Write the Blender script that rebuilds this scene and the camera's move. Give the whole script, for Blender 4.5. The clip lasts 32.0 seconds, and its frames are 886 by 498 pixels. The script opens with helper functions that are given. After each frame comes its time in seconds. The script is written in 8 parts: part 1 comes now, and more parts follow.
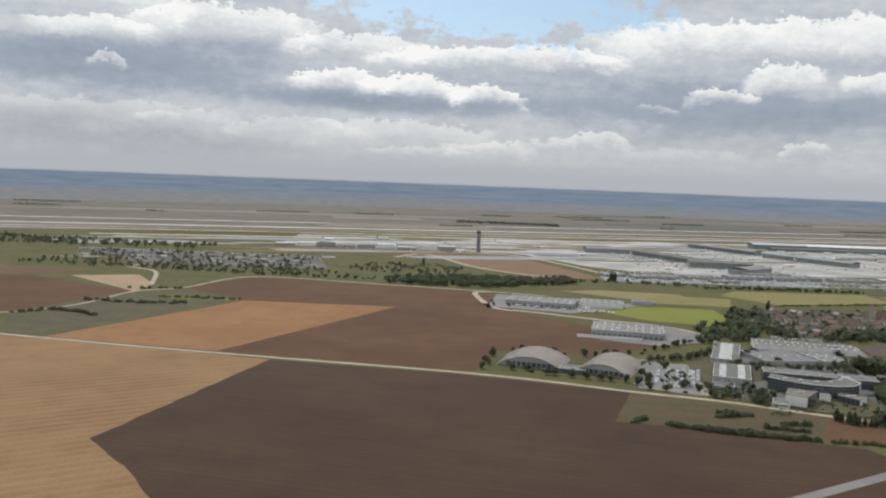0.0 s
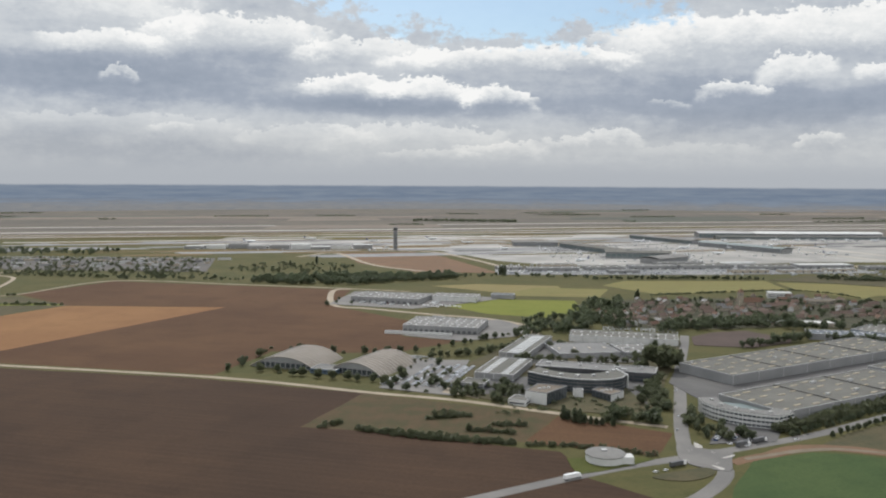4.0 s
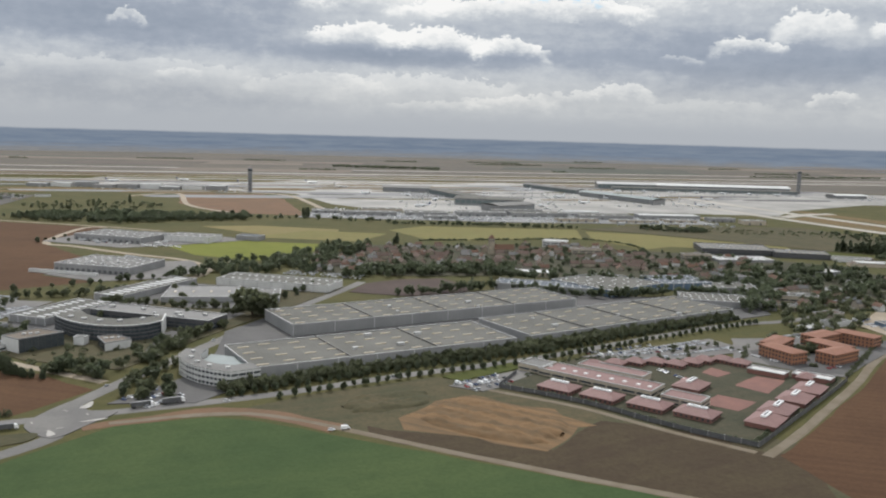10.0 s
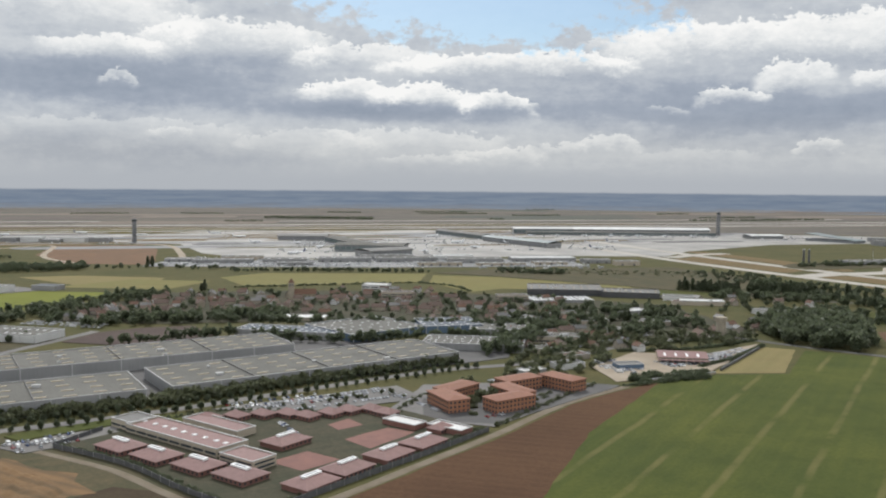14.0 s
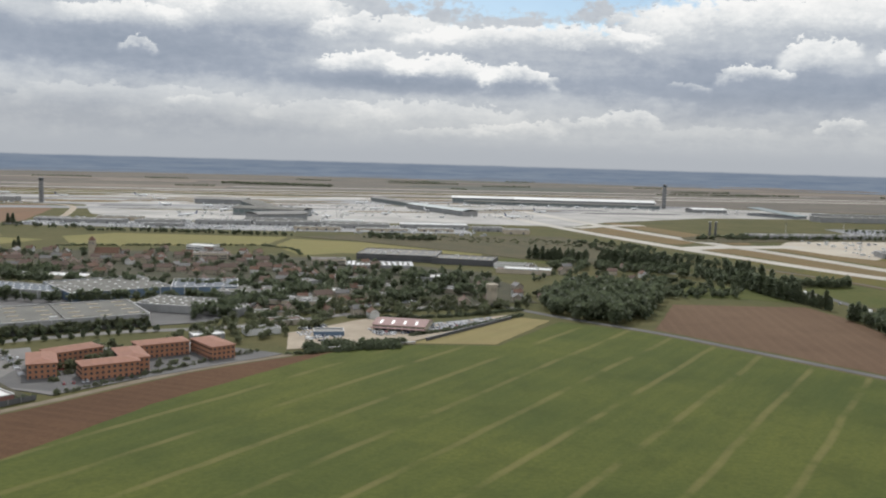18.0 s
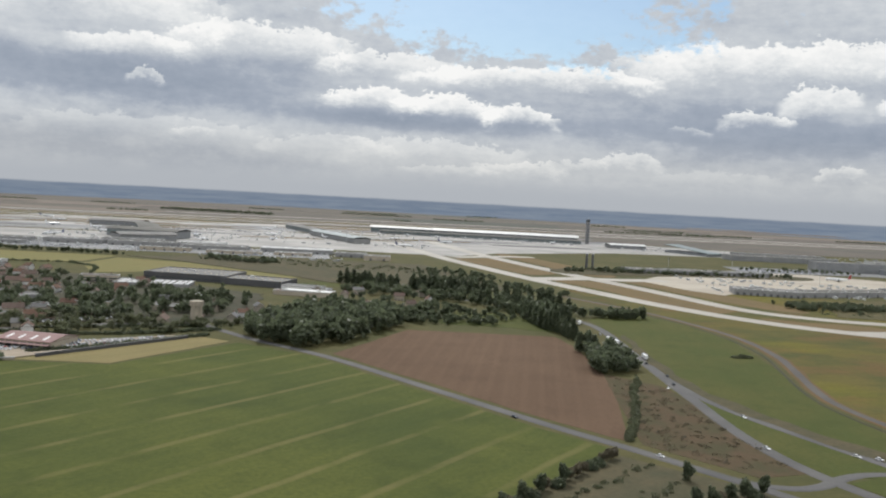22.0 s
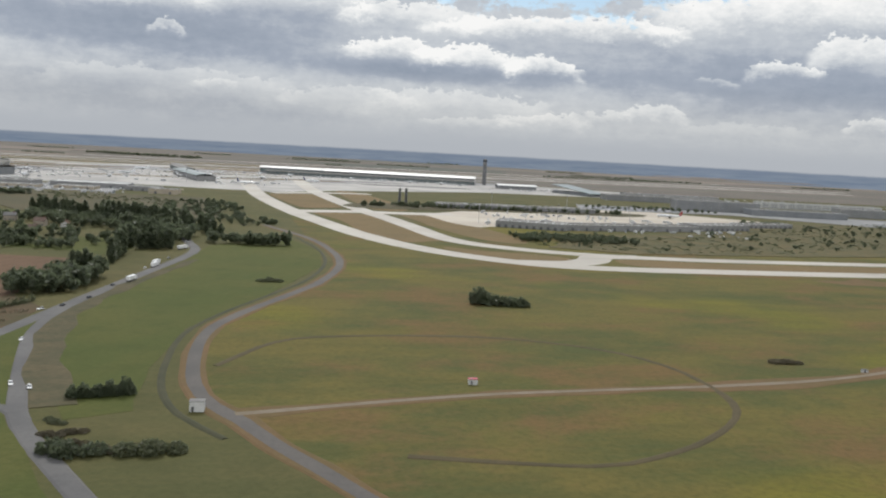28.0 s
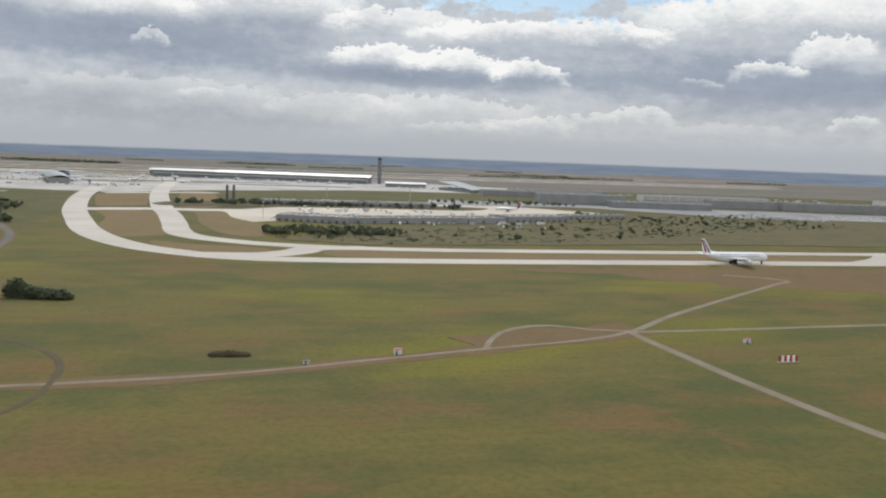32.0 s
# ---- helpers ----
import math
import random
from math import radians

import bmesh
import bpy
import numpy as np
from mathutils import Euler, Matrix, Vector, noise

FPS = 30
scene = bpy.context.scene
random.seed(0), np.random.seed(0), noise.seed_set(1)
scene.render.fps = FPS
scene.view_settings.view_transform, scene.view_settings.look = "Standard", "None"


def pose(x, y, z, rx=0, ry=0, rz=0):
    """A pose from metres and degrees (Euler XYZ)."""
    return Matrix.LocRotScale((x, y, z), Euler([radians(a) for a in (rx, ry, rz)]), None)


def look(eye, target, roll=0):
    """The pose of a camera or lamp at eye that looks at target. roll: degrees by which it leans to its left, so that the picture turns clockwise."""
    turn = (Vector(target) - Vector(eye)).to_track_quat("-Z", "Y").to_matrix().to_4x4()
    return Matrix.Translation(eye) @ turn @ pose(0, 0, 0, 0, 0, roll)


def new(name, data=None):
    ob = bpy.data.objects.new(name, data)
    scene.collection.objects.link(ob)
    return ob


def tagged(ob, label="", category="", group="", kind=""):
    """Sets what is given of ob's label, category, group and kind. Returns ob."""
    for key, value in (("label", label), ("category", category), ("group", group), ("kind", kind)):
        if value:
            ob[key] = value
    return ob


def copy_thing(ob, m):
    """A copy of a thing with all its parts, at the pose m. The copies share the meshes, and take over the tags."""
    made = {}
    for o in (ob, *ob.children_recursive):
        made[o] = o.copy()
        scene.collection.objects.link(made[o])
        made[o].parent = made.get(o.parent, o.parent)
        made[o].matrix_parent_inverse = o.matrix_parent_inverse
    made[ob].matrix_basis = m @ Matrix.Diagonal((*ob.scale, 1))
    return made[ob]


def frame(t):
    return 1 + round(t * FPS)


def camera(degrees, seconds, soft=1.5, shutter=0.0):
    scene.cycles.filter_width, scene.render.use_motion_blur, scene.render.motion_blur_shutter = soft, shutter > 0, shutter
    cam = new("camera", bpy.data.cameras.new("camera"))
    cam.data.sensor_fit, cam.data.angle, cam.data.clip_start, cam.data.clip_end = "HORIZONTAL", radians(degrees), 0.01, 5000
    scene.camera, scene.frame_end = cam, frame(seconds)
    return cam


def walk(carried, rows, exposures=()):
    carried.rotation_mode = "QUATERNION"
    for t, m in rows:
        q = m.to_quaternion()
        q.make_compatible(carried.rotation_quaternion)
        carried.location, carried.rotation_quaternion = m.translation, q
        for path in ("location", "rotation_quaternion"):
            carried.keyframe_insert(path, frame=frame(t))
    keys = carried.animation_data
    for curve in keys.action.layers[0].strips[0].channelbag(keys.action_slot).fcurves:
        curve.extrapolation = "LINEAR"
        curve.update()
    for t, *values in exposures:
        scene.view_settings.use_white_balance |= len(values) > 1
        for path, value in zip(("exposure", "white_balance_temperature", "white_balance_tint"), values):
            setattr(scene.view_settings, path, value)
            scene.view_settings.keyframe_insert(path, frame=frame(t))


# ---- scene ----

# ---- camera and its flight ----
cam = camera(53.9, 32.0, soft=2.1)
SIZE = 0.495      # model metres to one metre of the plan below
# seconds, x, y, z, yaw to the left, pitch up, lean
PATH = [
    (0, 0.0, 0.0, 220.4, -1.76, -4.57, 2.21),
    (0.5, 38.5, 10.7, 218.6, -1.45, -4.91, 2.79),
    (1, 76.8, 21.3, 216.7, -1.30, -5.47, 2.66),
    (1.5, 114.9, 32.0, 214.8, -0.86, -5.32, 2.57),
    (2, 152.7, 42.6, 212.9, -0.38, -5.63, 1.78),
    (2.5, 190.2, 53.2, 210.9, -0.63, -4.71, 1.17),
    (3, 227.5, 63.7, 208.9, -0.78, -4.14, 0.80),
    (3.5, 264.6, 74.3, 206.9, -0.86, -4.50, 0.43),
    (5.5, 410.9, 116.1, 198.6, -0.42, -4.24, 0.34),
    (6, 447.0, 126.5, 196.4, -0.66, -4.91, 0.77),
    (6.5, 482.9, 136.9, 194.2, -0.89, -5.77, 1.27),
    (7, 518.7, 147.3, 192.1, -1.17, -6.04, 1.45),
    (7.5, 554.2, 157.6, 189.9, -0.74, -5.61, 1.69),
    (8, 589.7, 167.9, 187.6, -0.86, -6.22, 1.31),
    (8.5, 624.9, 178.1, 185.4, -0.78, -6.58, 1.40),
    (9, 660.0, 188.4, 183.2, -0.99, -6.69, 1.61),
    (9.5, 695.0, 198.6, 180.9, -0.72, -7.35, 1.40),
    (10, 729.8, 208.8, 178.7, -0.35, -7.56, 1.58),
    (10.5, 764.6, 219.0, 176.4, -0.23, -6.41, 1.34),
    (11, 799.2, 229.1, 174.1, -0.20, -6.33, 0.89),
    (11.5, 833.6, 239.2, 171.9, -0.24, -5.88, 0.88),
    (12, 868.0, 249.3, 169.6, -0.54, -5.18, 0.32),
    (12.5, 902.3, 259.3, 167.3, -0.52, -4.86, 0.43),
    (13, 936.5, 269.4, 165.1, -0.75, -4.82, 0.47),
    (13.5, 970.6, 279.4, 162.8, -0.76, -5.05, 0.19),
    (14, 1004.7, 289.3, 160.6, -0.82, -4.10, 0.48),
    (14.5, 1038.7, 299.3, 158.3, -0.53, -4.39, 0.04),
    (15, 1072.6, 309.2, 156.1, -1.16, -5.64, 0.84),
    (15.5, 1106.5, 319.1, 153.9, -0.38, -6.43, 0.09),
    (17.5, 1241.5, 358.4, 145.1, 0.17, -5.26, 1.57),
    (18, 1275.2, 368.1, 143.0, 0.20, -5.86, 1.60),
    (18.5, 1308.9, 377.8, 140.9, 0.54, -5.42, 2.10),
    (19, 1342.6, 387.5, 138.8, 0.41, -4.70, 1.88),
    (19.5, 1376.3, 397.2, 136.7, 0.64, -4.47, 2.44),
    (20, 1410.0, 406.8, 134.7, 0.73, -4.68, 2.35),
    (20.5, 1443.7, 416.4, 132.7, 0.80, -4.79, 2.30),
    (21, 1477.4, 426.0, 130.7, 0.91, -4.61, 3.08),
    (21.5, 1511.2, 435.5, 128.8, 0.94, -3.83, 2.48),
    (22, 1545.0, 445.0, 126.9, 0.26, -3.41, 3.10),
    (22.5, 1578.9, 454.5, 125.0, 0.10, -3.85, 3.21),
    (23, 1612.8, 464.0, 123.2, -0.15, -4.06, 3.16),
    (23.5, 1646.7, 473.4, 121.4, 0.10, -4.12, 3.54),
    (24, 1680.8, 482.8, 119.6, 0.23, -4.56, 2.84),
    (24.5, 1714.9, 492.2, 117.9, 1.24, -4.75, 3.28),
    (26.5, 1852.1, 529.3, 111.6, 3.03, -7.16, 3.15),
    (27, 1886.7, 538.5, 110.1, 2.93, -6.61, 3.19),
    (27.5, 1921.4, 547.7, 108.7, 2.32, -6.68, 2.73),
    (28, 1956.2, 556.9, 107.4, 1.53, -6.59, 3.10),
    (28.5, 1991.2, 566.0, 106.1, 1.29, -6.29, 2.79),
    (29, 2026.2, 575.1, 104.9, 1.20, -6.49, 2.79),
    (29.5, 2061.5, 584.1, 103.7, 0.63, -5.70, 2.61),
    (30, 2096.8, 593.2, 102.6, 0.64, -5.38, 2.05),
    (30.5, 2132.4, 602.2, 101.6, 0.55, -6.24, 2.13),
    (31, 2168.1, 611.1, 100.6, 0.42, -6.75, 2.21),
    (31.5, 2204.0, 620.1, 99.7, 0.86, -6.45, 2.32),
    (32, 2240.0, 629.0, 98.9, 0.82, -6.25, 2.12),
]


def aim(x, y, z, yaw, pitch, lean):
    a, b = radians(yaw), radians(pitch)
    way = Vector((-math.sin(a) * math.cos(b), math.cos(a) * math.cos(b), math.sin(b)))
    eye = Vector((x, y, z)) * SIZE
    return look(eye, eye + way * 100, lean)


walk(cam, [(row[0], aim(*row[1:])) for row in PATH])

# ---- sky, distance and sun ----
SUN_AZ, SUN_EL = -10.0, 44.0      # degrees from +y towards +x, and up


class Net:
    """A short way to write node trees."""

    def __init__(self, tree):
        self.tree = tree
        tree.nodes.clear()

    def node(self, kind, **sets):
        n = self.tree.nodes.new(kind)
        for key, value in sets.items():
            setattr(n, key, value)
        return n

    def join(self, value, socket):
        if isinstance(value, bpy.types.NodeSocket):
            self.tree.links.new(value, socket)
        elif isinstance(value, (tuple, list)) and len(value) == 3 and len(socket.default_value) == 4:
            socket.default_value = (*value, 1)
        else:
            socket.default_value = value

    def math(self, op, a, b=0.0, c=0.0, clamp=False):
        n = self.node("ShaderNodeMath", operation=op, use_clamp=clamp)
        for value, socket in zip((a, b, c), n.inputs):
            self.join(value, socket)
        return n.outputs[0]

    def vec(self, op, a, b=(0, 0, 0)):
        n = self.node("ShaderNodeVectorMath", operation=op)
        self.join(a, n.inputs[0])
        self.join(b, n.inputs[3] if op == "SCALE" else n.inputs[1])
        return n.outputs[0]

    def xyz(self, x, y, z=0.0):
        n = self.node("ShaderNodeCombineXYZ")
        for value, socket in zip((x, y, z), n.inputs):
            self.join(value, socket)
        return n.outputs[0]

    def split(self, v):
        n = self.node("ShaderNodeSeparateXYZ")
        self.join(v, n.inputs[0])
        return n.outputs

    def noise(self, v, scale, detail=3.0, rough=0.55):
        n = self.node("ShaderNodeTexNoise")
        self.join(v, n.inputs["Vector"])
        n.inputs["Scale"].default_value, n.inputs["Detail"].default_value, n.inputs["Roughness"].default_value = scale, detail, rough
        return n.outputs["Fac"]

    def span(self, v, a, b, c=0.0, d=1.0):
        n = self.node("ShaderNodeMapRange", interpolation_type="SMOOTHSTEP")
        for value, socket in zip((v, a, b, c, d), n.inputs):
            self.join(value, socket)
        return n.outputs[0]

    def mix(self, f, a, b):
        n = self.node("ShaderNodeMix", data_type="RGBA")
        self.join(f, n.inputs[0])
        self.join(a, n.inputs[6])
        self.join(b, n.inputs[7])
        return n.outputs[2]

    def ramp(self, f, stops):
        n = self.node("ShaderNodeValToRGB")
        e = n.color_ramp.elements
        while len(e) < len(stops):
            e.new(0.5)
        for el, (place, colour) in zip(e, stops):
            el.position, el.color = place, (*colour, 1)
        self.join(f, n.inputs[0])
        return n.outputs[0]


# heaped clouds: bearing of the middle, height of the top, half width, depth in degrees, lift in brightness
HEAPS = [
    (-5.4, 6.9, 3.6, 1.1, 0.40), (-0.6, 6.8, 4.2, 1.4, 0.44), (4.2, 6.2, 2.8, 1.0, 0.40), (5.0, 8.8, 9.0, 1.2, 0.38), (21.0, 10.6, 12.0, 2.2, 0.38), (-23.0, 12.6, 9.0, 2.6, 0.34), (-12.5, 10.6, 6.5, 1.9, 0.32), (-4.5, 9.3, 5.0, 1.3, 0.30),
    (-19.5, 7.0, 1.2, 0.7, 0.30), (-20.5, 9.1, 4.6, 1.2, 0.32), (19.0, 6.5, 2.4, 1.0, 0.36), (22.6, 8.0, 2.5, 1.6, 0.36), (27.2, 7.2, 1.9, 1.0, 0.34), (24.0, 3.1, 1.6, 0.6, 0.24),
    (11.4, 3.5, 2.2, 0.8, 0.24), (8.6, 3.1, 1.8, 0.7, 0.18), (4.4, 2.7, 3.4, 0.8, 0.22), (-1.5, 3.9, 7.0, 1.2, 0.16), (-8.0, 3.8, 5.0, 1.2, 0.10), (-19.0, 4.3, 8.0, 1.3, 0.10), (0.0, 2.2, 4.0, 0.6, 0.14),
    (17.0, 2.6, 4.0, 0.7, 0.08), (-16.5, 3.7, 1.6, 0.6, 0.14), (15.0, 5.3, 1.6, 0.5, 0.16),
]
# grey undersides: bearing, height, half width, half height, drop in brightness
BASES = [(-22.0, 2.4, 12.0, 1.4, 0.08), (22.0, 3.6, 11.0, 1.6, 0.08), (-20.0, 6.3, 14.0, 1.9, 0.25), (-2.0, 4.9, 11.0, 0.9, 0.25), (19.0, 5.0, 14.0, 1.7, 0.22), (-19.0, 1.5, 13.0, 1.3, 0.10), (8.0, 6.6, 9.0, 1.2, 0.10), (-12.0, 7.9, 9.0, 0.8, 0.08), (22.0, 7.6, 9.0, 1.0, 0.07)]


def make_world():
    world = bpy.data.worlds.new("world")
    scene.world = world
    world.use_nodes = True
    n = Net(world.node_tree)
    way = n.node("ShaderNodeTexCoord").outputs["Generated"]
    x, y, z = n.split(way)
    deg = 180 / math.pi
    u = n.math("MULTIPLY", n.math("ARCTAN2", x, y), deg)
    v = n.math("MULTIPLY", n.math("ARCSINE", z), deg)
    puff = n.xyz(n.math("MULTIPLY", u, 0.62), v, 0.0)
    w1 = n.math("SUBTRACT", n.noise(puff, 0.55, 6.0, 0.60), 0.5)
    w2 = n.math("SUBTRACT", n.noise(n.vec("ADD", puff, (31.0, 7.0, 3.0)), 1.7, 6.0, 0.66), 0.5)
    w3 = n.math("SUBTRACT", n.noise(n.vec("ADD", puff, (11.0, 23.0, 1.0)), 4.5, 4.0, 0.6), 0.5)
    soft = n.noise(n.xyz(n.math("MULTIPLY", u, 0.12), n.math("MULTIPLY", v, 0.55), 5.0), 1.0, 6.0, 0.62)
    grain = n.math("ADD", 0.40, n.math("MULTIPLY", n.noise(n.vec("ADD", puff, (3.0, 17.0, 9.0)), 1.1, 7.0, 0.68), 1.35))
    bright = n.math("ADD", 0.325, n.math("MULTIPLY", soft, 0.34))
    for cu, cv, rx, ry, drop in BASES:
        a = n.math("DIVIDE", n.math("SUBTRACT", u, cu), rx)
        b = n.math("ADD", n.math("DIVIDE", n.math("SUBTRACT", v, cv), ry), n.math("MULTIPLY", w1, 1.6))
        r = n.math("SQRT", n.math("ADD", n.math("MULTIPLY", a, a), n.math("MULTIPLY", b, b)))
        bright = n.math("SUBTRACT", bright, n.math("MULTIPLY", n.span(r, 1.25, 0.2), drop))
    for cu, top, half, depth, lift in HEAPS:
        a = n.math("DIVIDE", n.math("SUBTRACT", u, cu), half)
        a2 = n.math("MULTIPLY", a, a)
        rag = min(1.0, 0.35 + 0.3 * depth)
        edge = n.math("ADD", n.math("ADD", n.math("MULTIPLY", w1, 2.9 * rag), n.math("MULTIPLY", w3, 1.3 * rag)), n.math("MULTIPLY", w2, 1.5 * rag))
        e = n.math("ADD", n.math("SUBTRACT", top - 0.1, n.math("MULTIPLY", a2, 0.55 * depth)), edge)
        below = n.math("DIVIDE", n.math("SUBTRACT", e, v), depth)
        m = n.math("MULTIPLY", n.span(below, 0.0, 0.12), n.span(below, 1.30, 0.10))
        m = n.math("MULTIPLY", m, n.span(n.math("ADD", a2, n.math("MULTIPLY", w1, 1.6)), 1.05, 0.45))
        m = n.math("MULTIPLY", m, grain)
        bright = n.math("ADD", bright, n.math("MULTIPLY", m, lift))
    low = n.span(v, 0.1, 2.2)
    bright = n.math("ADD", n.math("MULTIPLY", bright, low), n.math("MULTIPLY", n.math("SUBTRACT", 1.0, low), 0.365))
    bright = n.math("ADD", bright, n.math("MULTIPLY", n.math("MULTIPLY", w2, low), 0.22))
    # added fill: unseen clouds overhead and away from the sun, brightened to lift shadows
    sky_fill = n.math("MAXIMUM", n.span(v, 15.0, 32.0), n.span(y, 0.25, -0.45))
    bright = n.math("ADD", bright, n.math("MULTIPLY", sky_fill, 0.38))
    cloud = n.ramp(bright, [(0.0, (0.20, 0.25, 0.33)), (0.34, (0.365, 0.41, 0.485)), (0.52, (0.57, 0.605, 0.645)), (0.72, (0.77, 0.79, 0.80)), (0.92, (0.93, 0.93, 0.92))])
    # beige warmth of the low, distant clouds
    cloud = n.mix(n.math("MULTIPLY", n.span(v, 5.2, 1.8), 0.32), cloud, (0.53, 0.52, 0.485))
    sky = n.node("ShaderNodeTexSky", sky_type="NISHITA", sun_disc=False)
    sky.sun_elevation, sky.sun_rotation = radians(SUN_EL), radians(SUN_AZ)
    clear = n.vec("MULTIPLY", sky.outputs[0], (0.78, 0.92, 1.0))
    a = n.math("DIVIDE", n.math("SUBTRACT", u, 4.0), 12.5)
    b = n.math("DIVIDE", n.math("SUBTRACT", v, 12.0), 3.3)
    r = n.math("SQRT", n.math("ADD", n.math("MULTIPLY", a, a), n.math("MULTIPLY", b, b)))
    torn = n.math("ADD", n.math("MULTIPLY", w1, 1.9), n.math("MULTIPLY", w2, 1.0))
    hole = n.span(n.math("ADD", n.math("SUBTRACT", 1.0, r), torn), 0.0, 0.30)
    high = n.math("MULTIPLY", n.span(v, 13.0, 22.0), n.span(n.noise(way, 3.0, 5.0), 0.42, 0.58))
    hole = n.math("MAXIMUM", n.math("MULTIPLY", hole, 0.85), n.math("MULTIPLY", high, 0.7))
    heaven = n.mix(hole, n.vec("SCALE", cloud, 10.0), clear)
    # this unseen part of the sky is scaled up again as fill light
    heaven = n.vec("SCALE", heaven, n.math("ADD", 1.0, n.math("MULTIPLY", sky_fill, 0.52)))
    # the far country below the skyline, too far away to shift: woods, towns and fields, blue haze painted into their
    # colours
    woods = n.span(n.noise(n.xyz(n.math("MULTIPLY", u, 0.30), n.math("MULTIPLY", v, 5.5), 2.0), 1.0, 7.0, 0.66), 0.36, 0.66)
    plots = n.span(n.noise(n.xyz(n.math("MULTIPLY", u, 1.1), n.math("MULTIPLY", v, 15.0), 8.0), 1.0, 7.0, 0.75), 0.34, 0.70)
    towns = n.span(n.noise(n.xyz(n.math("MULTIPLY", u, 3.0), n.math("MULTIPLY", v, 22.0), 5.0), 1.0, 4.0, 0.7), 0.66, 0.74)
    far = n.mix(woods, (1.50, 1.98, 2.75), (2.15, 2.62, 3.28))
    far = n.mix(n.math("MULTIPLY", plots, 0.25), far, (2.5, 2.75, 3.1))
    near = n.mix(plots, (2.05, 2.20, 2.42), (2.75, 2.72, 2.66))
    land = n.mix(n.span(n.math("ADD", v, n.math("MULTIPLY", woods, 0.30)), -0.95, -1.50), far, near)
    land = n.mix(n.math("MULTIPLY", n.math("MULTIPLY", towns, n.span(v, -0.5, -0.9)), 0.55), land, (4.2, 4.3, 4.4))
    # an even blue haze tone painted along the skyline
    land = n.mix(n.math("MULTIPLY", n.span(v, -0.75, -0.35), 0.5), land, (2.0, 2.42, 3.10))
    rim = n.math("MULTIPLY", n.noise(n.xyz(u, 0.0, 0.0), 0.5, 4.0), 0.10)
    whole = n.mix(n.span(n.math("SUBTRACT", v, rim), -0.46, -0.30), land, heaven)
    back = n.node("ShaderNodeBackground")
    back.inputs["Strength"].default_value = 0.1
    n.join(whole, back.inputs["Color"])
    n.tree.links.new(back.outputs[0], n.node("ShaderNodeOutputWorld").inputs[0])


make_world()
lamp = bpy.data.lights.new("sun", "SUN")
lamp.energy, lamp.angle, lamp.color = 2.35, radians(3.0), (1.0, 0.965, 0.925)
sun = new("sun", lamp)
a, b = radians(SUN_AZ), radians(SUN_EL)
sun.matrix_world = look((math.sin(a) * math.cos(b) * 900, math.cos(a) * math.cos(b) * 900 + 900, math.sin(b) * 900), (0, 900, 0))

# ---- materials ----
MATS = {}


def material(name, fn, rough=0.8, metal=0.0, spec=0.3):
    """A principled material; fn(net, position) returns its colour and, if it likes, a height for the bump with its depth."""
    m = bpy.data.materials.new(name)
    m.use_nodes = True
    n = Net(m.node_tree)
    p = n.vec("SCALE", n.node("ShaderNodeNewGeometry").outputs["Position"], 1 / SIZE)
    out = fn(n, p)
    colour, height, depth = out if isinstance(out, tuple) and len(out) == 3 and not isinstance(out[0], (int, float)) else (out, None, 0)
    b = n.node("ShaderNodeBsdfPrincipled")
    n.join(colour, b.inputs["Base Color"])
    n.join(rough, b.inputs["Roughness"])
    b.inputs["Metallic"].default_value = metal
    b.inputs["Specular IOR Level"].default_value = spec
    if height is not None:
        bump = n.node("ShaderNodeBump")
        bump.inputs["Distance"].default_value = depth * SIZE
        n.join(height, bump.inputs["Height"])
        n.tree.links.new(bump.outputs[0], b.inputs["Normal"])
    n.tree.links.new(b.outputs[0], n.node("ShaderNodeOutputMaterial").inputs[0])
    MATS[name] = m
    return m


def shade(c, f):
    return tuple(v * f for v in c)


def rotated(n, p, angle):
    """The distance along and across a direction on the ground."""
    x, y, _ = n.split(p)
    c, s = math.cos(radians(angle)), math.sin(radians(angle))
    return (n.math("ADD", n.math("MULTIPLY", x, c), n.math("MULTIPLY", y, s)),
            n.math("SUBTRACT", n.math("MULTIPLY", y, c), n.math("MULTIPLY", x, s)))


def hazed(c):
    """Air haze painted into ground and leaf colours: a little paler and greyer than clean."""
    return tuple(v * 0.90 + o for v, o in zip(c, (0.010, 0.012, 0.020)))


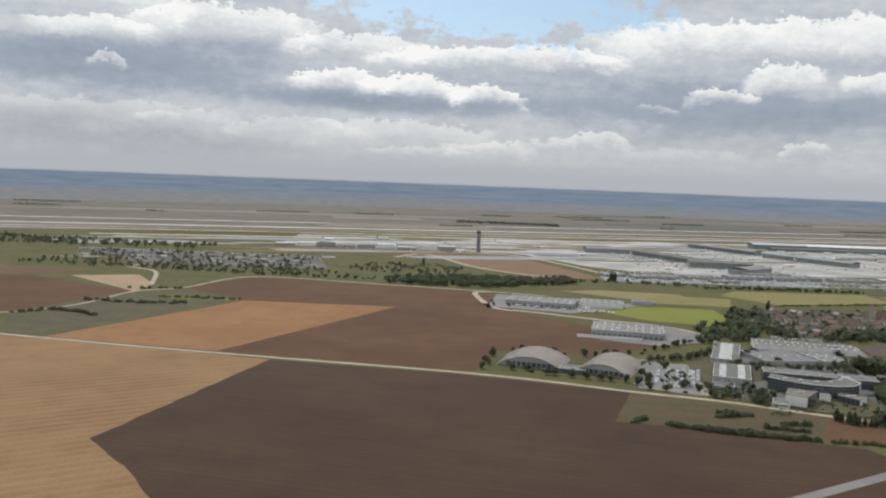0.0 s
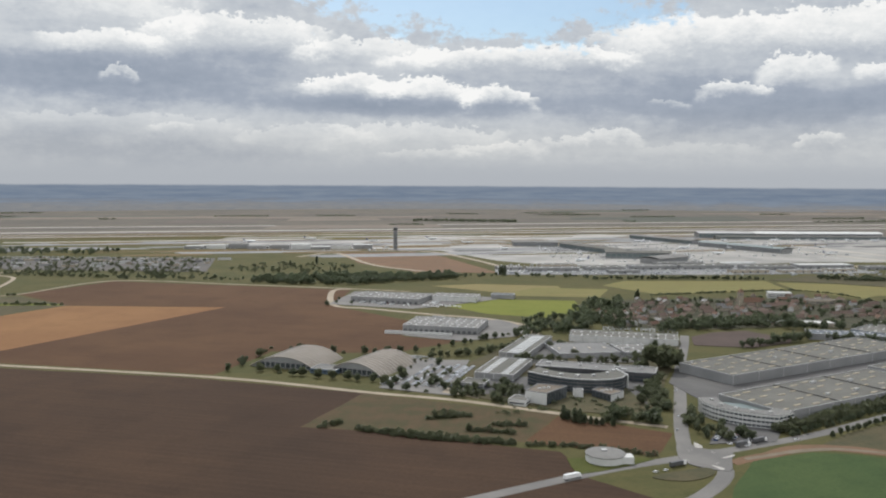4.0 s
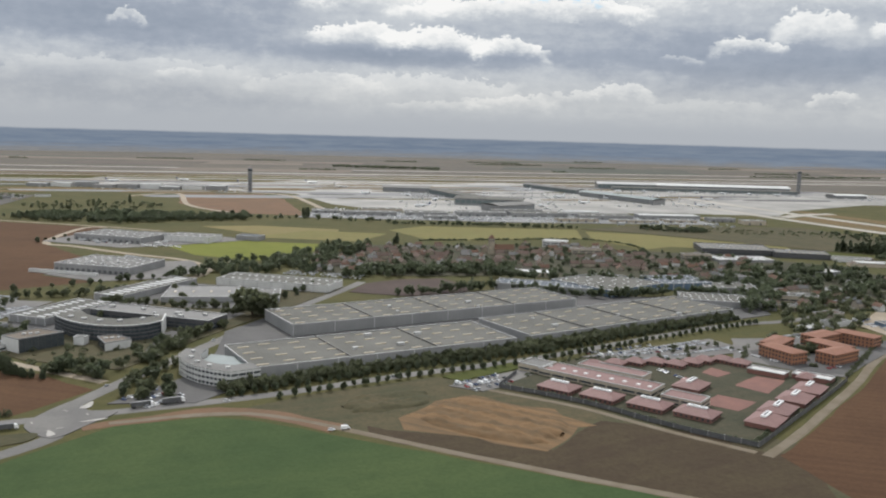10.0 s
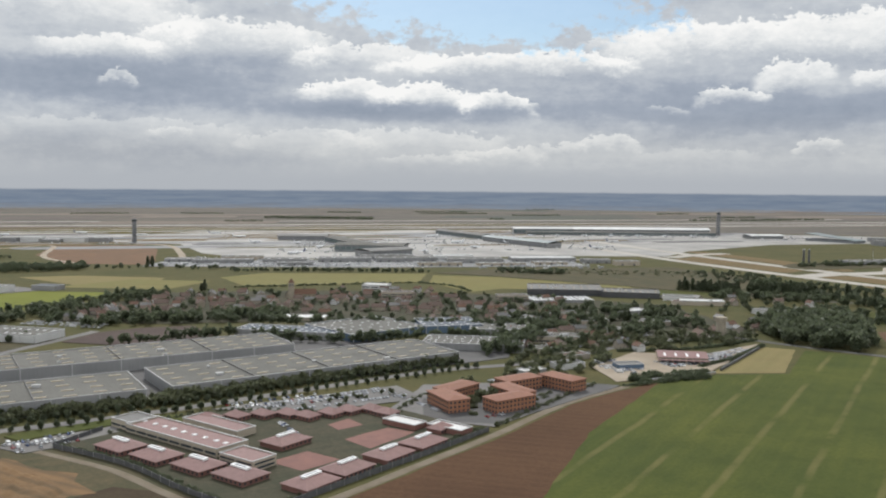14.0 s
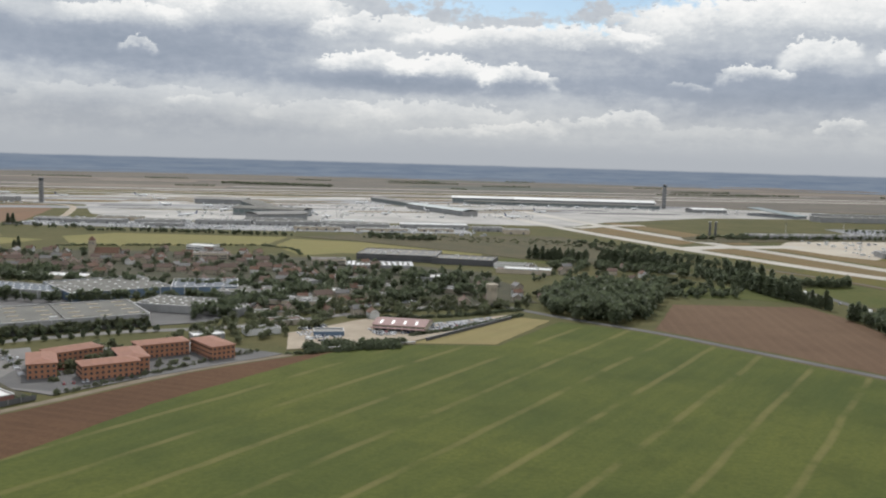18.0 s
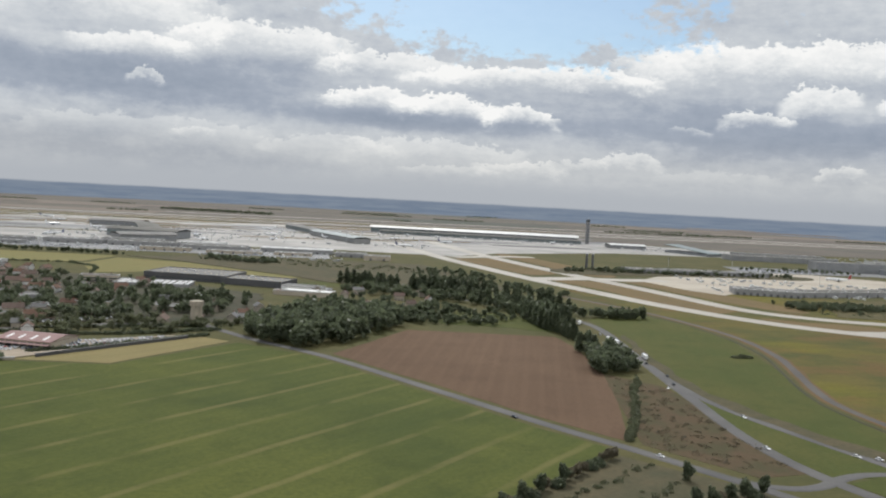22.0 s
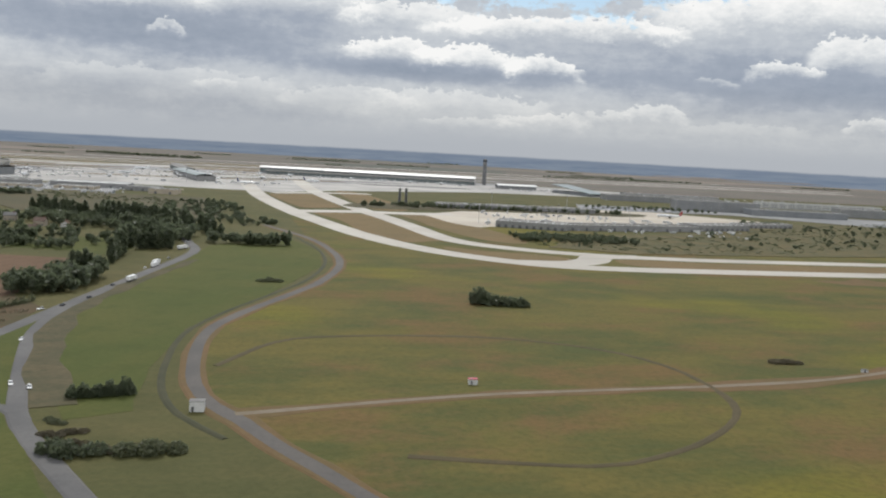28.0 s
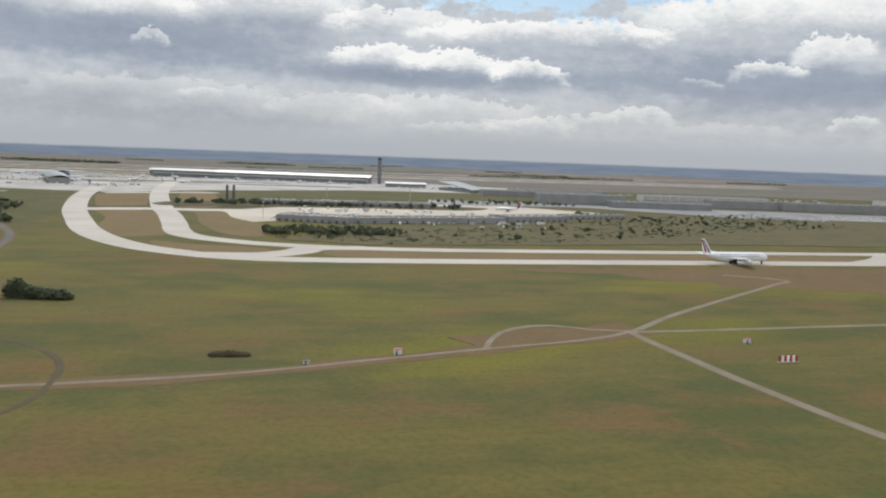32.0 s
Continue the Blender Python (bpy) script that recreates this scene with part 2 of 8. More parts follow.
def soil(name, c1, c2, angle=0.0, rows=0.0, every=6.0, tracks=None, patch=0.006, streak=0.35, haze=1.0):
    """Farmland: two tones in wide patches, streaks along the way it was worked, and a tractor's tracks."""
    # the last argument sets how much painted haze goes into both base colours
    c1, c2 = (tuple(0.86 * (a * (1 - haze) + b * haze) for a, b in zip(c, hazed(c))) for c in (c1, c2))

    def fn(n, p):
        along, across = rotated(n, p, angle)
        big = n.noise(p, patch, 3.0)
        drawn = n.noise(n.xyz(n.math("MULTIPLY", along, 0.006), n.math("MULTIPLY", across, 0.11)), 1.0, 4.0, 0.65)
        fine = n.noise(p, 0.35, 5.0, 0.7)
        f = n.math("ADD", n.math("MULTIPLY", n.span(big, 0.33, 0.67), 1.0 - streak), n.math("MULTIPLY", n.span(drawn, 0.3, 0.7), streak))
        c = n.mix(f, c1, c2)
        c = n.mix(n.math("MULTIPLY", n.span(fine, 0.35, 0.7), 0.40), c, shade(c1, 0.62))
        c = n.mix(n.math("MULTIPLY", n.span(n.noise(p, patch * 4.3, 6.0, 0.65), 0.45, 0.72), 0.45), c, shade(c1, 0.72))
        if rows:
            wave = n.math("SINE", n.math("MULTIPLY", n.math("ADD", across, n.math("MULTIPLY", drawn, 2.0)), 2 * math.pi / every))
            c = n.mix(n.math("MULTIPLY", n.span(wave, 0.0, 1.0), rows), c, shade(c2, 1.25))
        if tracks:
            gap, width, colour, part = tracks
            pos = n.math("ADD", across, n.math("ADD", 14.5, n.math("MULTIPLY", n.noise(n.vec("SCALE", p, 0.012), 1.0, 2.0), 6.0)))
            near = n.math("ABSOLUTE", n.math("SUBTRACT", n.math("FRACT", n.math("DIVIDE", pos, gap)), 0.5))
            worn = n.span(n.noise(p, 0.02, 4.0), 0.32, 0.62)
            line = n.math("MULTIPLY", n.span(near, width / gap, width / gap * 0.25), n.math("MULTIPLY", worn, part))
            c = n.mix(line, c, colour)
        return c, fine, 0.25
    return material(name, fn, 0.95, 0.0, 0.1)


def mottled(name, c1, c2, big=0.02, fine=0.4, rough=0.85, metal=0.0, spec=0.3, depth=0.03, mixed=0.35, dark=0.65):
    """A plain surface with stains at two sizes."""
    def fn(n, p):
        a, b = n.noise(p, big, 4.0, 0.6), n.noise(p, fine, 5.0, 0.7)
        c = n.mix(n.span(a, 0.32, 0.68), c1, c2)
        return n.mix(n.math("MULTIPLY", n.span(b, 0.4, 0.75), mixed), c, shade(c1, dark)), b, depth
    return material(name, fn, rough, metal, spec)


def slabs(name, c1, c2, size=7.5, angle=14.8):
    """Concrete in square slabs with tarred joints, rubber and oil stains."""
    def fn(n, p):
        along, across = rotated(n, p, angle)
        ja = n.math("ABSOLUTE", n.math("SUBTRACT", n.math("FRACT", n.math("DIVIDE", along, size)), 0.5))
        jb = n.math("ABSOLUTE", n.math("SUBTRACT", n.math("FRACT", n.math("DIVIDE", across, size)), 0.5))
        joint = n.math("MAXIMUM", n.span(ja, 0.485, 0.497), n.span(jb, 0.485, 0.497))
        a, b = n.noise(p, 0.008, 4.0, 0.6), n.noise(p, 0.2, 5.0, 0.7)
        drawn = n.noise(n.xyz(n.math("MULTIPLY", along, 0.004), n.math("MULTIPLY", across, 0.09)), 1.0, 4.0, 0.6)
        c = n.mix(n.span(a, 0.35, 0.65), c1, c2)
        c = n.mix(n.math("MULTIPLY", n.span(drawn, 0.5, 0.75), 0.45), c, shade(c1, 0.6))
        c = n.mix(n.math("MULTIPLY", n.span(b, 0.45, 0.8), 0.25), c, shade(c1, 0.7))
        return n.mix(n.math("MULTIPLY", joint, 0.35), c, shade(c1, 0.45))
    return material(name, fn, 0.75, 0.0, 0.4)


def varied(name, c1, c2, c3, rough=0.8, spec=0.2, scale=0.5, worn=0.55):
    """Leaves, roofs and paint whose tone differs from object to object and from piece to piece."""
    def fn(n, p):
        r = n.node("ShaderNodeObjectInfo").outputs["Random"]
        island = n.node("ShaderNodeNewGeometry").outputs["Random Per Island"]
        c = n.mix(r, c1, c2)
        c = n.mix(n.math("MULTIPLY", island, 0.75), c, c3)
        b = n.noise(p, scale, 4.0, 0.65)
        return n.mix(n.math("MULTIPLY", n.span(b, 0.35, 0.7), 0.35), c, shade(c1, worn)), b, 0.15
    return material(name, fn, rough, 0.0, spec)


def leafy(name, c1, c2, c3):
    """Foliage that lets some light through, with tones that differ from plant to plant and clump to clump."""
    # all three leaf tones carry the painted haze
    m = varied(name, hazed(c1), hazed(c2), hazed(c3), 0.5, 0.5, 0.25, 0.85)
    n = m.node_tree
    bsdf = next(x for x in n.nodes if x.type == "BSDF_PRINCIPLED")
    out = next(x for x in n.nodes if x.type == "OUTPUT_MATERIAL")
    thin, mixer = n.nodes.new("ShaderNodeBsdfTranslucent"), n.nodes.new("ShaderNodeMixShader")
    mixer.inputs[0].default_value = 0.58
    n.links.new(bsdf.inputs["Base Color"].links[0].from_socket, thin.inputs["Color"])
    n.links.new(bsdf.outputs[0], mixer.inputs[1])
    n.links.new(thin.outputs[0], mixer.inputs[2])
    n.links.new(mixer.outputs[0], out.inputs[0])
    return m


def ribbed(name, c1, c2, angle, pitch=1.0, rough=0.5, metal=0.0, spec=0.4, strong=0.35):
    """Sheet metal roofing and cladding with ribs and rain streaks."""
    def fn(n, p):
        along, across = rotated(n, p, angle)
        wave = n.math("SINE", n.math("MULTIPLY", along, 2 * math.pi / pitch))
        a = n.noise(p, 0.03, 4.0, 0.6)
        streak = n.noise(n.xyz(n.math("MULTIPLY", along, 0.8), n.math("MULTIPLY", across, 0.05)), 1.0, 3.0, 0.6)
        c = n.mix(n.span(a, 0.3, 0.7), c1, c2)
        c = n.mix(n.math("MULTIPLY", n.span(streak, 0.4, 0.75), strong), c, shade(c1, 0.62))
        return c, wave, 0.04
    return material(name, fn, rough, metal, spec)


# land
soil("meadow", (0.078, 0.080, 0.022), (0.120, 0.102, 0.034), 14.8, patch=0.012, haze=0.6)
soil("ploughed_dark", (0.048, 0.030, 0.019), (0.082, 0.048, 0.027), -16, rows=0.10, every=9.0, haze=0.2, patch=0.004)
soil("ploughed_warm", (0.086, 0.046, 0.024), (0.128, 0.071, 0.036), -16, rows=0.10, every=9.0, haze=0.2, patch=0.004)
soil("stubble", (0.205, 0.122, 0.060), (0.280, 0.172, 0.086), 32, rows=0.25, every=14.0, haze=0.2)
soil("tan_field", (0.225, 0.118, 0.054), (0.285, 0.155, 0.070), 20, rows=0.15, every=11.0, haze=0.2)
soil("sand_field", (0.34, 0.24, 0.14), (0.40, 0.29, 0.17), 20)
soil("bright_crop", (0.170, 0.190, 0.020), (0.205, 0.215, 0.028), 10, streak=0.5)
soil("yellow_crop", (0.225, 0.190, 0.062), (0.190, 0.188, 0.056), 8, streak=0.6, tracks=(40, 3.0, (0.27, 0.19, 0.08), 0.4))
soil("tan_crop", (0.270, 0.215, 0.085), (0.215, 0.185, 0.066), 57.8, streak=0.6)
soil("young_green", (0.046, 0.080, 0.014), (0.072, 0.104, 0.022), 20, patch=0.01)
soil("lawn_dark", (0.060, 0.062, 0.028), (0.100, 0.085, 0.045), 30, patch=0.03)
soil("bare_earth", (0.095, 0.068, 0.050), (0.125, 0.090, 0.068), 30, patch=0.02)
soil("green_crop", (0.058, 0.076, 0.010), (0.104, 0.114, 0.016), 57.8, streak=0.35, patch=0.008, tracks=(39.0, 3.4, (0.18, 0.15, 0.065), 0.42), haze=0.6)
soil("pink_soil", (0.118, 0.074, 0.044), (0.150, 0.096, 0.058), 84, rows=0.13, every=12.0, haze=0.2)
soil("wild_grass", (0.078, 0.080, 0.028), (0.160, 0.118, 0.040), 14.8, patch=0.03, streak=0.45)
soil("scrub_soil", (0.275, 0.165, 0.072), (0.110, 0.082, 0.040), -30, patch=0.060, streak=0.75)
soil("rough_grass", (0.074, 0.072, 0.028), (0.128, 0.100, 0.044), 30, patch=0.025, streak=0.45)


def turf(name, green, tan, brown, angle):
    """Mown airfield grass: green, yellowed and brown areas that run into each other, with sunlit patches painted in."""
    # grass tones with air haze put into the colour
    green, tan, brown = hazed(green), hazed(tan), hazed(brown)

    def fn(n, p):
        along, across = rotated(n, p, angle)
        wide = n.xyz(n.math("MULTIPLY", along, 0.0085), n.math("MULTIPLY", across, 0.0130))
        a, b = n.noise(wide, 1.0, 9.0, 0.70), n.noise(n.vec("ADD", wide, (7.0, 3.0, 1.0)), 1.0, 9.0, 0.70)
        drawn = n.noise(n.xyz(n.math("MULTIPLY", along, 0.012), n.math("MULTIPLY", across, 0.10)), 1.0, 5.0, 0.65)
        fine = n.noise(p, 0.30, 6.0, 0.72)
        c = n.mix(n.span(a, 0.38, 0.62), green, tan)
        c = n.mix(n.math("MULTIPLY", n.span(b, 0.48, 0.64), 0.85), c, brown)
        # bright yellow patches: sunlight through cloud gaps, painted into the grass colour
        c = n.mix(n.math("MULTIPLY", n.span(n.noise(n.vec("ADD", n.vec("SCALE", wide, 0.55), (3.0, 9.0, 4.0)), 1.0, 3.0, 0.5), 0.52, 0.70), 0.5), c, (0.155, 0.140, 0.014))
        c = n.mix(n.math("MULTIPLY", n.span(drawn, 0.40, 0.72), 0.40), c, shade(tan, 0.72))
        return n.mix(n.math("MULTIPLY", n.span(fine, 0.38, 0.72), 0.42), c, shade(green, 0.55)), fine, 0.2
    return material(name, fn, 0.95, 0.0, 0.1)


turf("airfield_grass", (0.062, 0.068, 0.006), (0.118, 0.094, 0.010), (0.138, 0.078, 0.018), 14.8)
soil("dry_grass", (0.205, 0.138, 0.054), (0.150, 0.116, 0.044), 14.8, patch=0.012, streak=0.5)
soil("lush_grass", (0.070, 0.086, 0.012), (0.100, 0.098, 0.018), 80, patch=0.012, streak=0.25, haze=0.7)
soil("scrub_dark", (0.112, 0.074, 0.038), (0.066, 0.066, 0.026), 80, patch=0.05, streak=0.3, haze=0.5)
soil("verge_brown", (0.165, 0.104, 0.048), (0.125, 0.096, 0.038), 80, patch=0.03, streak=0.4, haze=0.5)
soil("earth_brown", (0.225, 0.132, 0.070), (0.178, 0.116, 0.064), 60, patch=0.015)
# the next three far soils have distance haze muted into their colours
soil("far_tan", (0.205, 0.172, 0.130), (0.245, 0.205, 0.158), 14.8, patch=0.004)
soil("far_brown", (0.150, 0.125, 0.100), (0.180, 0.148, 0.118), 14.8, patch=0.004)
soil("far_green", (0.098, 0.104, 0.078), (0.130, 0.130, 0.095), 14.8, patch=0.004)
soil("dark_scrub", (0.066, 0.046, 0.026), (0.086, 0.066, 0.034), 30, patch=0.03, streak=0.5, haze=0.4)
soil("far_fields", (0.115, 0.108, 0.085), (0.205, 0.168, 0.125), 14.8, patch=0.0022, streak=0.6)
# paving
mottled("asphalt", (0.072, 0.070, 0.069), (0.105, 0.101, 0.097), 0.02, 0.5, 0.85)
mottled("pale_asphalt", (0.125, 0.120, 0.114), (0.170, 0.162, 0.150), 0.02, 0.5, 0.85)
mottled("worn_grass", (0.054, 0.043, 0.019), (0.072, 0.056, 0.025), 0.05, 0.6, 0.95)
mottled("track", (0.135, 0.108, 0.072), (0.175, 0.146, 0.108), 0.05, 0.6, 0.9)
mottled("worn_road", (0.070, 0.065, 0.060), (0.095, 0.086, 0.076), 0.02, 0.5, 0.9)
mottled("gravel", (0.25, 0.205, 0.150), (0.32, 0.27, 0.205), 0.03, 0.6, 0.9)
mottled("kerb", (0.32, 0.31, 0.28), (0.40, 0.38, 0.35), 0.1, 1.0, 0.85)
slabs("concrete", (0.29, 0.268, 0.228), (0.35, 0.326, 0.28))
mottled("ditch", (0.034, 0.036, 0.016), (0.050, 0.048, 0.022), 0.05, 0.5, 0.95)
slabs("apron_concrete", (0.195, 0.188, 0.173), (0.300, 0.288, 0.262))
slabs("cargo_concrete", (0.300, 0.262, 0.205), (0.360, 0.318, 0.250))
slabs("apron_grey", (0.115, 0.118, 0.120), (0.180, 0.180, 0.177))
# buildings
ribbed("roof_grey", (0.114, 0.112, 0.099), (0.150, 0.146, 0.130), 30, 1.2, 0.85, 0.0, 0.15)
ribbed("roof_pale", (0.148, 0.146, 0.138), (0.198, 0.193, 0.182), 30, 1.2, 0.8, 0.0, 0.2)
ribbed("roof_white", (0.50, 0.50, 0.48), (0.60, 0.60, 0.58), 0, 2.0, 0.45)
ribbed("roof_vault", (0.205, 0.178, 0.150), (0.255, 0.222, 0.188), 60, 1.2, 0.85, 0.0, 0.15)
ribbed("roof_tan", (0.140, 0.118, 0.094), (0.180, 0.152, 0.122), 30, 1.2, 0.85, 0.0, 0.15)
ribbed("roof_blue", (0.105, 0.118, 0.135), (0.135, 0.150, 0.165), 30, 1.2, 0.8, 0.0, 0.15)
ribbed("roof_dark", (0.085, 0.084, 0.080), (0.120, 0.117, 0.110), 15, 1.5, 0.6)
ribbed("wall_grey", (0.22, 0.222, 0.22), (0.27, 0.27, 0.265), 30, 0.8, 0.75, 0.0, 0.2)
ribbed("wall_blue", (0.085, 0.130, 0.190), (0.115, 0.160, 0.22), 30, 0.8, 0.7, 0.0, 0.2)
ribbed("wall_dark", (0.055, 0.056, 0.060), (0.075, 0.076, 0.080), 15, 0.8, 0.5)
mottled("wall_white", (0.56, 0.56, 0.54), (0.49, 0.49, 0.47), 0.1, 0.8, 0.7)
mottled("wall_cream", (0.40, 0.35, 0.27), (0.34, 0.30, 0.24), 0.1, 0.8, 0.85)
mottled("wall_orange", (0.315, 0.148, 0.085), (0.275, 0.130, 0.076), 0.1, 0.8, 0.85)
mottled("wall_brick", (0.20, 0.098, 0.078), (0.165, 0.085, 0.070), 0.1, 0.8, 0.85)
mottled("stone", (0.33, 0.29, 0.22), (0.26, 0.23, 0.18), 0.2, 1.0, 0.9)
varied("tile_red", (0.128, 0.088, 0.070), (0.098, 0.074, 0.062), (0.160, 0.112, 0.090), 0.85, 0.2, 0.4)
varied("tile_brown", (0.125, 0.075, 0.052), (0.10, 0.065, 0.050), (0.19, 0.11, 0.075), 0.85, 0.2, 0.4)
varied("tile_pink", (0.215, 0.125, 0.114), (0.190, 0.115, 0.107), (0.250, 0.152, 0.138), 0.7, 0.3, 0.3)
varied("tile_orange", (0.235, 0.112, 0.074), (0.205, 0.100, 0.068), (0.265, 0.132, 0.090), 0.8, 0.3, 0.3)
varied("render_wall", (0.38, 0.33, 0.26), (0.25, 0.22, 0.18), (0.33, 0.30, 0.25), 0.9, 0.2, 0.3)
mottled("curtain_wall", (0.165, 0.178, 0.188), (0.205, 0.216, 0.224), 0.05, 0.5, 0.30, 0.0, 0.6, 0.0)
mottled("glass", (0.040, 0.048, 0.055), (0.060, 0.070, 0.077), 0.3, 0.9, 0.15, 0.0, 0.8, 0.0)
mottled("skylight", (0.33, 0.275, 0.18), (0.40, 0.335, 0.225), 0.3, 0.9, 0.3, 0.0, 0.5, 0.0)
mottled("skylight_white", (0.75, 0.75, 0.74), (0.82, 0.82, 0.80), 0.3, 0.9, 0.25, 0.0, 0.5, 0.0)
mottled("metal_pale", (0.36, 0.36, 0.355), (0.44, 0.44, 0.43), 0.2, 1.0, 0.55, 0.2)
mottled("metal_dark", (0.085, 0.088, 0.092), (0.12, 0.122, 0.125), 0.2, 1.0, 0.5, 0.3)
mottled("tower_grey", (0.16, 0.162, 0.165), (0.20, 0.20, 0.20), 0.1, 0.6, 0.7)
mottled("glass_green", (0.105, 0.140, 0.138), (0.14, 0.175, 0.170), 0.05, 0.4, 0.45, 0.0, 0.4, 0.0)
# plants
leafy("leaf_dark", (0.098, 0.122, 0.058), (0.114, 0.138, 0.066), (0.138, 0.156, 0.076))
leafy("leaf_olive", (0.112, 0.130, 0.058), (0.128, 0.142, 0.064), (0.152, 0.160, 0.076))
leafy("leaf_brown", (0.140, 0.120, 0.064), (0.152, 0.130, 0.068), (0.165, 0.142, 0.080))
varied("bark", (0.075, 0.055, 0.040), (0.060, 0.048, 0.036), (0.09, 0.07, 0.05), 0.9, 0.1, 1.0)
# vehicles
mottled("paint_white", (0.78, 0.78, 0.77), (0.72, 0.72, 0.71), 0.5, 2.0, 0.25, 0.0, 0.6, 0.0)
mottled("paint_silver", (0.45, 0.46, 0.47), (0.40, 0.41, 0.42), 0.5, 2.0, 0.3, 0.5, 0.6, 0.0)
mottled("paint_black", (0.025, 0.026, 0.028), (0.035, 0.036, 0.038), 0.5, 2.0, 0.25, 0.0, 0.6, 0.0)
mottled("paint_blue", (0.03, 0.06, 0.16), (0.04, 0.07, 0.18), 0.5, 2.0, 0.25, 0.0, 0.6, 0.0)
mottled("paint_red", (0.32, 0.035, 0.030), (0.28, 0.03, 0.028), 0.5, 2.0, 0.25, 0.0, 0.6, 0.0)
mottled("rubber", (0.02, 0.02, 0.02), (0.03, 0.03, 0.03), 0.5, 2.0, 0.8)
mottled("aircraft_white", (0.74, 0.75, 0.76), (0.68, 0.69, 0.70), 0.1, 1.0, 0.25, 0.0, 0.6, 0.0)
mottled("aircraft_blue", (0.02, 0.035, 0.11), (0.025, 0.04, 0.13), 0.1, 1.0, 0.3, 0.0, 0.6, 0.0)

# ---- building blocks ----
def mesh_of(bm, name, mat, smooth=False):
    me = bpy.data.meshes.new(name)
    bm.to_mesh(me)
    bm.free()
    me.materials.append(MATS[mat])
    if smooth:
        me.polygons.foreach_set("use_smooth", [True] * len(me.polygons))
    return me


def part(name, data, parent, at=None, label=""):
    """Links mesh data as one part under a thing or a part."""
    ob = new(name, data)
    ob.parent = parent
    if at is not None:
        ob.matrix_basis = at
    return tagged(ob, label)


def thing(name, label, category, at, group="", data=None, kind=""):
    ob = new(name, data)
    ob.matrix_basis = Matrix.Scale(SIZE, 4) @ at
    return tagged(ob, label, category, group, kind)


def again(ob, at):
    """One more of a thing, at a pose of the plan."""
    return copy_thing(ob, Matrix.LocRotScale(at.translation * SIZE, at.to_quaternion(), None))


LAID = []


def ground_z(x, y):
    """The height of the uppermost flat piece at a spot."""
    best = 0.0
    for line, z, half in LAID:
        if z <= best:
            continue
        if half:
            hit = any((p.x - x) ** 2 + (p.y - y) ** 2 < half * half for p in line)
        else:
            hit = False
            for p, q in zip(line, line[1:] + line[:1]):
                if (p.y > y) != (q.y > y) and x < (q.x - p.x) * (y - p.y) / (q.y - p.y) + p.x:
                    hit = not hit
        if hit:
            best = z
    return best


LAYER = {"patch": 0.02, "ribbon": 0.26}


def layer(kind):
    """Each flat piece lies a little above the one laid before it."""
    LAYER[kind] += 0.0025
    return LAYER[kind]


def add_box(bm, x0, y0, z0, x1, y1, z1, m=None):
    vs = [bm.verts.new((x, y, z)) for z in (z0, z1) for x, y in ((x0, y0), (x1, y0), (x1, y1), (x0, y1))]
    if m is not None:
        for v in vs:
            v.co = m @ v.co
    for f in ((3, 2, 1, 0), (4, 5, 6, 7), (0, 1, 5, 4), (1, 2, 6, 5), (2, 3, 7, 6), (3, 0, 4, 7)):
        bm.faces.new([vs[i] for i in f])
    return vs


def box_mesh(name, mat, *bounds):
    bm = bmesh.new()
    add_box(bm, *bounds)
    return mesh_of(bm, name, mat)


def add_prism(bm, outline, z0, z1, m=None):
    """An upright prism over a counter-clockwise outline."""
    lo, hi = [bm.verts.new((x, y, z0)) for x, y in outline], [bm.verts.new((x, y, z1)) for x, y in outline]
    if m is not None:
        for v in lo + hi:
            v.co = m @ v.co
    bm.faces.new(hi)
    bm.faces.new(lo[::-1])
    for i in range(len(lo)):
        j = (i + 1) % len(lo)
        bm.faces.new((lo[i], lo[j], hi[j], hi[i]))


def curve_points(points, step=12.0):
    """A smooth line through a few points (Catmull-Rom)."""
    ps = [Vector((*p[:2], 0)) for p in points]
    ps = [ps[0] * 2 - ps[1], *ps, ps[-1] * 2 - ps[-2]]
    out = []
    for a, b, c, d in zip(ps, ps[1:], ps[2:], ps[3:]):
        k = max(2, int((c - b).length / step))
        for i in range(k):
            t = i / k
            out.append(0.5 * (2 * b + (c - a) * t + (2 * a - 5 * b + 4 * c - d) * t * t + (3 * b - a - 3 * c + d) * t ** 3))
    return out + [ps[-2]]


def ribbon_mesh(name, mat, points, width, z, thick=0.4, wobble=0.0, step=12.0):
    line = curve_points(points, step)
    LAID.append((curve_points(points, 3.0), z, (width if not isinstance(width, (tuple, list)) else width[1]) / 2))
    widths = width if isinstance(width, (tuple, list)) else (width, width)
    bm = bmesh.new()
    rows = []
    for i, p in enumerate(line):
        way = (line[min(i + 1, len(line) - 1)] - line[max(i - 1, 0)]).normalized()
        side = Vector((-way.y, way.x, 0))
        w = widths[0] + (widths[1] - widths[0]) * i / (len(line) - 1)
        a, b = (w / 2 + wobble * noise.noise(p * 0.03 + Vector((k, 0, 0))) for k in (0, 50))
        rows.append([bm.verts.new(q) for q in ((*(p + side * a).xy, z), (*(p - side * b).xy, z), (*(p - side * (b + 1.2)).xy, z - thick), (*(p + side * (a + 1.2)).xy, z - thick))])
    for r, s in zip(rows, rows[1:]):
        for i in range(4):
            j = (i + 1) % 4
            bm.faces.new((r[j], r[i], s[i], s[j]))
    bm.faces.new(rows[0])
    bm.faces.new(rows[-1][::-1])
    return mesh_of(bm, name, mat)


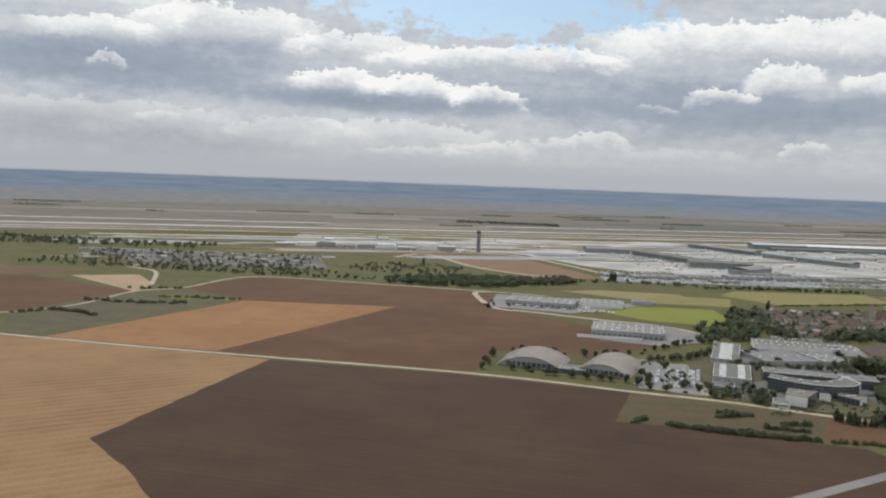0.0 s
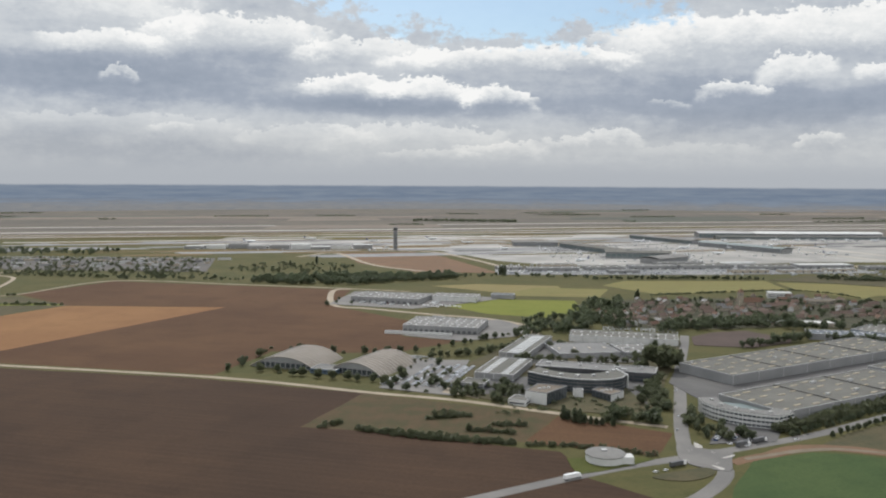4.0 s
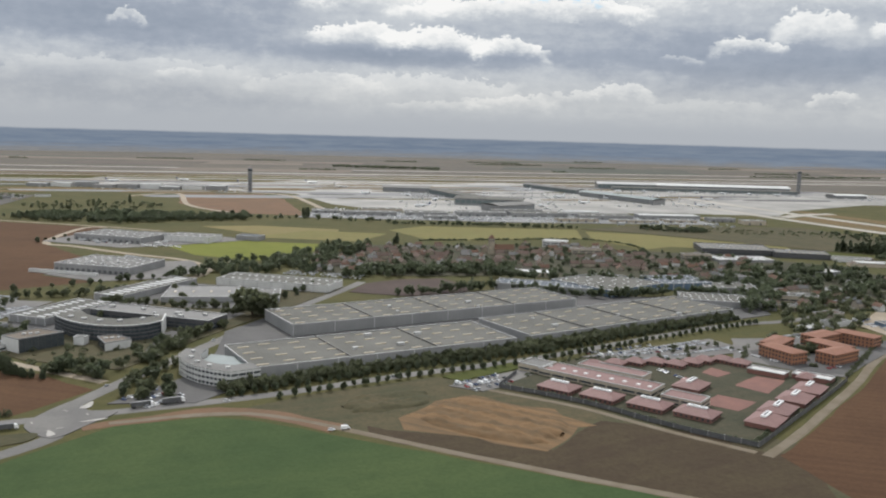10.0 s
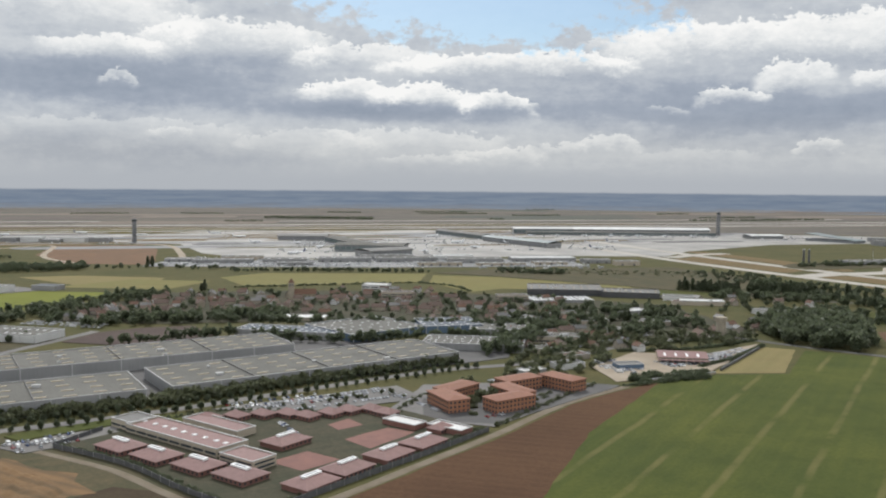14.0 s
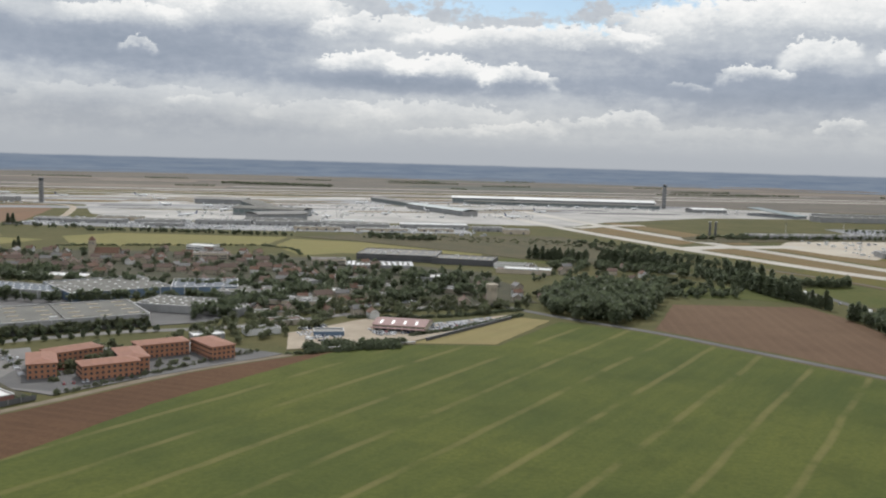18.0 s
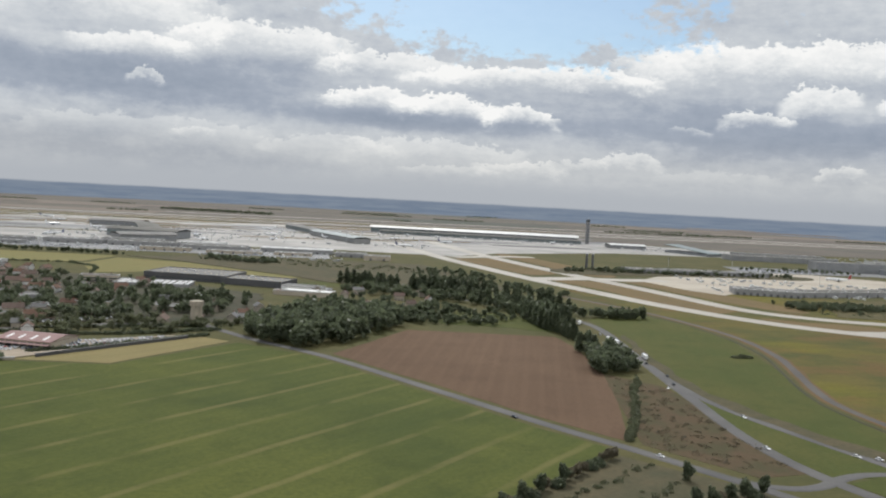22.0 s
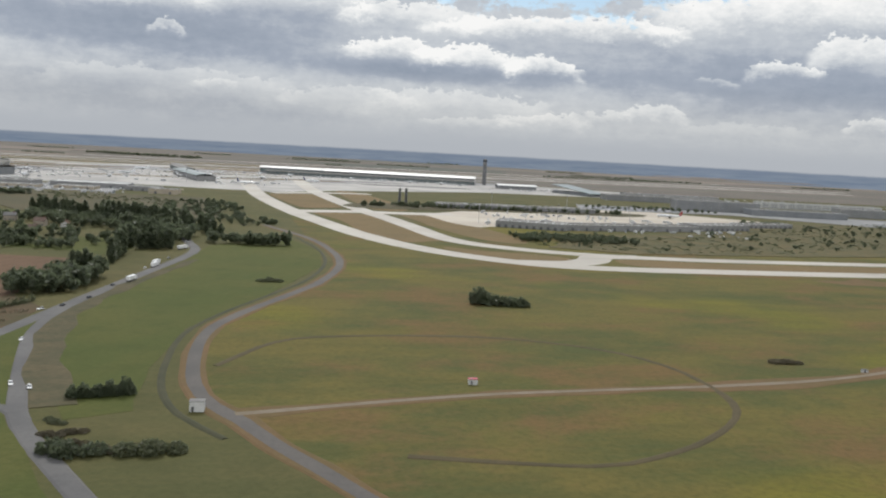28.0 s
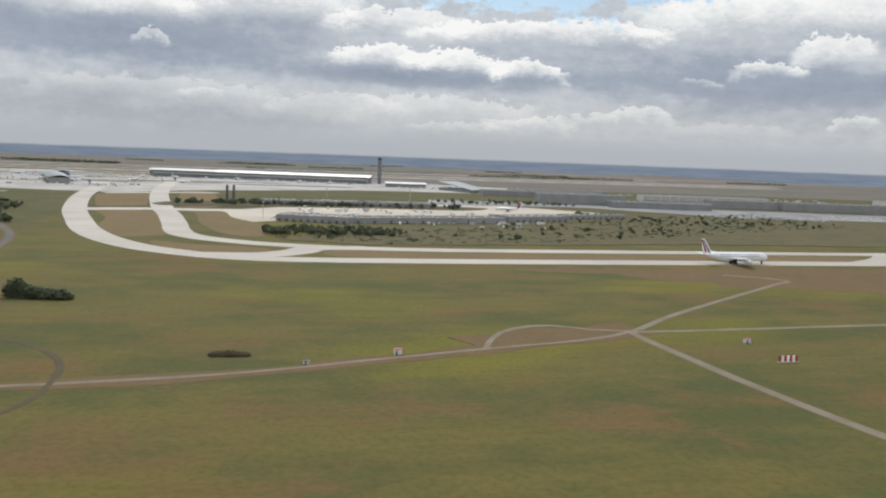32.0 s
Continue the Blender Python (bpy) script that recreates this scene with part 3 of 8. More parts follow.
def ribbon(name, label, category, mat, points, width, wobble=0.0, step=12.0):
    return thing(name, label, category, Matrix(), data=ribbon_mesh(name, mat, points, width, layer("ribbon"), 0.4, wobble, step), kind="structure")


def patch(name, label, category, mat, corners, ragged=1.2, smooth=False):
    """A flat piece of land: straight sides with slightly ragged edges, or a smooth rounded outline."""
    z = layer("patch")
    if smooth:
        c = [Vector((*p, 0)) for p in corners]
        n = len(c)
        line = []
        for i in range(n):
            a, b, d, e = c[i - 1], c[i], c[(i + 1) % n], c[(i + 2) % n]
            for k in range(8):
                t = k / 8
                line.append(0.5 * (2 * b + (d - a) * t + (2 * a - 5 * b + 4 * d - e) * t * t + (3 * b - a - 3 * d + e) * t ** 3))
    else:
        line = []
        for p, q in zip(corners, corners[1:] + corners[:1]):
            p, q = Vector((*p, 0)), Vector((*q, 0))
            k = max(1, int((q - p).length / 14))
            line += [p.lerp(q, i / k) for i in range(k)]
    line = [p + Vector((noise.noise(p * 0.045), noise.noise(p * 0.045 + Vector((9, 9, 9))), 0)) * ragged * 1.6 for p in line]
    if sum(a.x * b.y - b.x * a.y for a, b in zip(line, line[1:] + line[:1])) < 0:
        line.reverse()
    LAID.append((line, z, 0))
    bm = bmesh.new()
    add_prism(bm, [p.xy for p in line], z - 0.35, z)
    bm.normal_update()
    bmesh.ops.triangulate(bm, faces=bm.faces[:])
    return thing(name, label, category, Matrix(), data=mesh_of(bm, name, mat), kind="structure")


def seen(s, d):
    """A point from its place along and across the runways."""
    return (s * 0.9669 - d * 0.2554, s * 0.2554 + d * 0.9669)


# ---- the land ----
def make_ground():
    """One round sheet from under the flight to the far fields."""
    bm = bmesh.new()
    rings, turns = 26, 96
    rows = [[bm.verts.new((1120 + 6200 * (k / rings) * math.cos(2 * math.pi * i / turns), 350 + 6200 * (k / rings) * math.sin(2 * math.pi * i / turns), 0)) for i in range(turns)] for k in range(1, rings + 1)]
    mid = bm.verts.new((1120, 350, 0))
    for i in range(turns):
        bm.faces.new((mid, rows[0][i], rows[0][(i + 1) % turns]))
        for r, s in zip(rows, rows[1:]):
            bm.faces.new((r[i], s[i], s[(i + 1) % turns], r[(i + 1) % turns]))
    thing("ground", "wide flat meadow land round the airport", "ground", Matrix(), data=mesh_of(bm, "ground", "meadow"), kind="structure")


make_ground()
F = "field"
# farmland that is crossed first
patch(F, "dark brown ploughed field beside the lane", F, "ploughed_dark", [(-169, 1023), (60, 976), (243, 912), (205, 800), (400, 733), (412, 672), (520, 560), (300, 250), (20, 250), (-201, 622), (-259, 700)])
patch(F, "pale tan stubble field with straw rows", F, "stubble", [(-169, 1023), (-259, 700), (-201, 622), (20, 250), (-1300, 250), (-1300, 1330), (-528, 1120), (-245, 1046)])
patch(F, "brown ploughed field before the warehouses", F, "ploughed_warm", [(-240, 1062), (72, 992), (110, 1120), (250, 1110), (340, 1190), (262, 1225), (290, 1330), (140, 1500), (150, 1716), (-338, 1836), (-433, 1630), (-291, 1495), (-31, 1481)])
patch(F, "orange tan harvested field", F, "tan_field", [(-474, 1118), (-240, 1062), (-31, 1481), (-291, 1492)])
patch(F, "brown ploughed field along the lane", F, "ploughed_warm", [(-1300, 1640), (-760, 1740), (-500, 1560), (-602, 1300), (-1300, 1130)])
patch(F, "pale sandy harvested field", F, "sand_field", [(-693, 1762), (-571, 1812), (-496, 1663), (-500, 1560)])
patch(F, "dull brown field beyond the lane", F, "pink_soil", [(-1400, 1660), (-770, 1750), (-690, 1860), (-1400, 2000)])
patch(F, "overgrown green strip with bushes", F, "rough_grass", [(-600, 1292), (-500, 1552), (-420, 1600), (-291, 1500), (-470, 1128), (-528, 1128)])
patch(F, "narrow bright green strip of crop", F, "bright_crop", [(-440, 1490), (-300, 1496), (-300, 1508), (-440, 1520)])
patch(F, "bright yellow-green crop field", F, "bright_crop", [(315, 1516), (388, 1590), (548, 1575), (545, 1460), (482, 1385), (390, 1420)])
patch(F, "yellow crop field beyond the village", F, "yellow_crop", [(640, 1800), (700, 1880), (998, 1890), (985, 1735), (900, 1710), (722, 1650)])
patch(F, "yellow-green crop field before the dark halls", F, "yellow_crop", [(1003, 1740), (1010, 1860), (1120, 1840), (1330, 1700), (1330, 1640), (1120, 1660), (1066, 1615)])
patch(F, "tan and yellow strip of crop behind the depot", F, "tan_crop", [(300, 1781), (391, 1815), (548, 1787), (560, 1693), (450, 1663)])
patch(F, "small yellow field by the depot", F, "yellow_crop", [(420, 1640), (500, 1760), (640, 1740), (600, 1620)])
patch(F, "rough brown field with strips of scrub", F, "scrub_dark", [(192, 798), (236, 913), (413, 838), (375, 757), (300, 778)])
patch(F, "small reddish ploughed field by the water tank", F, "ploughed_warm", [(375, 757), (413, 835), (500, 782), (472, 722)])
patch(F, "young dark green crop field", F, "young_green", [(505, 655), (540, 712), (592, 732), (625, 726), (742, 674), (930, 590), (830, 300), (430, 300), (470, 560)])
patch(F, "rough olive grass along the road", F, "rough_grass", [(600, 745), (640, 780), (730, 835), (790, 812), (948, 712), (1040, 600), (930, 596), (742, 684), (640, 730)])
patch(F, "dark brown rough ground above the field track", F, "dark_scrub", [(690, 722), (692, 704), (727, 684), (780, 660), (932, 598), (948, 690), (925, 698), (880, 734), (835, 745), (799, 690), (735, 712)], 4.0)
patch(F, "bare yellow scrub ground with dug patches", F, "scrub_soil", [(703, 738), (732, 777), (750, 795), (775, 781), (816, 754), (832, 738), (792, 690), (766, 695), (735, 712)], 9.0)


def dug_ground(label, mat, x0, y0, length, width, angle, rise, fine):
    """A hummocky piece of ground with trenches and spoil heaps that run one way and sink away at the rim."""
    bm = bmesh.new()
    nx, ny = int(length / 1.6), int(width / 1.6)
    grid = []
    for i in range(nx + 1):
        row = []
        for j in range(ny + 1):
            a, b = i / nx - 0.5, j / ny - 0.5
            p = Vector((i * 1.6 * 0.07 + x0, j * 1.6 * 0.30 + y0, fine))
            h = noise.noise(p) + 0.6 * noise.noise(p * 2.3)
            edge = 1 - (abs(a) * 2) ** 3 - (abs(b) * 2) ** 3 + 0.5 * noise.noise(p * 0.8 + Vector((5, 5, 5)))
            row.append(bm.verts.new((a * length, b * width, min(0.12 + rise * (0.5 + 0.8 * abs(h)), edge * 2.2 * rise) - 0.05 * rise)))
        grid.append(row)
    for r, q in zip(grid, grid[1:]):
        for j in range(ny):
            bm.faces.new((r[j], q[j], q[j + 1], r[j + 1]))
    return thing("earth_mound", label, "earth mound", pose(x0, y0, 0, 0, 0, angle), data=mesh_of(bm, "earth_mound", mat, True), kind="structure")


dug_ground("dug yellow earth with trenches and spoil heaps", "scrub_soil", 768, 738, 92, 62, -33, 3.6, 3)
dug_ground("grassy spoil bank beside the road", "rough_grass", 700, 772, 64, 34, 33, 2.6, 8)
patch(F, "red-brown ploughed strip beside the fence", F, "ploughed_warm", [(930, 690), (966, 731), (1022, 803), (1056, 846), (1110, 924), (1154, 968), (1196, 1000), (1110, 850), (1053, 700), (985, 480)])
patch(F, "wide green crop field with tractor tracks", F, "green_crop", [(985, 480), (1053, 700), (1110, 850), (1196, 1000), (1250, 1030), (1318, 1036), (1380, 1146), (1448, 1106), (1592, 940), (1640, 893), (1560, 790), (1390, 560), (1250, 330), (960, 330)])
patch(F, "small yellowed corner of the crop field", F, "tan_crop", [(1250, 1036), (1340, 1166), (1372, 1150), (1316, 1040)])
patch(F, "pinkish brown ploughed field by the wood", F, "pink_soil", [(1460, 1120), (1512, 1262), (1652, 1268), (1664, 1215), (1669, 1060), (1649, 912), (1608, 952), (1538, 1032)])
patch(F, "rough ground with shrubs beside the junction", F, "scrub_dark", [(1655, 906), (1668, 1100), (1706, 1062), (1722, 940), (1738, 872), (1702, 860)])
patch(F, "rough ground with a row of small trees", F, "rough_grass", [(1560, 786), (1640, 884), (1700, 834), (1722, 806), (1640, 640), (1480, 560)])
patch("grass", "lush green grass beside the dual road", "grass", "lush_grass", [(1716, 1290), (1704, 1400), (1764, 1500), (1814, 1400), (1832, 1300), (1820, 1140), (1803, 1030), (1814, 945), (1830, 880), (1812, 866), (1790, 895), (1745, 985), (1722, 1080)])
patch("grass", "green clearing among the woods", "grass", "lush_grass", [(1540, 1318), (1560, 1420), (1640, 1400), (1652, 1300)], 5.0)
patch("grass", "long green meadow behind the woods", "grass", "lush_grass", [(1330, 1600), (1400, 1690), (1560, 1650), (1640, 1560), (1560, 1580), (1420, 1600)], 5.0)
patch("grass", "green grass inside the junction", "grass", "lush_grass", [(1740, 866), (1790, 872), (1735, 985), (1719, 1040), (1719, 960), (1730, 892)])
patch("grass", "rounded green grass below the link road", "grass", "lush_grass", [(1745, 858), (1766, 871), (1786, 868), (1806, 842), (1850, 780), (1812, 745), (1768, 810)])
patch("grass", "wide olive airfield grass", "grass", "airfield_grass", [(1960, 500), (1935, 806), (1890, 856), (1856, 896), (1840, 924), (1827, 966), (1815, 1018), (1819, 1072), (1832, 1140), (1846, 1222), (1845, 1320), (1822, 1418), (1778, 1522), (1700, 1800), (2300, 1800), (3900, 2200), (3900, 600), (2600, 300)])
patch("grass", "dry orange grass beside the taxiway", "grass", "verge_brown", [(2290, 1400), (2620, 1490), (3300, 1660), (3300, 1450), (2640, 1320), (2480, 1340)], 16.0)
# the airport
C = "apron"
patch(C, "wide pale concrete apron before the terminals", C, "apron_concrete", [(-430, 2700), (150, 2690), (330, 2640), (470, 2330), (620, 2190), (1000, 2230), (1300, 2330), (1560, 2330), (1660, 2500), (2000, 2800), (2600, 2950), (2600, 3250), (1500, 3600), (400, 3400), (-430, 3300)])
patch(C, "cream concrete cargo apron", C, "cargo_concrete", [(1880, 1960), (2060, 2285), (2340, 2346), (2520, 2230), (2399, 2073), (2150, 1880), (1994, 1800), (1954, 1750)])
patch("grass", "brown earth mound before the tower", "earth mound", "earth_brown", [(35, 2540), (245, 2600), (330, 2450), (452, 2030), (267, 2040), (120, 2250)], 3.0)
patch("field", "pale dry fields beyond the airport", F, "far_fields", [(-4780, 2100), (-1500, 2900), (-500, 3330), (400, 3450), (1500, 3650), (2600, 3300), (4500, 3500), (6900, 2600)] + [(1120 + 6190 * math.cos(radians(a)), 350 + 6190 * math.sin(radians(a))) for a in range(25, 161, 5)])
T = "taxiway"
for pts, wide in (
    ([(1405, 2690), (1546, 2240), (1676, 1905), (1768, 1708), (1830, 1588), (1895, 1494), (1967, 1430), (2065, 1397), (2229, 1427), (2476, 1492), (2678, 1545), (3400, 1738)], 32),
    ([(1480, 2950), (1620, 2440), (1765, 2020), (1840, 1835), (1882, 1725), (1938, 1585), (2010, 1528), (2104, 1508), (2228, 1520), (2500, 1590), (2680, 1636), (3400, 1828)], (36, 24)),
    ([(1690, 1880), (1770, 1930), (1850, 1950), (1930, 1985)], 44),
    ([(2010, 1410), (2062, 1424), (2088, 1458), (2100, 1494), (2150, 1512)], 34),
    ([(1560, 2300), (1650, 2390), (1740, 2440)], 34),
    ([(2675, 1540), (2720, 1590), (2760, 1660)], 44),
):
    ribbon(T, "pale concrete taxiway between the grass", T, "concrete", pts, wide)
for isle in ([(1722, 1872), (1764, 1896), (1798, 1888), (1826, 1826), (1866, 1730), (1918, 1592), (1918, 1562), (1880, 1536), (1826, 1625), (1780, 1760)],
             [(1934, 1506), (1977, 1490), (2037, 1483), (2066, 1458), (2034, 1430), (1978, 1442), (1942, 1476)],
             [(1566, 2250), (1590, 2285), (1640, 2330), (1668, 2240), (1738, 2034), (1742, 2002), (1692, 1960), (1650, 2040)],
             [(2112, 1466), (2140, 1486), (2244, 1499), (2418, 1546), (2660, 1608), (2690, 1600), (2660, 1562), (2440, 1500), (2226, 1444), (2137, 1430)],
             [(1796, 2010), (1850, 2005), (1838, 2120), (1742, 2400), (1690, 2500), (1660, 2480), (1716, 2260)],
             [(1848, 1930), (1890, 1930), (1930, 1830), (1990, 1740), (2030, 1600), (1985, 1596), (1921, 1712), (1880, 1830)]):
    patch("grass", "dry orange grass island between taxiways", "grass", "dry_grass", isle, 0.6, True)
for k, (d, wide, s0, s1) in enumerate(((3060, 30, -300, 2600), (3300, 45, -1200, 4600), (3420, 25, -800, 4600), (3600, 55, -1500, 4800), (3980, 45, -1500, 4800))):
    ribbon("runway", "far pale concrete runway", "runway", "concrete", [seen(s0, d), seen((s0 + s1) / 2, d), seen(s1, d)], wide, 0.0, 200)
for s0, d0, w, h, mat in ((500, 2560, 260, 60, "apron_grey"), (900, 2360, 300, 45, "apron_grey"), (1300, 2480, 260, 60, "apron_grey"), (200, 2960, 420, 50, "apron_grey"), (1700, 2750, 300, 70, "apron_grey"),
                          (-100, 2720, 260, 40, "apron_grey"), (2000, 2900, 420, 50, "apron_grey"), (700, 2780, 200, 40, "apron_grey"), (2650, 2760, 320, 60, "apron_grey")):
    patch("apron", "stained grey part of the apron", "apron", mat, [seen(s0 - w, d0), seen(s0 - w * 0.7, d0 - h), seen(s0 + w * 0.8, d0 - h * 0.8), seen(s0 + w, d0), seen(s0 + w * 0.6, d0 + h), seen(s0 - w * 0.8, d0 + h * 0.9)], 4.0, True)
for k in range(72):
    d, s0, w, h = random.uniform(2330, 3050), random.uniform(-250, 2900), random.uniform(60, 240), random.uniform(10, 34)
    if d < 2480 and s0 < 1000:
        continue
    patch("apron", "stained grey part of the apron", "apron", random.choice(["apron_grey", "apron_grey", "asphalt"]), [seen(s0 - w, d), seen(s0 - w * 0.8, d - h), seen(s0 + w * 0.8, d - h), seen(s0 + w, d), seen(s0 + w * 0.8, d + h), seen(s0 - w * 0.8, d + h)], 3.0)
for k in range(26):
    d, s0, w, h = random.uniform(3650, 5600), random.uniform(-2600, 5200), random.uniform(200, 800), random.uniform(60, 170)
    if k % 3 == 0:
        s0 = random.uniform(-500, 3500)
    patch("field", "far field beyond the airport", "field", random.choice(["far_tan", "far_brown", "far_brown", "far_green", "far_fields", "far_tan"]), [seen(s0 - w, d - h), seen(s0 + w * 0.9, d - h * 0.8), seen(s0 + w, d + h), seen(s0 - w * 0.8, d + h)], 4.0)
for k in range(60):
    d, s0 = random.uniform(2280, 3240), random.uniform(-250, 2300)
    if d < 2480 and s0 < 1050:
        continue
    w, h = random.uniform(60, 230), random.uniform(10, 26)
    patch("grass", "strip of grass between aprons", "grass", random.choice(["airfield_grass", "dry_grass", "dry_grass"]), [seen(s0 - w, d), seen(s0 - w * 0.6, d - h), seen(s0 + w * 0.7, d - h), seen(s0 + w, d), seen(s0 + w * 0.6, d + h), seen(s0 - w * 0.7, d + h)], 0.5, True)
for k in range(12):
    d, s0 = 3110 + k * 42 + random.uniform(-8, 8), random.uniform(-300, 2600)
    patch("grass", "long strip of grass beside the runways", "grass", random.choice(["airfield_grass", "dry_grass"]), [seen(s0 - 800, d), seen(s0, d - 17), seen(s0 + 800, d), seen(s0, d + 17)], 0.5, True)
for pts, wide in (([(120, 2640), (300, 2600), (420, 2330), (500, 2060)], 14), ([(-60, 2420), (30, 2540), (160, 2200), (330, 2010)], 12), ([(560, 2080), (850, 2120), (1150, 2170), (1400, 2240)], 22)):
    ribbon("service_road", "pale airport service road", "road", "gravel", pts, wide)

# roads
R = "road"
ribbon(R, "narrow pale lane between ploughed fields", R, "gravel", [(-1300, 1336), (-528, 1126), (-245, 1053), (72, 982), (243, 917), (326, 888), (413, 843), (500, 800)], 6.5, 0.6)
ribbon(R, "straight grey road between the warehouses", R, "pale_asphalt", [(640, 1235), (621, 1171), (579, 1041), (544, 918), (513, 807), (500, 752), (496, 730)], 10)
ribbon(R, "grey main road with a wide junction", R, "pale_asphalt", [(250, 585), (415, 684), (477, 713), (543, 743), (619, 781), (707, 837), (814, 899), (1000, 1035), (1100, 1080), (1220, 1180), (1330, 1240)], 9.5)
patch(R, "grey road junction with worn paint", R, "pale_asphalt", [(488, 706), (488, 728), (496, 756), (506, 748), (514, 738), (532, 738), (524, 712), (516, 690), (504, 690)], 0.4, True)
patch("traffic_island", "grass traffic island with a pale kerb", "island", "rough_grass", [(456, 676), (494, 694), (503, 690), (498, 678), (476, 667)], 0.4, True)
patch("traffic_island", "small pale paved traffic island", "island", "kerb", [(506, 742), (509, 756), (512, 744)], 0.2, True)
patch("traffic_island", "small pale paved traffic island", "island", "kerb", [(517, 716), (530, 725), (527, 720)], 0.2, True)
patch("traffic_island", "small pale paved traffic island", "island", "kerb", [(505, 700), (512, 694), (509, 690)], 0.2, True)
for x, y, a in ((500, 736, 65), (516, 730, 35), (490, 712, 30), (510, 704, -60)):
    patch("road_marking", "worn pale stop bar on the road", "road marking", "kerb", [(x + u * math.cos(radians(a)) - v * math.sin(radians(a)), y + u * math.sin(radians(a)) + v * math.cos(radians(a))) for u, v in ((-0.35, -2), (0.35, -2), (0.35, 2), (-0.35, 2))], 0.02)
ribbon(R, "grey road off the junction", R, "pale_asphalt", [(500, 725), (512, 690), (480, 640), (420, 590)], 10)
ribbon("verge", "worn brown verge along the field track", "verge", "earth_brown", [(522, 706), (558, 727), (592, 745), (625, 741), (672, 717)], (10, 16), 4.0)
ribbon("path", "sandy track along the green field", "path", "track", [(535, 715), (592, 738), (640, 733), (742, 682), (830, 640), (930, 594), (1030, 540)], 5, 1.0)
ribbon("path", "pale fence track beside the ploughed strip", "path", "track", [(922, 688), (959, 731), (1015, 803), (1050, 848), (1105, 926), (1165, 985)], 5, 0.6)
ribbon("path", "dull track below the compound fence", "path", "track", [(768, 806), (827, 771), (876, 727), (918, 694)], 4, 0.6)
ribbon(R, "grey country road past the fields", R, "asphalt", [(1290, 1270), (1380, 1172), (1458, 1106), (1537, 1018), (1607, 939), (1648, 897), (1680, 862), (1706, 832), (1726, 806), (1790, 725), (1900, 590)], 6.6)
ribbon(R, "curving grey dual road with traffic", R, "asphalt", [(1560, 1530), (1635, 1495), (1679, 1415), (1702, 1362), (1709, 1300), (1710, 1230), (1712, 1160), (1714, 1080), (1716, 1020), (1717, 970), (1720, 930), (1727, 890), (1736, 863), (1748, 838), (1763, 810), (1812, 730)], 7.6)
ribbon(R, "grey road branching off the dual road", R, "asphalt", [(1715, 1085), (1724, 1028), (1736, 988), (1751, 953), (1772, 908), (1791, 870), (1807, 847), (1826, 824), (1900, 740), (2000, 640)], 6.2)
ribbon(R, "grey link road at the junction", R, "asphalt", [(1680, 862), (1691, 852), (1704, 846), (1718, 846), (1731, 853), (1744, 865), (1758, 873), (1772, 876), (1786, 874), (1797, 862)], 5.4)
VERGE = [(1700, 1640), (1778, 1520), (1822, 1416), (1845, 1320), (1846, 1222), (1832, 1140), (1819, 1070), (1817, 1018), (1829, 962), (1842, 922), (1858, 894), (1875, 876), (1892, 855), (1990, 745)]
ribbon("verge", "worn brown verge of the perimeter road", "verge", "verge_brown", VERGE, 11, 2.5)
ribbon("verge", "worn brown strip along the field track", "verge", "verge_brown", [(1870, 884), (1966, 932), (2077, 971), (2148, 1001), (2213, 1041), (2263, 1071), (2344, 1127)], (7, 20), 6.0)
ribbon("verge", "bare brown ground inside the track loop", "verge", "verge_brown", [(2250, 1078), (2280, 1102), (2310, 1120), (2350, 1136)], 34, 10.0)
ribbon("verge", "narrow dull verge of the dual road", "verge", "rough_grass", [(1724, 1300), (1722, 1180), (1724, 1085), (1738, 1010), (1764, 945), (1800, 880)], (5, 18), 6.0)
ribbon("perimeter_road", "grey perimeter road inside the fence", R, "worn_road", VERGE, 6.5, 0.8)
ribbon("ditch", "dark ditch along the perimeter road", "ditch", "ditch", [(1874, 856), (1849, 880), (1831, 912), (1817, 958), (1806, 1018), (1809, 1076), (1822, 1150), (1834, 1228), (1831, 1325), (1808, 1420), (1766, 1520)], 1.4, 0.3)
ribbon("path", "narrow pale track over the airfield", "path", "track", [(1870, 884), (1966, 932), (2077, 971), (2148, 1001), (2213, 1041), (2263, 1071), (2310, 1098), (2345, 1130), (2383, 1190), (2449, 1278), (2515, 1364), (2528, 1380), (2515, 1394), (2479, 1404)], 3.6, 0.8)
ribbon("path", "worn loop of the track", "path", "track", [(2258, 1070), (2262, 1095), (2275, 1124), (2298, 1138), (2320, 1130), (2345, 1130)], 3.2, 0.8)
ribbon("path", "pale track over the airfield", "path", "track", [(2342, 1128), (2353, 1092), (2365, 1052), (2378, 1012), (2406, 940), (2480, 780)], 5, 0.8)
ribbon("path", "narrow track to the far beacons", "path", "track", [(2344, 1127), (2430, 1155), (2515, 1183), (2800, 1265)], 4, 0.6)
ribbon("path", "worn curved track in the grass", "path", "worn_grass", [(1842, 954), (1857, 1008), (1889, 1033), (1967, 1052), (2030, 1040), (2064, 1009), (2078, 970), (2079, 933), (2062, 899), (2038, 872), (2005, 852), (1940, 850)], 2.2, 0.8)
ribbon("path", "pale lane across the fields", "path", "gravel", [(-1100, 1120), (-602, 1296), (-500, 1560), (-433, 1630), (-338, 1843), (-60, 1785), (153, 1728), (260, 1690)], 5, 0.8)
ribbon(R, "pale lane round the depot", R, "gravel", [(152, 1725), (118, 1700), (140, 1512), (200, 1475), (300, 1415), (390, 1370), (440, 1300), (436, 1220), (400, 1130)], 9)
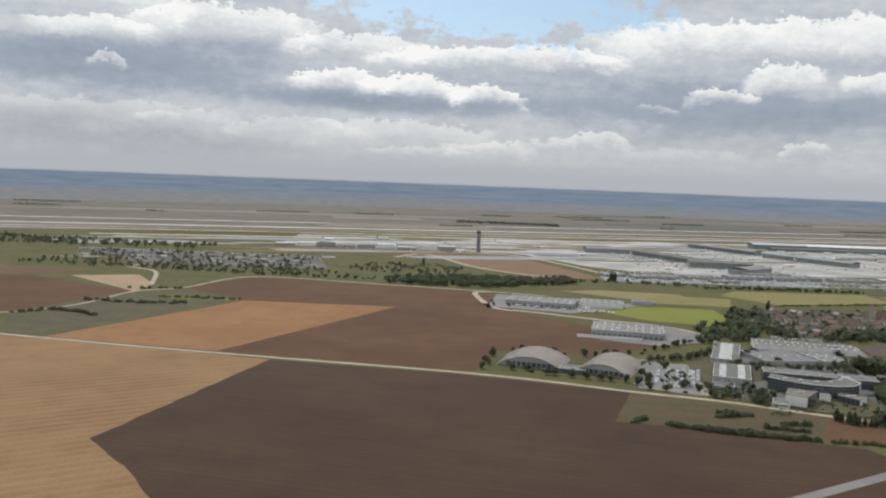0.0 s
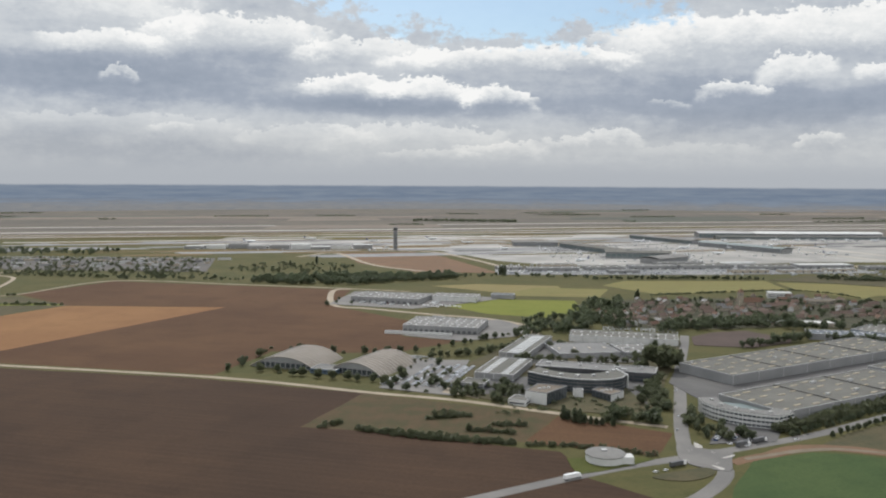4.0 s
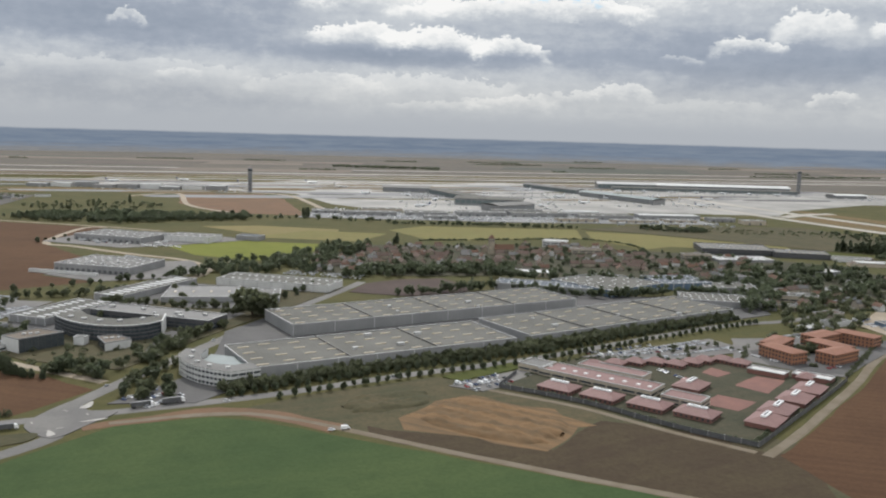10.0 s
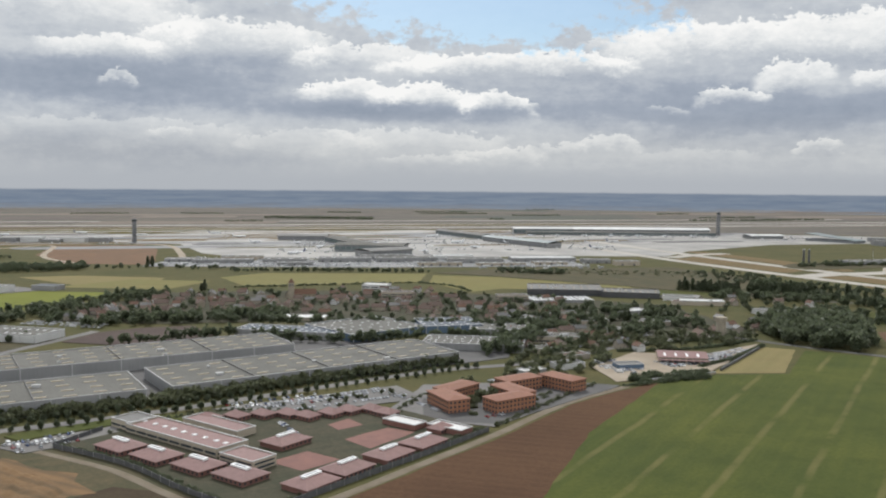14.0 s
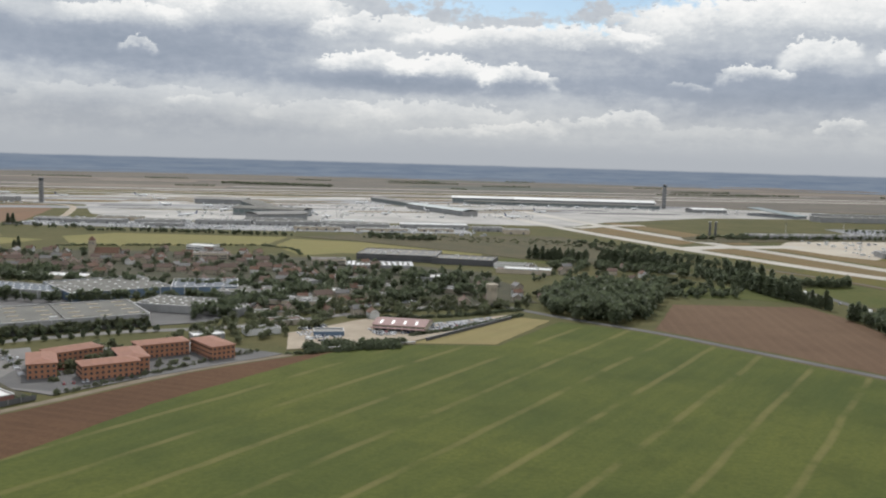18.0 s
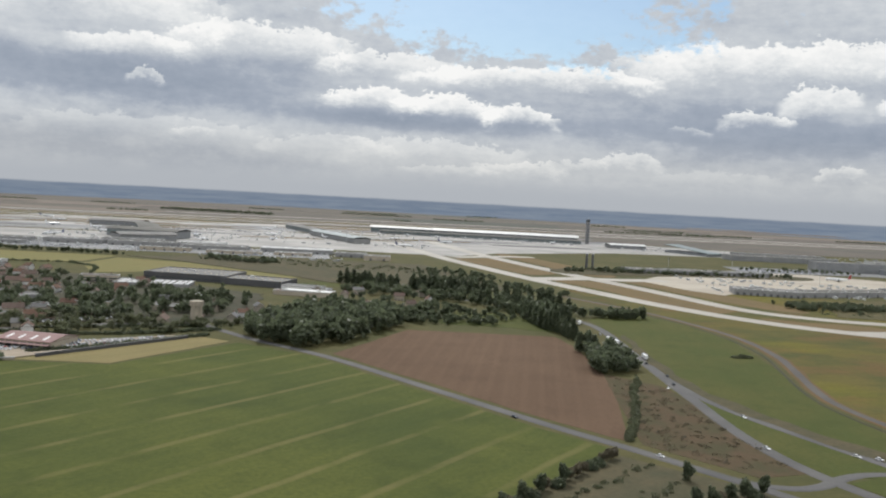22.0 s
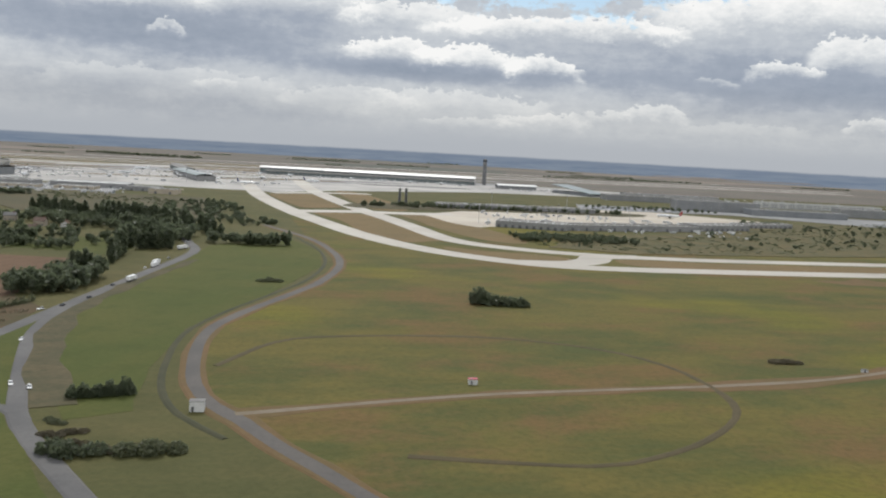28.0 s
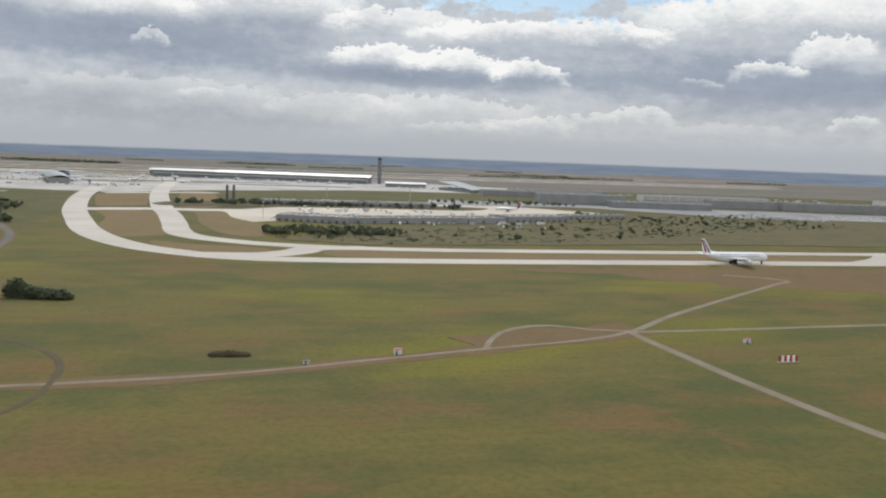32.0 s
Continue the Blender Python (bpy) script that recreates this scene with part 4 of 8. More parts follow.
ribbon(R, "pale curving lane beside the cabins", R, "gravel", [(-880, 2120), (-700, 2160), (-600, 2080), (-640, 1960), (-560, 1880), (-500, 1660)], 7)
patch("village_ground", "dull garden ground under the village", "ground", "lawn_dark", [(560, 1300), (600, 1580), (860, 1618), (1140, 1575), (1330, 1470), (1372, 1250), (1200, 1195), (1080, 1255), (830, 1310), (700, 1285)], 6.0)
patch("car_park", "grey asphalt car park", "car park", "pale_asphalt", [(250, 935), (285, 1075), (345, 1070), (320, 905)])
patch("car_park", "pale gravel parking lot behind a hedge", "car park", "gravel", [(311, 917), (321, 946), (353, 938), (346, 893)])
patch("grass", "green grass round the water tank", "grass", "lush_grass", [(404, 680), (402, 715), (441, 724), (468, 714), (446, 700), (424, 688)])
patch("car_park", "grey asphalt car park", "car park", "asphalt", [(520, 752), (553, 822), (592, 790), (575, 758)])
patch("car_park", "grey asphalt car park", "car park", "pale_asphalt", [(740, 812), (797, 862), (812, 842), (765, 800)])
patch("car_park", "grey asphalt car park", "car park", "pale_asphalt", [(848, 905), (978, 982), (1003, 940), (905, 893)])
patch("car_park", "grey yard round the orange blocks", "yard", "pale_asphalt", [(975, 905), (1000, 985), (1100, 1000), (1135, 965), (1048, 862), (1000, 880)])
patch("car_park", "worn asphalt yard round the halls", "yard", "asphalt", [(1000, 940), (1120, 1000), (1160, 985), (1050, 868), (1000, 880)])
patch("yard", "sandy yard with parked vehicles", "yard", "gravel", [(1160, 1000), (1150, 1060), (1205, 1130), (1270, 1120), (1345, 1180), (1335, 1160), (1250, 1040)])
patch("yard", "grey paved yard between the halls", "yard", "pale_asphalt", [(290, 1325), (400, 1365), (440, 1290), (415, 1225), (340, 1190), (265, 1228)])
patch("yard", "planted ground between office buildings", "yard", "rough_grass", [(330, 905), (345, 1060), (420, 1200), (620, 1180), (530, 930), (500, 830), (420, 850)])
patch("yard", "grey paved yard round the long warehouses", "yard", "asphalt", [(560, 850), (545, 960), (575, 1040), (820, 1190), (1090, 1180), (1080, 1100), (820, 940), (610, 815)])
patch("yard", "grey paved yard of the depot", "yard", "pale_asphalt", [(130, 1520), (160, 1690), (330, 1660), (430, 1600), (330, 1510), (270, 1470)])
patch("yard", "dull ground of the walled compound", "yard", "lawn_dark", [(776, 812), (831, 778), (880, 733), (922, 702), (1009, 808), (1044, 852), (985, 905), (845, 900)])
patch("yard", "pale asphalt lots along the airport edge", "yard", "apron_grey", [(440, 1990), (450, 2110), (900, 2190), (1300, 2230), (1330, 2060), (900, 2000)])
patch("yard", "grey yard of the trading estate", "yard", "worn_road", [(-880, 2330), (-264, 2360), (-200, 2020), (-658, 2050)])
for c in ([(335, 915), (400, 900), (420, 990), (350, 975)], [(400, 1045), (440, 1060), (470, 1190), (425, 1200)], [(470, 1060), (540, 1060), (560, 1150), (480, 1150)], [(500, 870), (520, 960), (545, 1040), (525, 1045), (495, 960)]):
    patch("yard", "asphalt yard between office buildings", "yard", "asphalt", c)
patch("field", "bare brown ground behind the warehouse", "field", "bare_earth", [(632, 1165), (646, 1225), (684, 1258), (735, 1275), (775, 1215), (761, 1183), (700, 1150)])
patch("verge", "mown green verge beside the car park", "verge", "lush_grass", [(735, 835), (790, 880), (830, 890), (840, 872), (800, 868), (750, 825)])
patch("meadow", "rough green land before the airport", "field", "rough_grass", [(1010, 1900), (1130, 1990), (1500, 2050), (1640, 1700), (1560, 1560), (1380, 1650), (1330, 1700), (1120, 1850)])
patch("meadow", "wild yellow grass beside the cargo apron", "field", "wild_grass", [(2050, 1560), (2145, 1540), (2340, 1605), (2542, 1690), (3200, 1840), (3300, 2200), (2850, 2380), (2480, 2150), (2380, 1960), (2250, 1830), (2100, 1720)], 6.0)
patch("meadow", "dark planted land between airport roads", "field", "rough_grass", [(1770, 2020), (1800, 2160), (2250, 2260), (2260, 2170), (2060, 2120)], 3.0, True)
patch("car_park", "grey airport car parks", "car park", "apron_grey", [(2180, 2310), (2190, 2480), (2480, 2520), (2700, 2500), (3300, 2500), (3300, 2330), (2760, 2240), (2500, 2390)])

# ---- kinds of buildings ----
def place(x, y, angle=0.0, z=0.0):
    return pose(x, y, z, 0, 0, angle)


def shell_mesh(mat, length, width, height, thick=0.4):
    """Four walls of some thickness."""
    bm = bmesh.new()
    for b in ((0, 0, length, thick), (0, width - thick, length, width), (0, thick, thick, width - thick), (length - thick, thick, length, width - thick)):
        add_box(bm, b[0], b[1], -0.5, b[2], b[3], height)
    return mesh_of(bm, "wall", mat)


def flat_roof_mesh(mat, length, width, height, rim=0.7):
    """A roof slab inside a parapet."""
    bm = bmesh.new()
    add_box(bm, 0.4, 0.4, height - 0.7, length - 0.4, width - 0.4, height - 0.3)
    return mesh_of(bm, "roof", mat)


def parapet_mesh(mat, length, width, height):
    bm = bmesh.new()
    for b in ((-0.15, -0.15, length + 0.15, 0.5), (-0.15, width - 0.5, length + 0.15, width + 0.15), (-0.15, 0.5, 0.5, width - 0.5), (length - 0.5, 0.5, length + 0.15, width - 0.5)):
        add_box(bm, b[0], b[1], height, b[2], b[3], height + 0.55)
    return mesh_of(bm, "parapet", mat)


def gable_mesh(mat, length, width, height, rise, over=0.5, thick=0.3, hips=0.0):
    """A pitched roof whose ridge runs along the length; hips pull the ridge's ends in."""
    bm = bmesh.new()
    for dz in (0, -thick):
        a = [bm.verts.new(p) for p in ((-over, -over, height + dz), (length + over, -over, height + dz), (length + over, width + over, height + dz), (-over, width + over, height + dz))]
        b = [bm.verts.new((hips - (0 if hips else over), width / 2, height + rise + dz)), bm.verts.new((length - hips + (0 if hips else over), width / 2, height + rise + dz))]
        bm.faces.new((a[0], a[1], b[1], b[0]))
        bm.faces.new((a[2], a[3], b[0], b[1]))
        if hips:
            bm.faces.new((a[1], a[2], b[1]))
            bm.faces.new((a[3], a[0], b[0]))
        if dz == 0:
            top = a
    for i in range(4):
        j = (i + 1) % 4
        bm.faces.new((top[i], a[i], a[j], top[j]))
    bmesh.ops.recalc_face_normals(bm, faces=bm.faces[:])
    return mesh_of(bm, "roof", mat)


def gable_wall_mesh(mat, length, width, height, rise):
    """The walls of a house with its two gables."""
    bm = bmesh.new()
    t = 0.35
    add_box(bm, 0, 0, -0.4, length, t, height)
    add_box(bm, 0, width - t, -0.4, length, width, height)
    for x in (0, length - t):
        pts = [(x, 0, -0.4), (x, width, -0.4), (x, width, height), (x, width / 2, height + rise - 0.1), (x, 0, height)]
        a, b = [bm.verts.new(p) for p in pts], [bm.verts.new((p[0] + t, *p[1:])) for p in pts]
        bm.faces.new(a[::-1])
        bm.faces.new(b)
        for i in range(5):
            j = (i + 1) % 5
            bm.faces.new((a[i], a[j], b[j], b[i]))
    bmesh.ops.recalc_face_normals(bm, faces=bm.faces[:])
    return mesh_of(bm, "wall", mat)


SHARED = {}


def shared(key, make):
    if key not in SHARED:
        SHARED[key] = make()
    return SHARED[key]


def skylight_data(length, width, mat):
    return shared(("skylight", length, width, mat), lambda: box_mesh("skylight", mat, -length / 2, -width / 2, 0, length / 2, width / 2, 0.5))


def window_data(width, height, depth=0.25, mat="glass"):
    return shared(("window", width, height, mat), lambda: box_mesh("window", mat, -width / 2, -depth, -height / 2, width / 2, 0.02, height / 2))


def window_row(parent, length, z, count, width, height, y=-0.05, start=0.0, turn=0.0, at=None, mat="glass"):
    """Windows in a row along one wall; at and turn give the wall's first corner and direction."""
    base = at if at is not None else Matrix()
    for i in range(count):
        x = start + (i + 0.5) * (length - 2 * start) / count
        part("window", window_data(width, height, 0.25, mat), parent, base @ pose(x, y, z, 0, 0, 0))


def hall(name, label, x, y, angle, length, width, height, wall="wall_grey", roof="roof_grey", rim="metal_pale", lights=(0, 0), light=(5, 1.6, "skylight"),
         seams=0, bays=0, bands=(), docks=0, units=0, category="warehouse", group="", pane="glass"):
    """A flat-roofed hall: walls, roof, parapet, rooflights, fire-wall ridges, pilasters, window bands, loading doors and roof units."""
    root = thing(name, label, category, place(x, y, angle), group)
    body = part("wall", shell_mesh(wall, length, width, height), root)
    top = part("roof", flat_roof_mesh(roof, length, width, height), root)
    part("parapet", parapet_mesh(rim, length, width, height), root, label="pale metal edge")
    nx, ny = lights
    for i in range(nx):
        for j in range(ny):
            u, v = (i + 0.5) * length / nx, (j + 0.5) * width / ny
            part("skylight", skylight_data(*light), top, pose(u + random.uniform(-1, 1) * (1.5 if nx > 4 else 0), v + (2.0 if i % 2 else -2.0) * (ny > 3), height - 0.3))
    for i in range(1, seams + 1):
        part("fire_wall", shared(("seam", width), lambda: box_mesh("fire_wall", "roof_dark", -0.35, 0.6, 0, 0.35, width - 0.6, 1.1)), top, pose(i * length / (seams + 1), 0, height - 0.3))
    for i in range(bays + 1 if bays else 0):
        part("pilaster", shared(("pilaster", height), lambda: box_mesh("pilaster", "metal_pale", -0.45, -0.30, 0, 0.45, 0.0, height + 0.2)), body, pose(i * (length - 1.0) / bays + 0.5, 0, 0))
    for z, h in bands:
        wide = 22 if length > 140 else 11
        k = max(1, int(length / wide))
        window_row(body, length, z, k, length / k * 0.86, h, mat=pane)
        if length > 140:
            continue
        k2 = max(1, int(width / 11))
        window_row(body, width, z, k2, width / k2 * 0.82, h, at=pose(0, width, 0, 0, 0, -90), mat=pane)
        window_row(body, width, z, k2, width / k2 * 0.82, h, at=pose(length, 0, 0, 0, 0, 90), mat=pane)
    for i in range(docks):
        part("loading_door", shared("dock", lambda: box_mesh("loading_door", "metal_dark", -2, -0.2, 0, 2, 0.02, 4.2)), body, pose((i + 0.5) * length / docks, -0.04, 0))
    for i in range(units):
        s = random.choice([(4, 2.5, 1.8), (2.5, 2.5, 1.4), (6, 3, 2.2)])
        part("roof_unit", shared(("unit", s), lambda: box_mesh("roof_unit", "metal_pale", -s[0] / 2, -s[1] / 2, 0, s[0] / 2, s[1] / 2, s[2])), top, pose(random.uniform(6, length - 6), random.uniform(5, width - 5), height - 0.3))
    return root


def vault(name, label, x, y, angle, span, length, rise, ribs):
    """A low arched hall: shell, ribs over it and glazed ends. The arch spans x, the barrel runs along y."""
    root = thing(name, label, "hall", place(x, y, angle))
    r = (span * span / 4 + rise * rise) / (2 * rise)
    half = math.asin(span / 2 / r)
    steps = 20

    def arch(rad, t):
        a = -half + 2 * half * t
        return span / 2 + rad * math.sin(a), rad * math.cos(a) - (r - rise)
    bm = bmesh.new()
    rows = []
    for yy in (0, length):
        for rad in (r, r - 0.6):
            rows.append([bm.verts.new((arch(rad, i / steps)[0], yy, max(arch(rad, i / steps)[1], -0.5))) for i in range(steps + 1)])
    for a, b in ((0, 2), (3, 1), (1, 0), (2, 3)):
        for i in range(steps):
            bm.faces.new((rows[a][i], rows[a][i + 1], rows[b][i + 1], rows[b][i]))
    bmesh.ops.recalc_face_normals(bm, faces=bm.faces[:])
    top = part("roof", mesh_of(bm, "roof", "roof_vault"), root)
    bm = bmesh.new()
    rr = [[bm.verts.new((arch(rad, i / steps)[0], yy, arch(rad, i / steps)[1])) for i in range(steps + 1)] for rad in (r + 0.45, r + 0.02) for yy in (-0.45, 0.45)]
    for a, b in ((0, 1), (1, 3), (3, 2), (2, 0)):
        for i in range(steps):
            bm.faces.new((rr[a][i], rr[a][i + 1], rr[b][i + 1], rr[b][i]))
    bmesh.ops.recalc_face_normals(bm, faces=bm.faces[:])
    rib = mesh_of(bm, "rib", "kerb")
    for i in range(ribs):
        part("rib", rib, top, pose(0, 0.5 + i * (length - 1) / (ribs - 1), 0))
    for yy in (1.2, length - 1.6):
        bm = bmesh.new()
        pts = [(arch(r - 0.7, i / steps)[0], max(arch(r - 0.7, i / steps)[1], 0)) for i in range(steps + 1)]
        lo, hi = [bm.verts.new((p, yy, q)) for p, q in pts], [bm.verts.new((p, yy + 0.4, q)) for p, q in pts]
        bm.faces.new(lo)
        bm.faces.new(hi[::-1])
        for i in range(steps):
            bm.faces.new((lo[i], lo[i + 1], hi[i + 1], hi[i]))
        wall = part("end_wall", mesh_of(bm, "end_wall", "wall_grey"), root)
        if yy < 2:
            k = int(span / 6)
            for i in range(2, k - 1):
                h = min(5.0, arch(r, (i + 0.5) / k)[1] - 1.8)
                if h > 1:
                    part("window", shared(("vault_win", round(h, 1)), lambda: box_mesh("window", "glass", -2.4, -0.2, 0, 2.4, 0.05, round(h, 1))), wall, pose((i + 0.5) * span / k, yy - 0.02, 1.0))
    return root


def house_kind(length, width, height, rise, wall, roof, label, hips=0.0):
    """A small house: walls, roof with chimney, windows and a door."""
    root = thing("house", label, "house", place(0, -400), "houses of the village")
    body = part("wall", gable_wall_mesh(wall, length, width, height, rise), root)
    top = part("roof", gable_mesh(roof, length, width, height, rise, 0.5, 0.3, hips), root)
    part("chimney", shared("chimney", lambda: box_mesh("chimney", "wall_brick", -0.5, -0.4, 0, 0.5, 0.4, 2.0)), top, pose(length * 0.8, width * 0.5, height + rise - 0.8))
    for i in range(3):
        if i == 1:
            part("door", shared("house_door", lambda: box_mesh("door", "metal_dark", -0.5, -0.1, 0, 0.5, 0.05, 2.1)), body, pose(length / 2, -0.02, 0))
        else:
            part("window", window_data(1.2, 1.3), body, pose((i + 0.5) * length / 3, -0.02, 1.6))
    return root


def pavilion_kind(length, width, height, rise, label, category="pavilion", light=True):
    """A low block with a hipped pink roof that carries a pale ridge light."""
    root = thing("pavilion", label, category, place(0, -400), "pavilions of the compound")
    body = part("wall", shell_mesh("wall_brick", length, width, height, 0.35), root)
    hip = width * 0.42
    top = part("roof", gable_mesh("tile_pink", length, width, height, rise, 0.8, 0.3, hip), root)
    if light:
        r = part("ridge_light", box_mesh("ridge_light", "skylight_white", hip * 0.75, width / 2 - 1.7, height + rise - 0.9, length - hip * 0.75, width / 2 + 1.7, height + rise + 0.3), top, label="pale ridge light")
        part("ridge_opening", box_mesh("ridge_opening", "metal_dark", hip * 0.95, width / 2 - 0.6, height + rise + 0.2, length - hip * 0.95, width / 2 + 0.6, height + rise + 0.34), r)
    window_row(body, length, height * 0.55, int(length / 3.5), 1.3, 1.2)
    window_row(body, width, height * 0.55, int(width / 3.5), 1.3, 1.2, at=pose(length, 0, 0, 0, 0, 90))
    return root


def block_kind(length, width, height, wall, roof, label, rise=2.2, name="hotel_block", group="orange blocks", rows=3):
    """A block of several storeys with windows all round and a low hipped roof."""
    root = thing(name, label, "building", place(0, -400), group)
    body = part("wall", shell_mesh(wall, length, width, height), root)
    part("roof", gable_mesh(roof, length, width, height, rise, 0.8, 0.3, width * 0.4), root)
    for f in range(rows):
        z = 1.7 + f * (height - 0.6) / rows
        n1, n2 = int(length / 3.4), int(width / 3.4)
        window_row(body, length, z, n1, 1.5, 1.5)
        window_row(body, width, z, n2, 1.5, 1.5, at=pose(length, 0, 0, 0, 0, 90))
        window_row(body, width, z, n2, 1.5, 1.5, at=pose(0, width, 0, 0, 0, -90))
    return root


# ---- the warehouses by the main road ----
LONG = dict(wall="wall_grey", roof="roof_grey", light=(9.0, 1.9, "skylight"))
hall("warehouse", "long grey warehouse with rows of rooflights beside the office", 602, 809, 30, 226, 72, 10.5, lights=(11, 4), seams=2, bays=7, units=4, **LONG)
hall("warehouse", "long grey warehouse behind the front one", 606, 949, 30.5, 314, 72, 10.5, lights=(15, 4), seams=3, bays=8, units=5, **LONG)
hall("warehouse", "long grey warehouse in line with the front one", 812, 936, 33, 262, 78, 9.5, lights=(12, 4), seams=3, bays=7, units=4, **LONG)
hall("hall", "low grey hall with many white rooflights", 996, 1140, -10, 100, 48, 7, lights=(12, 4), light=(1.8, 1.8, "skylight_white"), units=2)
hall("hall", "blue-clad hall with white rooflights", 797, 1210, -14, 112, 36, 8, "wall_grey", "roof_blue", lights=(12, 3), light=(2.2, 2.2, "skylight_white"), bays=6)
hall("hall", "blue-walled hall with white rooflights", 926, 1172, 40, 98, 92, 8.5, "wall_blue", "roof_grey", lights=(8, 5), light=(2.2, 2.2, "skylight_white"), bays=8)
hall("hall", "grey-blue hall with white rooflights", 1000, 1232, 14, 66, 60, 8, "wall_blue", "roof_blue", lights=(7, 4), light=(2.2, 2.2, "skylight_white"), bays=5)
hall("hall", "low grey workshop among trees", 1047, 1224, -8, 60, 46, 7, lights=(4, 2), light=(3, 1.5, "skylight_white"))
hall("hall", "flat pale school building by the trees", 790, 1320, -5, 90, 26, 4.5, "wall_cream", "roof_white", units=1)

for args in ((1082, 1262, -8, 34, 20, 5, "wall_cream", "roof_pale"), (1120, 1232, 12, 40, 24, 5, "wall_white", "roof_grey"), (1150, 1262, -6, 26, 18, 4.5, "render_wall", "roof_white"), (1105, 1310, 20, 44, 22, 6, "wall_grey", "roof_pale"),
             (1180, 1300, 4, 36, 20, 5, "wall_cream", "roof_grey"), (1200, 1240, -14, 30, 18, 5, "wall_white", "roof_pale"), (1150, 1350, 8, 40, 24, 6, "render_wall", "roof_grey"), (1250, 1300, -10, 36, 20, 5, "wall_cream", "roof_pale"),
             (1240, 1370, 16, 44, 26, 6, "wall_grey", "roof_white"), (1075, 1150, 30, 34, 20, 5, "wall_white", "roof_pale"), (1110, 1120, 30, 30, 18, 4.5, "wall_cream", "roof_grey"), (1120, 1045, 30, 28, 16, 4.5, "wall_white", "roof_pale"),
             (1085, 1020, 30, 24, 14, 4, "wall_grey", "roof_white"), (1130, 1085, 30, 30, 16, 4.5, "render_wall", "tile_red"), (1350, 1480, -10, 60, 26, 6, "wall_cream", "roof_white"), (1340, 1530, -12, 50, 24, 6, "wall_white", "roof_pale")):
    hall("workshop", "low pale workshop among trees", *args, category="workshop", group="workshops behind the warehouses")


def office():
    """The white office with a curved front and window bands, before the long warehouse."""
    root = thing("office_building", "white three-storey office with a curved banded front", "office", place(0, 0))
    outline = [(542, 852), (541, 838), (545, 825), (553, 813), (564, 803), (577, 796), (590, 791), (608, 804), (598, 817), (588, 809), (577, 811), (567, 817), (560, 826), (557, 838), (558, 854)]
    bm = bmesh.new()
    add_prism(bm, outline, -0.5, 12)
    part("wall", mesh_of(bm, "wall", "wall_white"), root)
    bm = bmesh.new()
    add_prism(bm, outline, 12.02, 12.4)
    top = part("roof", mesh_of(bm, "roof", "roof_pale"), root)
    for k in range(5):
        part("roof_unit", shared(("unit", "o"), lambda: box_mesh("roof_unit", "metal_pale", -1.6, -1.2, 0, 1.6, 1.2, 1.6)), top, pose((550, 553, 561, 572, 586)[k], (842, 826, 813, 804, 800)[k], 12.3, 0, 0, -60 + 18 * k))
    bm = bmesh.new()
    add_prism(bm, [(560, 854), (559, 838), (562, 827), (569, 819), (578, 813), (588, 811), (596, 819), (580, 848)], -0.5, 8.0)
    part("court_roof", mesh_of(bm, "court_roof", "glass_green"), root, label="blue-green glazed court roof")
    for (x0, y0), (x1, y1) in zip(outline[:7], outline[1:8]):
        w = math.hypot(x1 - x0, y1 - y0)
        a = math.degrees(math.atan2(y1 - y0, x1 - x0))
        for k in range(4):
            part("fin", shared("office_fin", lambda: box_mesh("fin", "wall_white", -0.25, -0.5, 0, 0.25, 0.1, 12.2)), root, pose(x0 + (x1 - x0) * k / 4, y0 + (y1 - y0) * k / 4, 0, 0, 0, a))
        for f in range(3):
            part("window", box_mesh("window", "glass", 0.4, -0.06, 0, w - 0.4, 0.2, 1.7), root, pose(x0, y0, 1.3 + f * 3.7, 0, 0, a))


office()

# ---- the estate by the ploughed fields ----
vault("arched_hall", "pale arched hall with a glazed end", 101, 1036, -18, 80, 72, 13, 11)
vault("arched_hall", "pale ribbed arched hall beside its twin", 190, 1008, -26, 66, 84, 13, 13)
hall("annex", "low blue-grey annex between arched halls", 172, 1003, -20, 30, 24, 5, "wall_blue", "roof_pale", bands=((2.6, 1.4),), category="building")
hall("office_building", "long dark flat-roofed office", 412, 996, -17.6, 124, 32, 10, "wall_dark", "roof_dark", "metal_pale", bands=((2.2, 1.6), (5.4, 1.6)), units=6, category="office")


